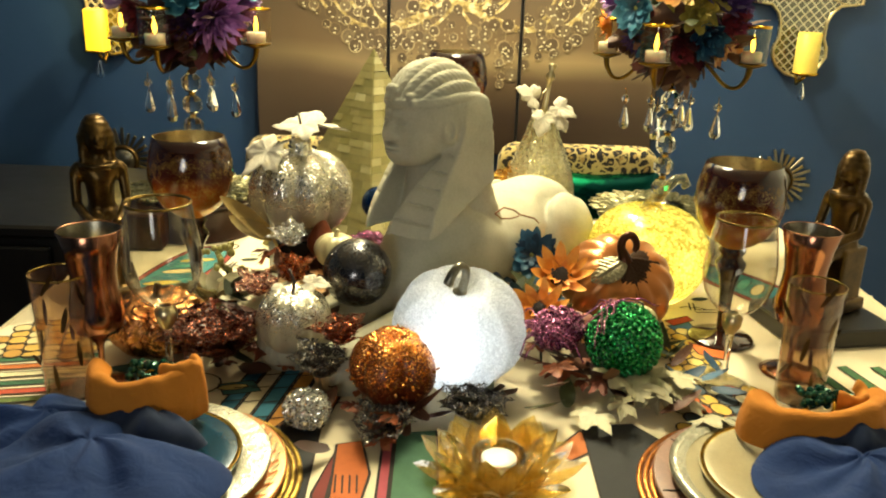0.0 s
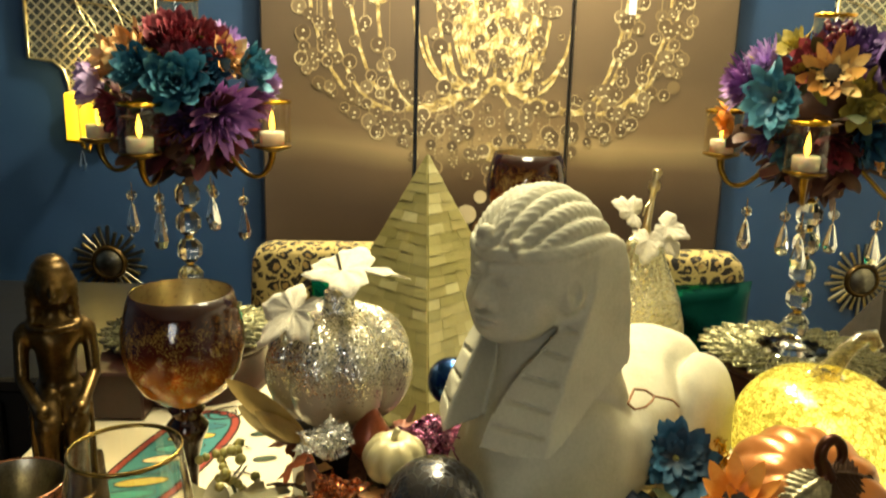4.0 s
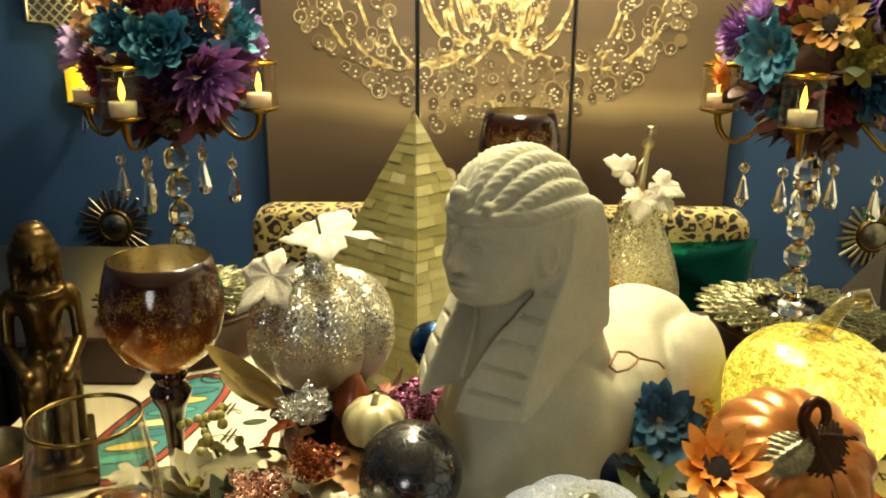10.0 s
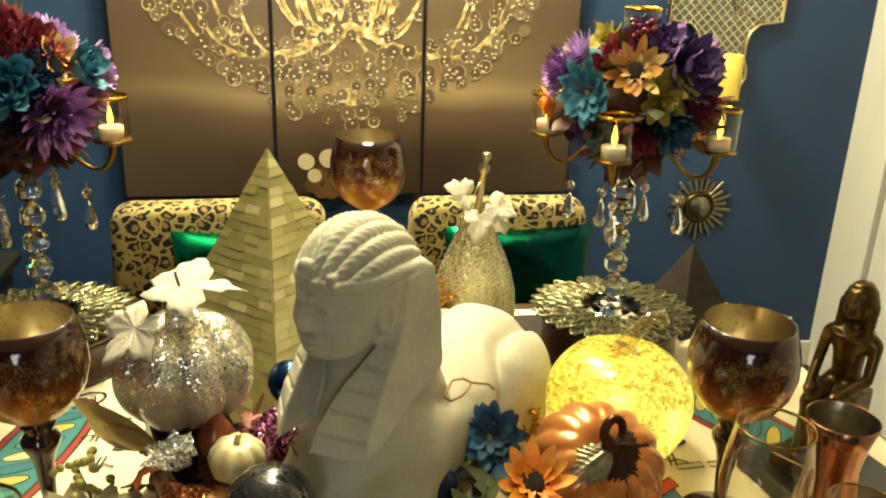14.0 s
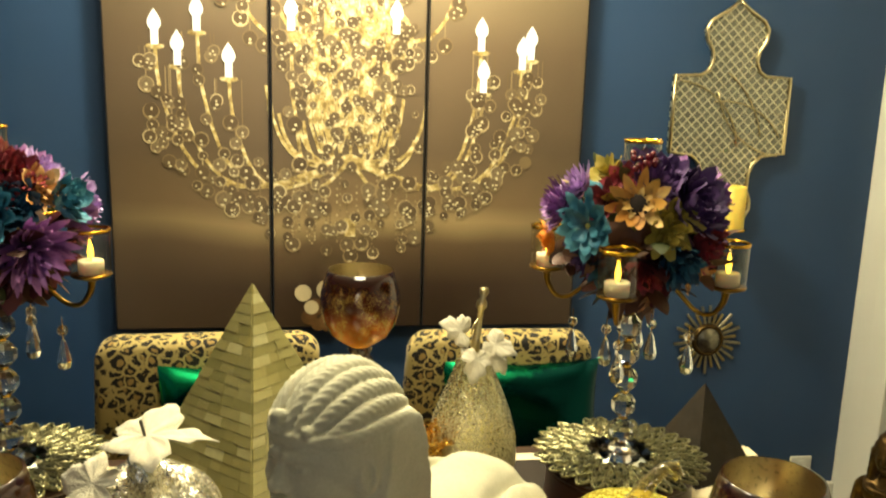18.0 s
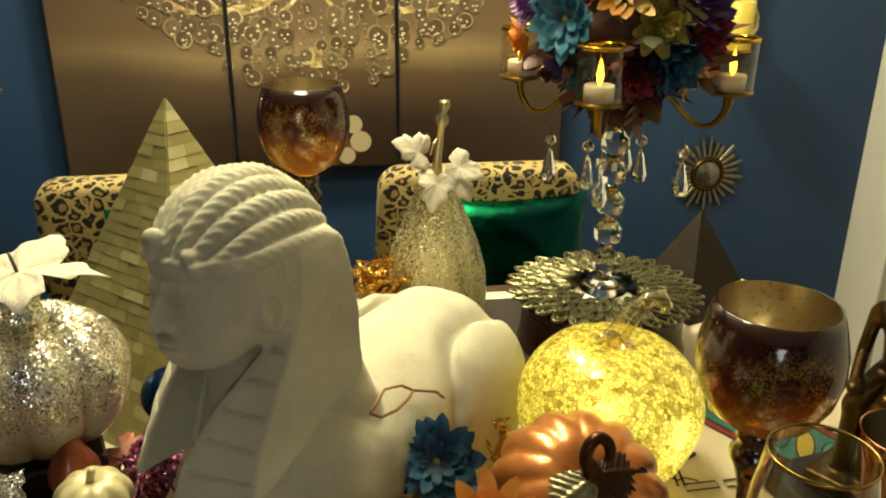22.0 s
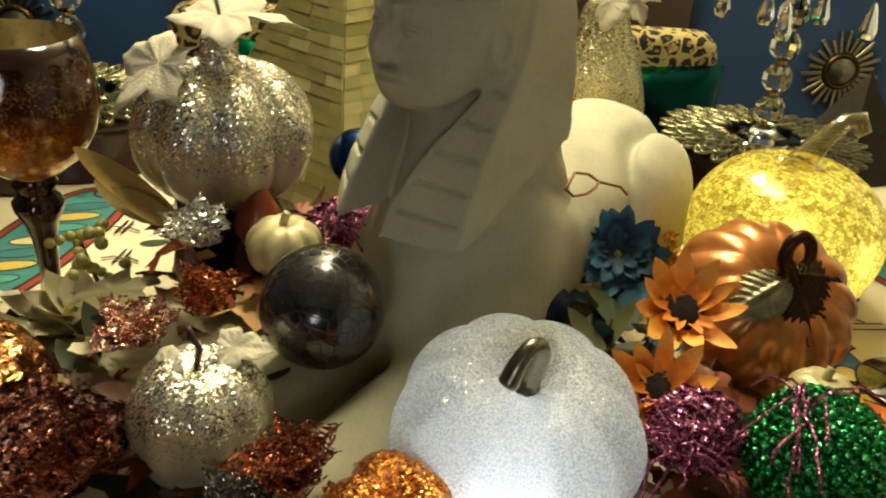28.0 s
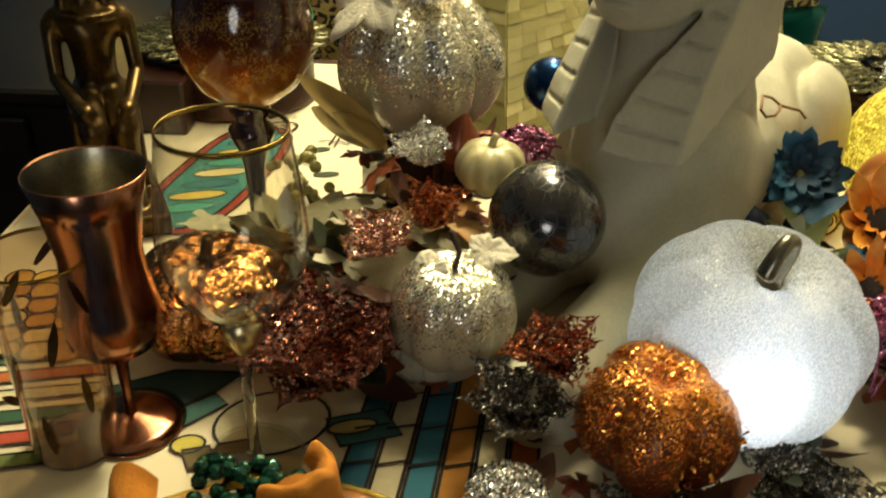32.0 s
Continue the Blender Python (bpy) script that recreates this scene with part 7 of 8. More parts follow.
def cuff(rx, ry, low, high, span, flare, seed, n=56, m=12):
    """A turned-out band of cloth, open at the back: a broad upright face with a rolled upper edge and a few soft folds."""
    vs, fs = [], []
    for j in range(n + 1):
        a = math.radians(-90 + span * (j / n - 0.5))
        w = 0.06 * math.sin(2.3 * a + seed) + 0.024 * math.sin(6.1 * a + 2 * seed) + 0.007 * math.sin(13.0 * a + seed)
        top = high * (1 + 0.06 * math.sin(1.7 * a + seed * 1.3) + 0.022 * math.sin(5.3 * a + seed) + 0.006 * math.sin(11 * a))
        for i in range(m + 1):
            t = i / m
            if t < 0.7:
                q = t / 0.7
                r, z = 1 + flare * (1 - q) ** 1.4 + 0.05 * math.sin(math.pi * q), low + (top - low) * q
            else:
                q = (t - 0.7) / 0.3
                r, z = 1 - 0.42 * q, top + 0.006 * math.sin(math.pi * q) - 0.010 * q
            r = r * (1 + w * (1 - 0.5 * t)) + 0.012 * math.sin(9 * a + 5 * t + seed)
            vs.append((rx * r * math.cos(a), ry * r * math.sin(a), z))
    for j in range(n):
        for i in range(m):
            a = j * (m + 1) + i
            fs.append((a, a + m + 1, a + m + 2, a + 1))
    return vs, fs


# Darker copy of the napkin blue: shade under the orange lining, put into colour.
SHADED_FOLD = plain("dark_blue_fold", "0d1f3c", 0.9, 0, 0.3, 900, 30, 0.4)


def napkin(x, y, z, turn, seed, wide, deep, bx):
    nap = thing("napkin", "royal blue linen napkin with an orange lining, gathered together", "napkin", (x, y, z), turn, "napkins")
    part("blue_cloth", moved(mound(wide, deep, 0.034, 3, seed), pose(bx, -0.128, 0.003)), BLUE_CLOTH, nap)
    part("blue_cloth", moved(mound(wide * 0.75, deep * 0.5, 0.026, 3, seed + 2), pose(bx - 0.085 if bx < 0 else bx + 0.05, -0.045, 0.002)), BLUE_CLOTH, nap)
    part("inner_fold", moved(mound(0.078, 0.040, 0.038, 2, seed + 1), pose(0, -0.046, 0.006)), SHADED_FOLD, nap, "inner fold in blue darkened as if shaded")
    if bx < 0:
        part("orange_lining", moved(cuff(0.056, 0.046, 0.016, 0.076, 180, 0.06, seed), pose(-0.006, 0, 0)), ORANGE_CLOTH, nap, "orange lining turned out")
        part("orange_lining", moved(cuff(0.030, 0.034, 0.016, 0.080, 150, 0.08, seed + 3), pose(0.026, 0.012, 0, 0, 0, 66)), ORANGE_CLOTH, nap)
    else:
        part("orange_lining", cuff(0.082, 0.054, 0.010, 0.060, 200, 0.12, seed), ORANGE_CLOTH, nap, "orange lining turned out")
        part("orange_lining", moved(cuff(0.034, 0.030, 0.030, 0.064, 150, 0.10, seed + 3), pose(0.034, 0.010, 0, 0, 0, 40)), ORANGE_CLOTH, nap)
    ring = thing("napkin_ring", "napkin ring covered in dark green jewels", "napkin ring", (x + 0.010, y + 0.006, z + (0.036 if bx < 0 else 0.022)), turn, "napkin rings")
    part("band", moved(lathe([(0.018, -0.008), (0.020, -0.008), (0.020, 0.008), (0.018, 0.008), (0.018, -0.008)], 28), pose(0, 0, 0.014, 90, 0, 0)), GOLD, ring)
    rnd = random.Random(seed)
    jewel = None
    for j in range(34):
        m = pose(rnd.uniform(-0.028, 0.028), rnd.uniform(-0.014, 0.014), 0.030 + rnd.uniform(-0.005, 0.008), rnd.uniform(0, 90), 0, rnd.uniform(0, 360))
        jewel = part("jewel", facet_ball(0.0050), GREEN_GEM, ring, smooth=False, m=m) if jewel is None else again(jewel, m)


GREEN_GEM = plain("green_jewels", "1d4a38", 0.08, 0.5, 0.7, 300, 200, 0.0)
napkin(-0.182, 1.374, 0.797, -4, 1, 0.140, 0.112, -0.02)
napkin(0.592, 1.392, 0.793, 4, 7, 0.118, 0.100, 0.0)

# ---- lotus candle holder ----
LOTUS = thin_glass("amber_lotus_glass_wall", "fff0c0", 3.4, 0.98, 0.22, "e8c860")
lo = thing("lotus_candle_holder", "amber glass lotus candle holder with a lit tea light", "candle holder", (0.218, 1.315, 0.7635))
rnd = random.Random(4)
def facet_petal(l, w, t=0.006):
    """A thick cut-glass petal along +y: a ridge down its front, bevels to a pointed tip, curling up."""
    rows = ((0.0, 0.40), (0.30, 0.92), (0.55, 1.0), (0.80, 0.66), (1.0, 0.04))
    vs, fs = [], []
    for y, k in rows:
        lift = 0.28 * l * y * y
        vs += [(-w / 2 * k, l * y, lift + 0.10 * w * k), (0, l * y, lift + t * k), (w / 2 * k, l * y, lift + 0.10 * w * k), (0, l * y, lift - t * k)]
    for i in range(len(rows) - 1):
        for j in range(4):
            a, b = 4 * i + j, 4 * i + (j + 1) % 4
            fs.append((a, b, b + 4, a + 4))
    return vs, fs + [(3, 2, 1, 0), tuple(4 * len(rows) - 4 + j for j in range(4))]


for n, r, l, w, up, z in ((11, 0.030, 0.070, 0.044, 8, 0.010), (10, 0.028, 0.062, 0.040, 30, 0.014), (9, 0.028, 0.048, 0.034, 52, 0.016)):
    for j in range(n):
        part("glass_petal", moved(facet_petal(l, w), pose(0, 0, z, 0, 0, 360 * j / n + rnd.uniform(-4, 4)) @ pose(0, r, 0, up + rnd.uniform(-4, 4), 0, 0)), LOTUS, lo, smooth=False)
part("cup", lathe([(0.0005, 0.01), (0.022, 0.01), (0.026, 0.02), (0.028, 0.045), (0.030, 0.046), (0.028, 0.018), (0.0005, 0.005)], 28), GLASS, lo)
part("tea_light", lathe([(0.0005, 0.016), (0.019, 0.016), (0.0195, 0.040), (0.018, 0.041), (0.0005, 0.039)], 24), WAX, lo, "white tea light")

# ---- tinsel, foil and small ornaments ----
def tinsel(count, r, rnd, length=0.03, width=0.0016, squash=0.8):
    vs, fs = [], []
    for _ in range(count):
        a, zc = rnd.uniform(0, 2 * math.pi), rnd.uniform(-0.7, 1)
        q = math.sqrt(1 - zc * zc)
        n = Vector((q * math.cos(a), q * math.sin(a), zc))
        t = n.cross(Vector((rnd.gauss(0, 1), rnd.gauss(0, 1), rnd.gauss(0, 1)))).normalized()
        p = Vector((n.x, n.y, n.z * squash)) * r * rnd.uniform(0.86, 1.02)
        b = n.cross(t) * width * rnd.uniform(0.6, 1.6)
        e = t * length * rnd.uniform(0.4, 1) / 2
        k0 = len(vs)
        vs += [p - e - b, p - e + b, p + n * 0.006 * rnd.random() + b, p + n * 0.006 * rnd.random() - b, p + e + b, p + e - b]
        fs += [(k0, k0 + 1, k0 + 2, k0 + 3), (k0 + 3, k0 + 2, k0 + 4, k0 + 5)]
    return vs, fs


def tinsel_ball(words, place, r, material, count=900, squash=0.85, category="ornament", name="tinsel_ball"):
    rnd = random.Random(int(place[0] * 9000) + 77)
    t = thing(name, words, category, place)
    part("core", ball(r * 0.88, 12, 18, squash), material, t)
    tagged(part("tinsel", tinsel(count, r, rnd, r * 0.6, 0.0016, squash), material, t, smooth=False), kind="stuff")
    return t


ORANGE_TIN = glitter("orange_tinsel", "b8541a", "f09a44", 500, 0.8, rough=0.2, metal=0.9, tilt=0.8).m
SILVER_TIN = glitter("silver_tinsel", "b4b2a6", "f0ede2", 700, 0.8, rough=0.15, metal=0.95, tilt=0.8).m
MAGENTA_TIN = glitter("magenta_tinsel", "5a2038", "a85c84", 500, 0.8, rough=0.2, metal=0.85, tilt=0.8).m
BURG_TIN = glitter("burgundy_glitter_lace", "381408", "844020", 700, 0.6, rough=0.25, metal=0.8, tilt=0.9).m
COPPER_TIN = glitter("copper_glitter", "6a3218", "c87a44", 600, 0.8, rough=0.2, metal=0.9, tilt=0.9).m
RUSSET_TIN = glitter("russet_glitter_lace", "4e200e", "a45628", 650, 0.7, rough=0.25, metal=0.8, tilt=0.9).m
GREY_TIN = glitter("grey_glitter_lace", "2a2620", "8c8478", 700, 0.6, rough=0.25, metal=0.85, tilt=0.9).m
GOLD_MESH = glitter("gold_mesh", "8a6018", "d8a238", 600, 0.8, rough=0.25, metal=0.85, tilt=0.8).m
ROSE_TIN = glitter("rose_copper_glitter", "7a4a40", "d8a088", 600, 0.8, rough=0.2, metal=0.9, tilt=0.9).m
ORANGE_BODY = glitter("orange_glitter_pumpkin", "5e2208", "e8862c", 760, 0.5, (0.015, 0.100), rough=0.22, metal=0.75, tilt=0.8, under_rough=0.35).m
t = pumpkin("lobed orange pumpkin thick with glitter and tinsel", (0.094, 1.488, 0.776), 0.060, 0.098, ORANGE_BODY, 5, 0.34, kind_name="glitter_pumpkin", dent=0.014)
rnd = random.Random(61)
tagged(part("tinsel", moved(tinsel(240, 0.058, rnd, 0.010, 0.0012, 0.84), pose(0, 0, 0.049)), ORANGE_TIN, t, smooth=False), kind="stuff")
tinsel_ball("small silver tinsel ball", (-0.012, 1.442, 0.785), 0.026, SILVER_TIN, 2200, 0.85)
tinsel_ball("magenta tinsel ball beside the white pumpkin", (0.315, 1.585, 0.842), 0.034, MAGENTA_TIN, 900)
tinsel_ball("magenta tinsel ball behind the small pumpkin", (0.030, 1.860, 0.850), 0.042, MAGENTA_TIN, 1000)

def wisps(words, place, material, n, length, seed, spread=0.03):
    rnd = random.Random(seed)
    w = thing("tinsel_spray", words, "tinsel", place)
    for j in range(n):
        a = rnd.uniform(0, 2 * math.pi)
        p = Vector((rnd.uniform(-0.01, 0.01), rnd.uniform(-0.01, 0.01), 0))
        pts = [p.copy()]
        d = Vector((math.cos(a) * spread, math.sin(a) * spread, rnd.uniform(-0.3, 0.6) * spread))
        for q in range(7):
            p = p + d * length / 0.2 + Vector((rnd.uniform(-1, 1), rnd.uniform(-1, 1), rnd.uniform(-1, 0.8))) * 0.004
            d.z -= 0.004
            pts.append(p.copy())
        part("strand", tube(pts, 0.0013, 4), material, w)


wisps("magenta tinsel strands hanging by the white pumpkin", (0.285, 1.545, 0.86), MAGENTA_TIN, 22, 0.06, 2, 0.022)
wisps("magenta tinsel strands over the green ball", (0.375, 1.56, 0.890), MAGENTA_TIN, 12, 0.07, 3, 0.026)
wisps("burgundy wire strands beside the mini pumpkin", (0.02, 1.80, 0.895), MAGENTA_TIN, 14, 0.06, 5, 0.022)

k = Mat("crumpled_gold_foil")
k.set(Base_Color=k.mix(k.noise(14, 4), lin("a8622a"), lin("d8a468")), Metallic=1.0, Roughness=0.2)
k.bump(k.math("ADD", k.math("MULTIPLY", k.noise(75, 3, 0.5, 1.2), 1.0), k.math("MULTIPLY", k.voronoi(38).outputs["Distance"], 0.8)), 0.8, 0.007)
FOIL = k.m
p = pumpkin("pumpkin wrapped in crumpled gold foil", (-0.262, 1.648, 0.7605), 0.074, 0.096, FOIL, 8, 0.12, segs=64)
part("stem", moved(stem(0.02, 0.004, 0.006, 0.005), pose(0, 0, 0.086)), BRONZE, p)

def lace_flower(words, place, size, material, seed, n=7, tilt=(18, 55), name="glitter_poinsettia"):
    """A poinsettia of stiff glittered mesh leaves with holes."""
    rnd = random.Random(seed)
    f = thing(name, words, "artificial flower", place, rnd.uniform(0, 90))
    for j in range(n):
        s = size * rnd.uniform(0.8, 1.1)
        vs, fs = [], []
        N, M = 26, 16
        for i in range(N + 1):
            tt = i / N
            lobe = 0.72 + 0.42 * abs(math.sin(tt * 8.2 + 0.5)) ** 1.5
            w = s * 0.46 * math.sin(math.pi * min(1, tt * 0.9 + 0.08)) ** 0.7 * lobe
            for q in range(M + 1):
                u = 2 * q / M - 1
                vs.append((u * w, s * (tt - 0.16 * abs(u) * tt), s * (0.12 * math.sin(2.6 * tt) + 0.10 * abs(u) ** 1.5 - 0.03 * math.cos(9 * u)) + rnd.uniform(-0.0007, 0.0007)))
        for i in range(N):
            for q in range(M):
                if (i * 2 + q * 3 + (i // 3)) % 5 > 1 and rnd.random() < 0.86 or q in (M // 2, M // 2 - 1) or (i + abs(q - M // 2)) % 6 == 0:
                    a = i * (M + 1) + q
                    fs.append((a, a + 1, a + M + 2, a + M + 1))
        part("lace_leaf", moved((vs, fs), pose(0, 0, 0, 0, 0, 360 * j / n + rnd.uniform(-12, 12)) @ pose(0, 0, 0, rnd.uniform(*tilt), 0, 0)), material, f, smooth=False)
    part("heart", moved(ball(size * 0.10, 6, 10), pose(0, 0, 0.006)), material, f)


lace_flower("burgundy glittered lace poinsettia", (-0.146, 1.548, 0.800), 0.096, BURG_TIN, 1, 12)
lace_flower("burgundy glittered lace leaf spray", (-0.190, 1.60, 0.785), 0.062, BURG_TIN, 2, 9)
lace_flower("burgundy glittered lace leaves by the tinsel pumpkin", (0.022, 1.520, 0.838), 0.052, RUSSET_TIN, 3, 9)
lace_flower("silver grey glittered lace leaves", (0.000, 1.500, 0.800), 0.060, GREY_TIN, 4, 9)
lace_flower("copper glittered lace leaves by the black ball", (-0.070, 1.690, 0.860), 0.050, COPPER_TIN, 5, 7, (40, 80))
lace_flower("silver glittered star flower", (-0.078, 1.725, 0.905), 0.045, SILVER_TIN, 6, 7, (10, 70))
lace_flower("rose copper glittered leaves", (-0.115, 1.655, 0.850), 0.052, ROSE_TIN, 7, 8, (20, 60))
lace_flower("dark grey glittered fern leaves by the lotus", (0.195, 1.452, 0.772), 0.062, GREY_TIN, 14, 10, (8, 35))
lace_flower("dark grey glittered lace leaves in front of the orange pumpkin", (0.085, 1.415, 0.770), 0.055, GREY_TIN, 15, 9, (8, 40))
lace_flower("gold mesh leaves behind the sphinx", (0.268, 2.18, 0.865), 0.075, GOLD_MESH, 8, 12, (30, 85))
lace_flower("gold mesh leaves by the sphinx's flank", (0.372, 1.90, 0.80), 0.060, GOLD_MESH, 9, 6, (50, 85))

RUST_WIRE = plain("rust_brown_wire", "8a5c36", 0.5, 0.4, 0.3)
wr = thing("wire_sprig", "thin brown wire sprig against the statue's flank", "wire", (0.254, 1.810, 0.893))
part("wire", tube([(-0.022, -0.038, 0.060), (-0.006, 0.004, 0.059), (0.012, 0.024, 0.050), (0.024, 0.028, 0.041), (0.048, 0.034, 0.034), (0.056, 0.034, 0.026)], 0.0014, 6), RUST_WIRE, wr)
part("wire", tube([(-0.022, -0.038, 0.060), (-0.012, -0.030, 0.050), (0.004, -0.012, 0.045), (0.018, 0.012, 0.042), (0.024, 0.028, 0.041)], 0.0014, 6), RUST_WIRE, wr)

# ---- silk flowers and leaves along the table ----
b = thing("blue_flower", "deep blue silk anemone on a stalk", "artificial flower", (0.297, 1.797, 0.7605))
look_at = facing((-0.22, -0.85, 0.50))
add_bloom(b, "bloom", Matrix.Translation((0, 0, 0.117)) @ look_at, "anemone", 0.042, DEEP_BLUE, PALE_SEED, 31)
add_bloom(b, "bloom", Matrix.Translation((0.004, 0.004, 0.112)) @ look_at @ pose(0, 0, 0, 0, 0, 25), "anemone", 0.046, DEEP_BLUE, None, 32)
part("stalk", tube([(0, 0, 0.0), (0.004, 0.006, 0.06), (0, 0.004, 0.115)], 0.002, 6), OLIVE, b)
for q, (px, py, pz, d, size) in enumerate(((0.328, 1.690, 0.880, (-0.05, -0.65, 0.75), 0.051), (0.292, 1.612, 0.856, (-0.25, -0.60, 0.7), 0.046))):
    s = thing("sunflower", "orange silk sunflower with a dark heart", "artificial flower", (px, py, pz), 0, "orange sunflowers")
    add_bloom(s, "bloom", facing(d), "sun", size, ORANGE, SEED, 41 + q)
    part("stalk", tube([(0, 0, 0), (0.006, 0.02, -0.05), (0.01, 0.03, 0.764 - pz)], 0.002, 6), OLIVE, s)

SHEAF = leafy("dried_husk", ["a5853a", "c4a558", "d4bc78", "94742c"])
hs = thing("corn_husk", "dried golden husk leaf beside the silver pumpkin", "husk", (-0.120, 1.795, 0.895))
for q, (along, up, l, w) in enumerate((((-0.58, -0.22, 0.62), (-0.1, -0.75, 0.6), 0.105, 0.026), ((-0.72, -0.10, 0.42), (-0.2, -0.8, 0.5), 0.078, 0.028), ((-0.50, -0.30, 0.50), (0.0, -0.8, 0.5), 0.060, 0.020))):
    part("husk_leaf", moved(petal(l, w, 0.0, -0.30, 0.6, 10, 0.5, 0.012), laid((0, -0.003 * q, 0), along, up)), SHEAF, hs)
part("stalk", tube([(0, 0, 0), (0.02, 0.01, -0.06), (0.03, 0.02, -0.132)], 0.003, 6), SHEAF, hs)
pr = thing("mini_pear", "small russet gourd under the silver pumpkin", "gourd", (-0.045, 1.815, 0.862))
part("body", lathe([(0.0005, 0), (0.016, 0.002), (0.024, 0.016), (0.023, 0.030), (0.014, 0.046), (0.008, 0.058), (0.0005, 0.062)], 24), plain("russet_lacquer", "8f4a2c", 0.3, 0.3, 0.35, 200, 30), pr)
part("stem", tube([(0, 0, 0.058), (0.004, 0, 0.074)], 0.003, 6), DARK_WOOD, pr)
solid("blue_bauble", ball(0.028, 14, 24), plain("blue_metallic", "1d3f70", 0.15, 0.9, 0.4, 200, 40, 0.1), "shiny blue bauble behind the statue's shoulder", "bauble", m=pose(0.045, 1.842, 0.945))

solid("navy_bauble", ball(0.024, 14, 24), plain("navy_satin", "0c1c34", 0.4, 0.5, 0.3, 200, 40, 0.1), "dark navy bauble between the statue's arm and the white pumpkin", "bauble", m=pose(0.226, 1.742, 0.846))
fg = thing("filigree_leaf", "gold filigree leaf edged with tiny beads", "ornament", m=laid((0.339, 1.795, 0.814), (0.12, 0.1, 0.9), (-0.1, -0.8, 0.5)))
oval = [(0.0105 * math.sin(2 * math.pi * j / 22), 0.014 - 0.017 * math.cos(2 * math.pi * j / 22), 0.0) for j in range(23)]
part("wire", tube(oval, 0.0011, 6), GOLD, fg)
part("wire", tube([(0.008 * (1 - j / 20) * math.cos(0.75 * j), 0.012 + 0.010 * (1 - j / 20) * math.sin(0.75 * j), 0.0) for j in range(20)], 0.0009, 6), GOLD, fg)
part("stalk", tube([(0, -0.003, 0), (0.003, -0.026, 0.002), (0.002, -0.050, -0.004)], 0.0011, 6), GOLD, fg)
bead = None
for bx, by, bz in oval[:-1]:
    m = Matrix.Translation((bx, by, 0.0012))
    bead = part("bead", ball(0.0016, 5, 8), GOLD, fg, m=m) if bead is None else again(bead, m)

bs = thing("berry_spray", "spray of cream berries on leafy stalks", "berries", (-0.185, 1.775, 0.790))
rnd = random.Random(21)
part("stalk", tube([(0.02, -0.02, -0.02), (0, 0, 0.03), (-0.025, 0.02, 0.085)], 0.002, 6), OLIVE, bs)
for j in range(26):
    t = rnd.random()
    c = Vector((0.005 - 0.03 * t, 0.02 * t, 0.02 + 0.07 * t)) + Vector((rnd.gauss(0, 0.012), rnd.gauss(0, 0.012), rnd.gauss(0, 0.006)))
    part("berry", moved(ball(rnd.uniform(0.0045, 0.0065), 7, 10), Matrix.Translation(c)), BERRY_CREAM, bs)

po = thing("poinsettia", "cream silk poinsettia with veined pointed leaves", "artificial flower", (-0.212, 1.772, 0.790))
rnd = random.Random(88)
for j in range(14):
    vein = petal(0.068 * (0.8 if j > 7 else 1.0), 0.032, 0.02, 0.25, 1.0, 10, 0.45, 0.02)
    part("leaf", moved(vein, pose(0, 0, 0.004 * (j // 8), 0, 0, 45 * j + 22 * (j // 8) + rnd.uniform(-9, 9)) @ pose(0, 0.004, 0, rnd.uniform(0, 26) + 16 * (j // 8), rnd.uniform(-14, 14), 0)), CREAM_LEAF, po)
for j in range(7):
    part("berry", moved(ball(rnd.uniform(0.0055, 0.0075), 8, 12), Matrix.Translation((rnd.uniform(-0.014, 0.014), rnd.uniform(-0.012, 0.012), 0.012 + rnd.uniform(0, 0.006)))), BERRY_CREAM, po, "cream berry")
part("stalk", tube([(0, 0, 0), (0.004, 0.006, -0.029)], 0.002, 6), OLIVE, po)
gl = thing("maple_leaf", "single golden yellow silk maple leaf", "artificial leaf", (-0.120, 1.800, 0.825))
part("blade", moved(lobed_leaf(0.060, 5, 0.42, 0.14, 71), pose(0, 0, 0, 28, 10, 150)), SUNNY, gl)
part("stalk", tube([(0, 0, 0), (0.01, 0.012, -0.03), (0.02, 0.02, -0.062)], 0.0016, 6), SHEAF, gl)

solid("wooden_block", slab(-0.09, 0.09, -0.075, 0.075, 0, 0.030, 0.003), BLACK_WOOD, "dark wooden block under the bronze figurine", "block", m=pose(0.785, 1.805, 0.7605, 0, 0, 10), smooth=False)

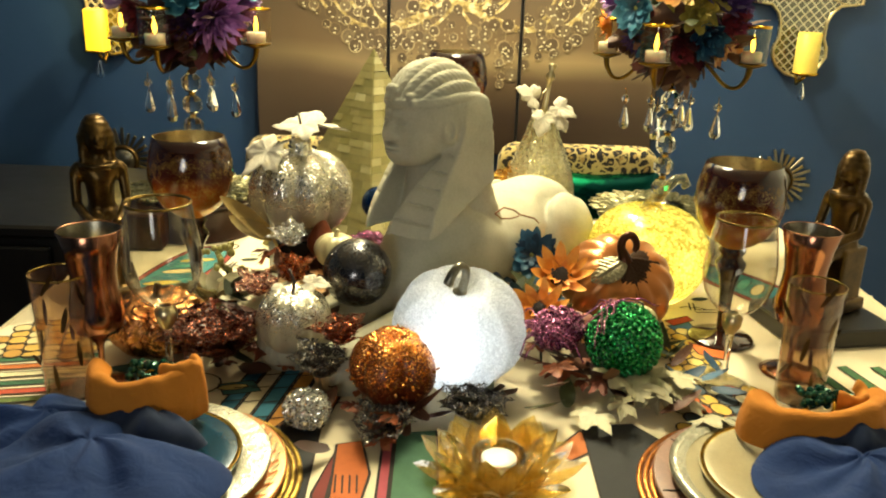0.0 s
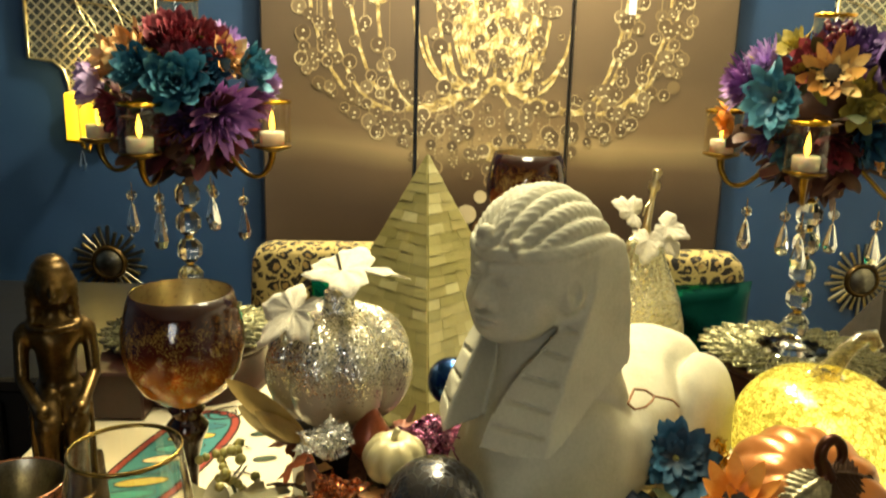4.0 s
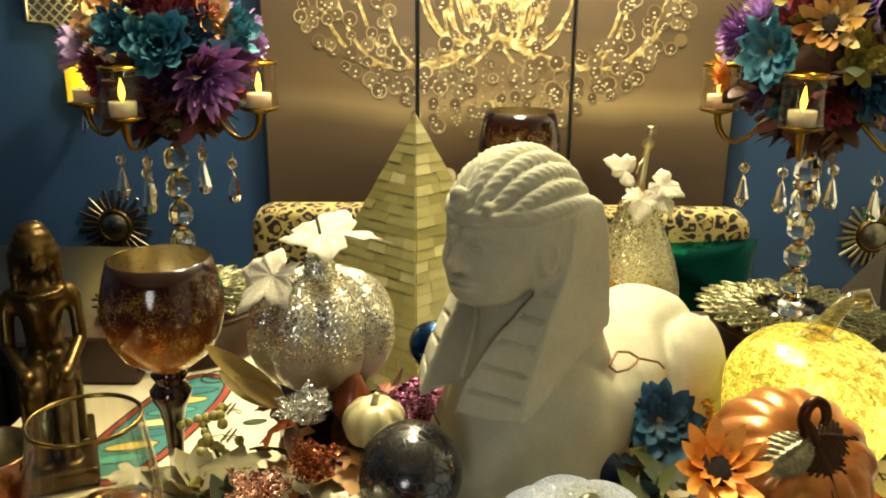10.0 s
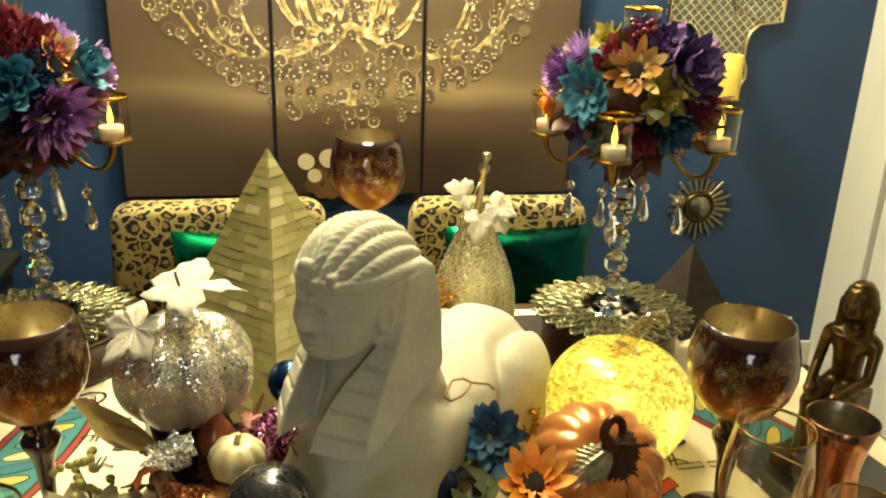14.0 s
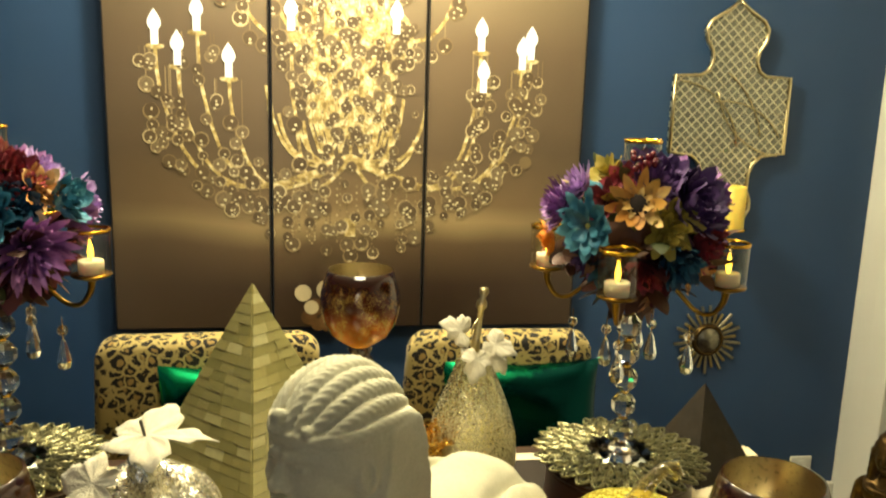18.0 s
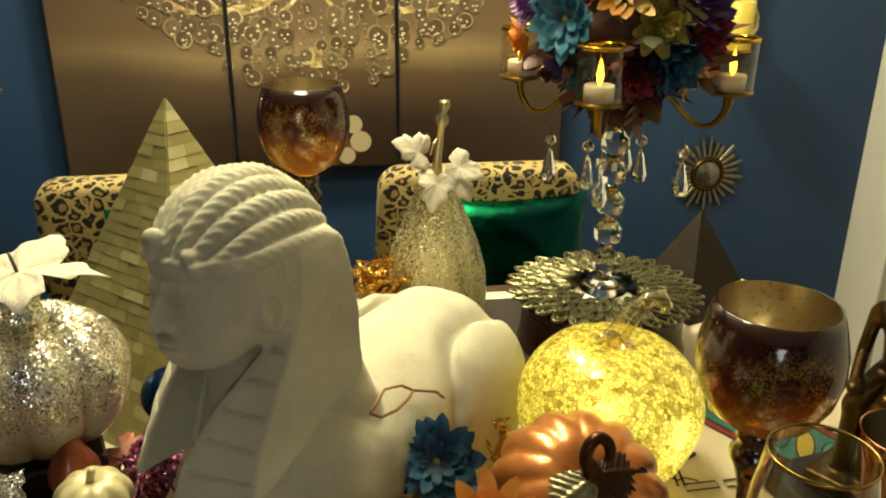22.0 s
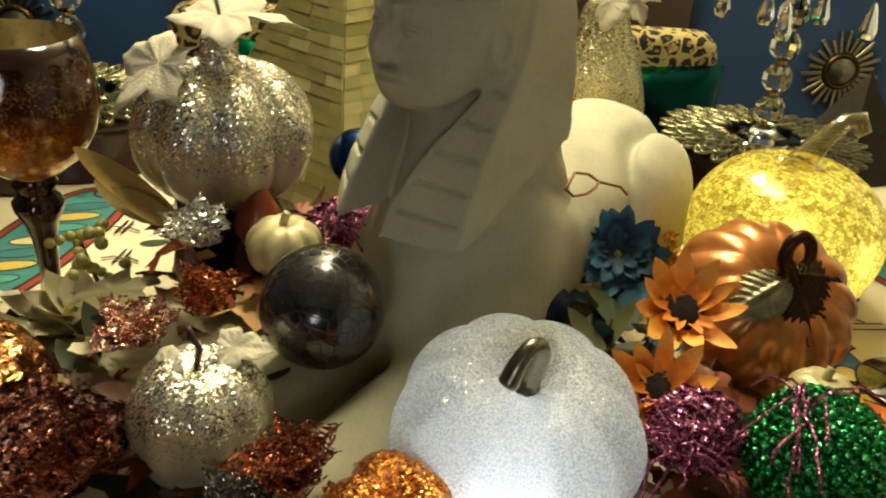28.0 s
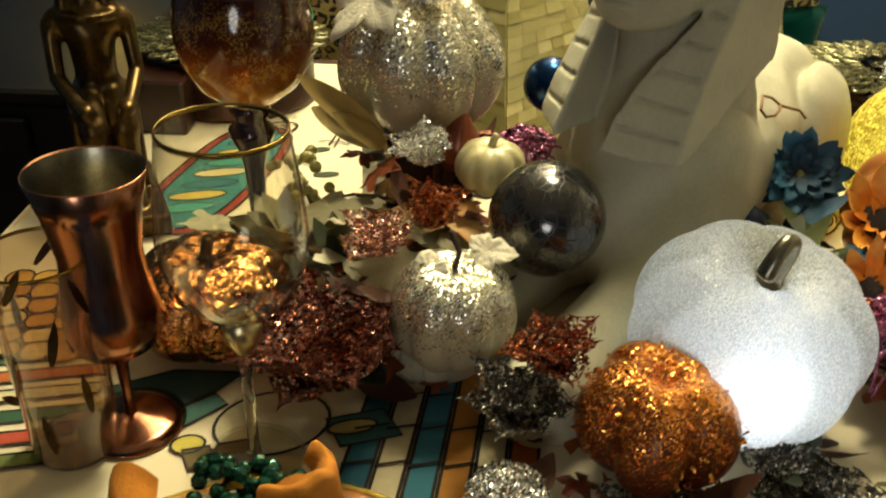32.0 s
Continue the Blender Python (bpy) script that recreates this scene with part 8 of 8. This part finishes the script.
gar = thing("autumn_garland", "mixed garland of cream, olive, rust and brown silk leaves", "garland", (0, 0, 0.7625))
maple = [lobed_leaf(s, 5, 0.42, 0.16, 50 + n) for n, s in enumerate((0.075, 0.062, 0.052))]
long_leaf = petal(0.07, 0.028, 0.08, 0.35, 0.7, 7, 0.35, 0.01)
rnd = random.Random(17)
spots = (  # x, y, spread, count, kinds, z range
    (-0.215, 1.745, 0.045, 6, ("cream",), (0.006, 0.03)), (-0.150, 1.70, 0.05, 10, ("cream", "olive"), (0.02, 0.07)), (0.45, 1.515, 0.05, 12, ("cream",), (0.006, 0.03)),
    (0.40, 1.505, 0.04, 8, ("cream", "brown"), (0.006, 0.03)), (0.27, 1.68, 0.05, 20, ("olive",), (0.02, 0.09)), (0.30, 1.74, 0.05, 14, ("olive", "deep"), (0.02, 0.08)),
    (0.0, 1.60, 0.10, 26, ("brown", "rust", "olive"), (0.004, 0.03)), (-0.08, 1.75, 0.06, 20, ("rust", "gold", "brown"), (0.03, 0.10)), (-0.05, 1.83, 0.06, 16, ("brown", "rust"), (0.04, 0.11)),
    (0.10, 1.44, 0.06, 12, ("brown", "rust"), (0.004, 0.02)), (0.23, 1.50, 0.05, 10, ("brown", "olive"), (0.004, 0.02)), (0.33, 1.56, 0.06, 18, ("brown", "rust"), (0.004, 0.05)),
    (0.47, 1.66, 0.05, 12, ("brown", "olive"), (0.004, 0.03)), (-0.13, 1.60, 0.05, 5, ("brown", "rust"), (0.004, 0.02)), (0.20, 1.66, 0.05, 12, ("deep", "olive"), (0.004, 0.05)), (-0.06, 1.66, 0.05, 12, ("cream", "brown"), (0.02, 0.07)), (0.37, 1.66, 0.04, 10, ("rust", "brown"), (0.02, 0.06)), (0.51, 1.57, 0.035, 6, ("deep",), (0.004, 0.012)))
TONES = {"cream": CREAM_LEAF, "olive": OLIVE, "rust": RUST, "brown": BROWN_LEAF, "gold": PEACH, "deep": DEEP_BLUE}
first = {}
for x, y, spread, count, kinds, zs in spots:
    for j in range(count):
        kind = kinds[j % len(kinds)]
        shape_no = rnd.randrange(3) if kind in ("cream", "rust", "gold") else 3
        m = pose(x + rnd.gauss(0, spread * 0.6), y + rnd.gauss(0, spread * 0.6), rnd.uniform(*zs), rnd.uniform(-12, 20 if y < 1.62 else 38), rnd.uniform(-22, 22), rnd.uniform(0, 360)) @ Matrix.Diagonal((*[rnd.uniform(0.6, 1.0) * (1.35 if kind == "cream" else 1.0)] * 3, 1))
        key = (kind, shape_no)
        if key in first:
            again(first[key], m)
        else:
            first[key] = part(kind + "_leaf", maple[shape_no] if shape_no < 3 else long_leaf, TONES[kind], gar, m=m)
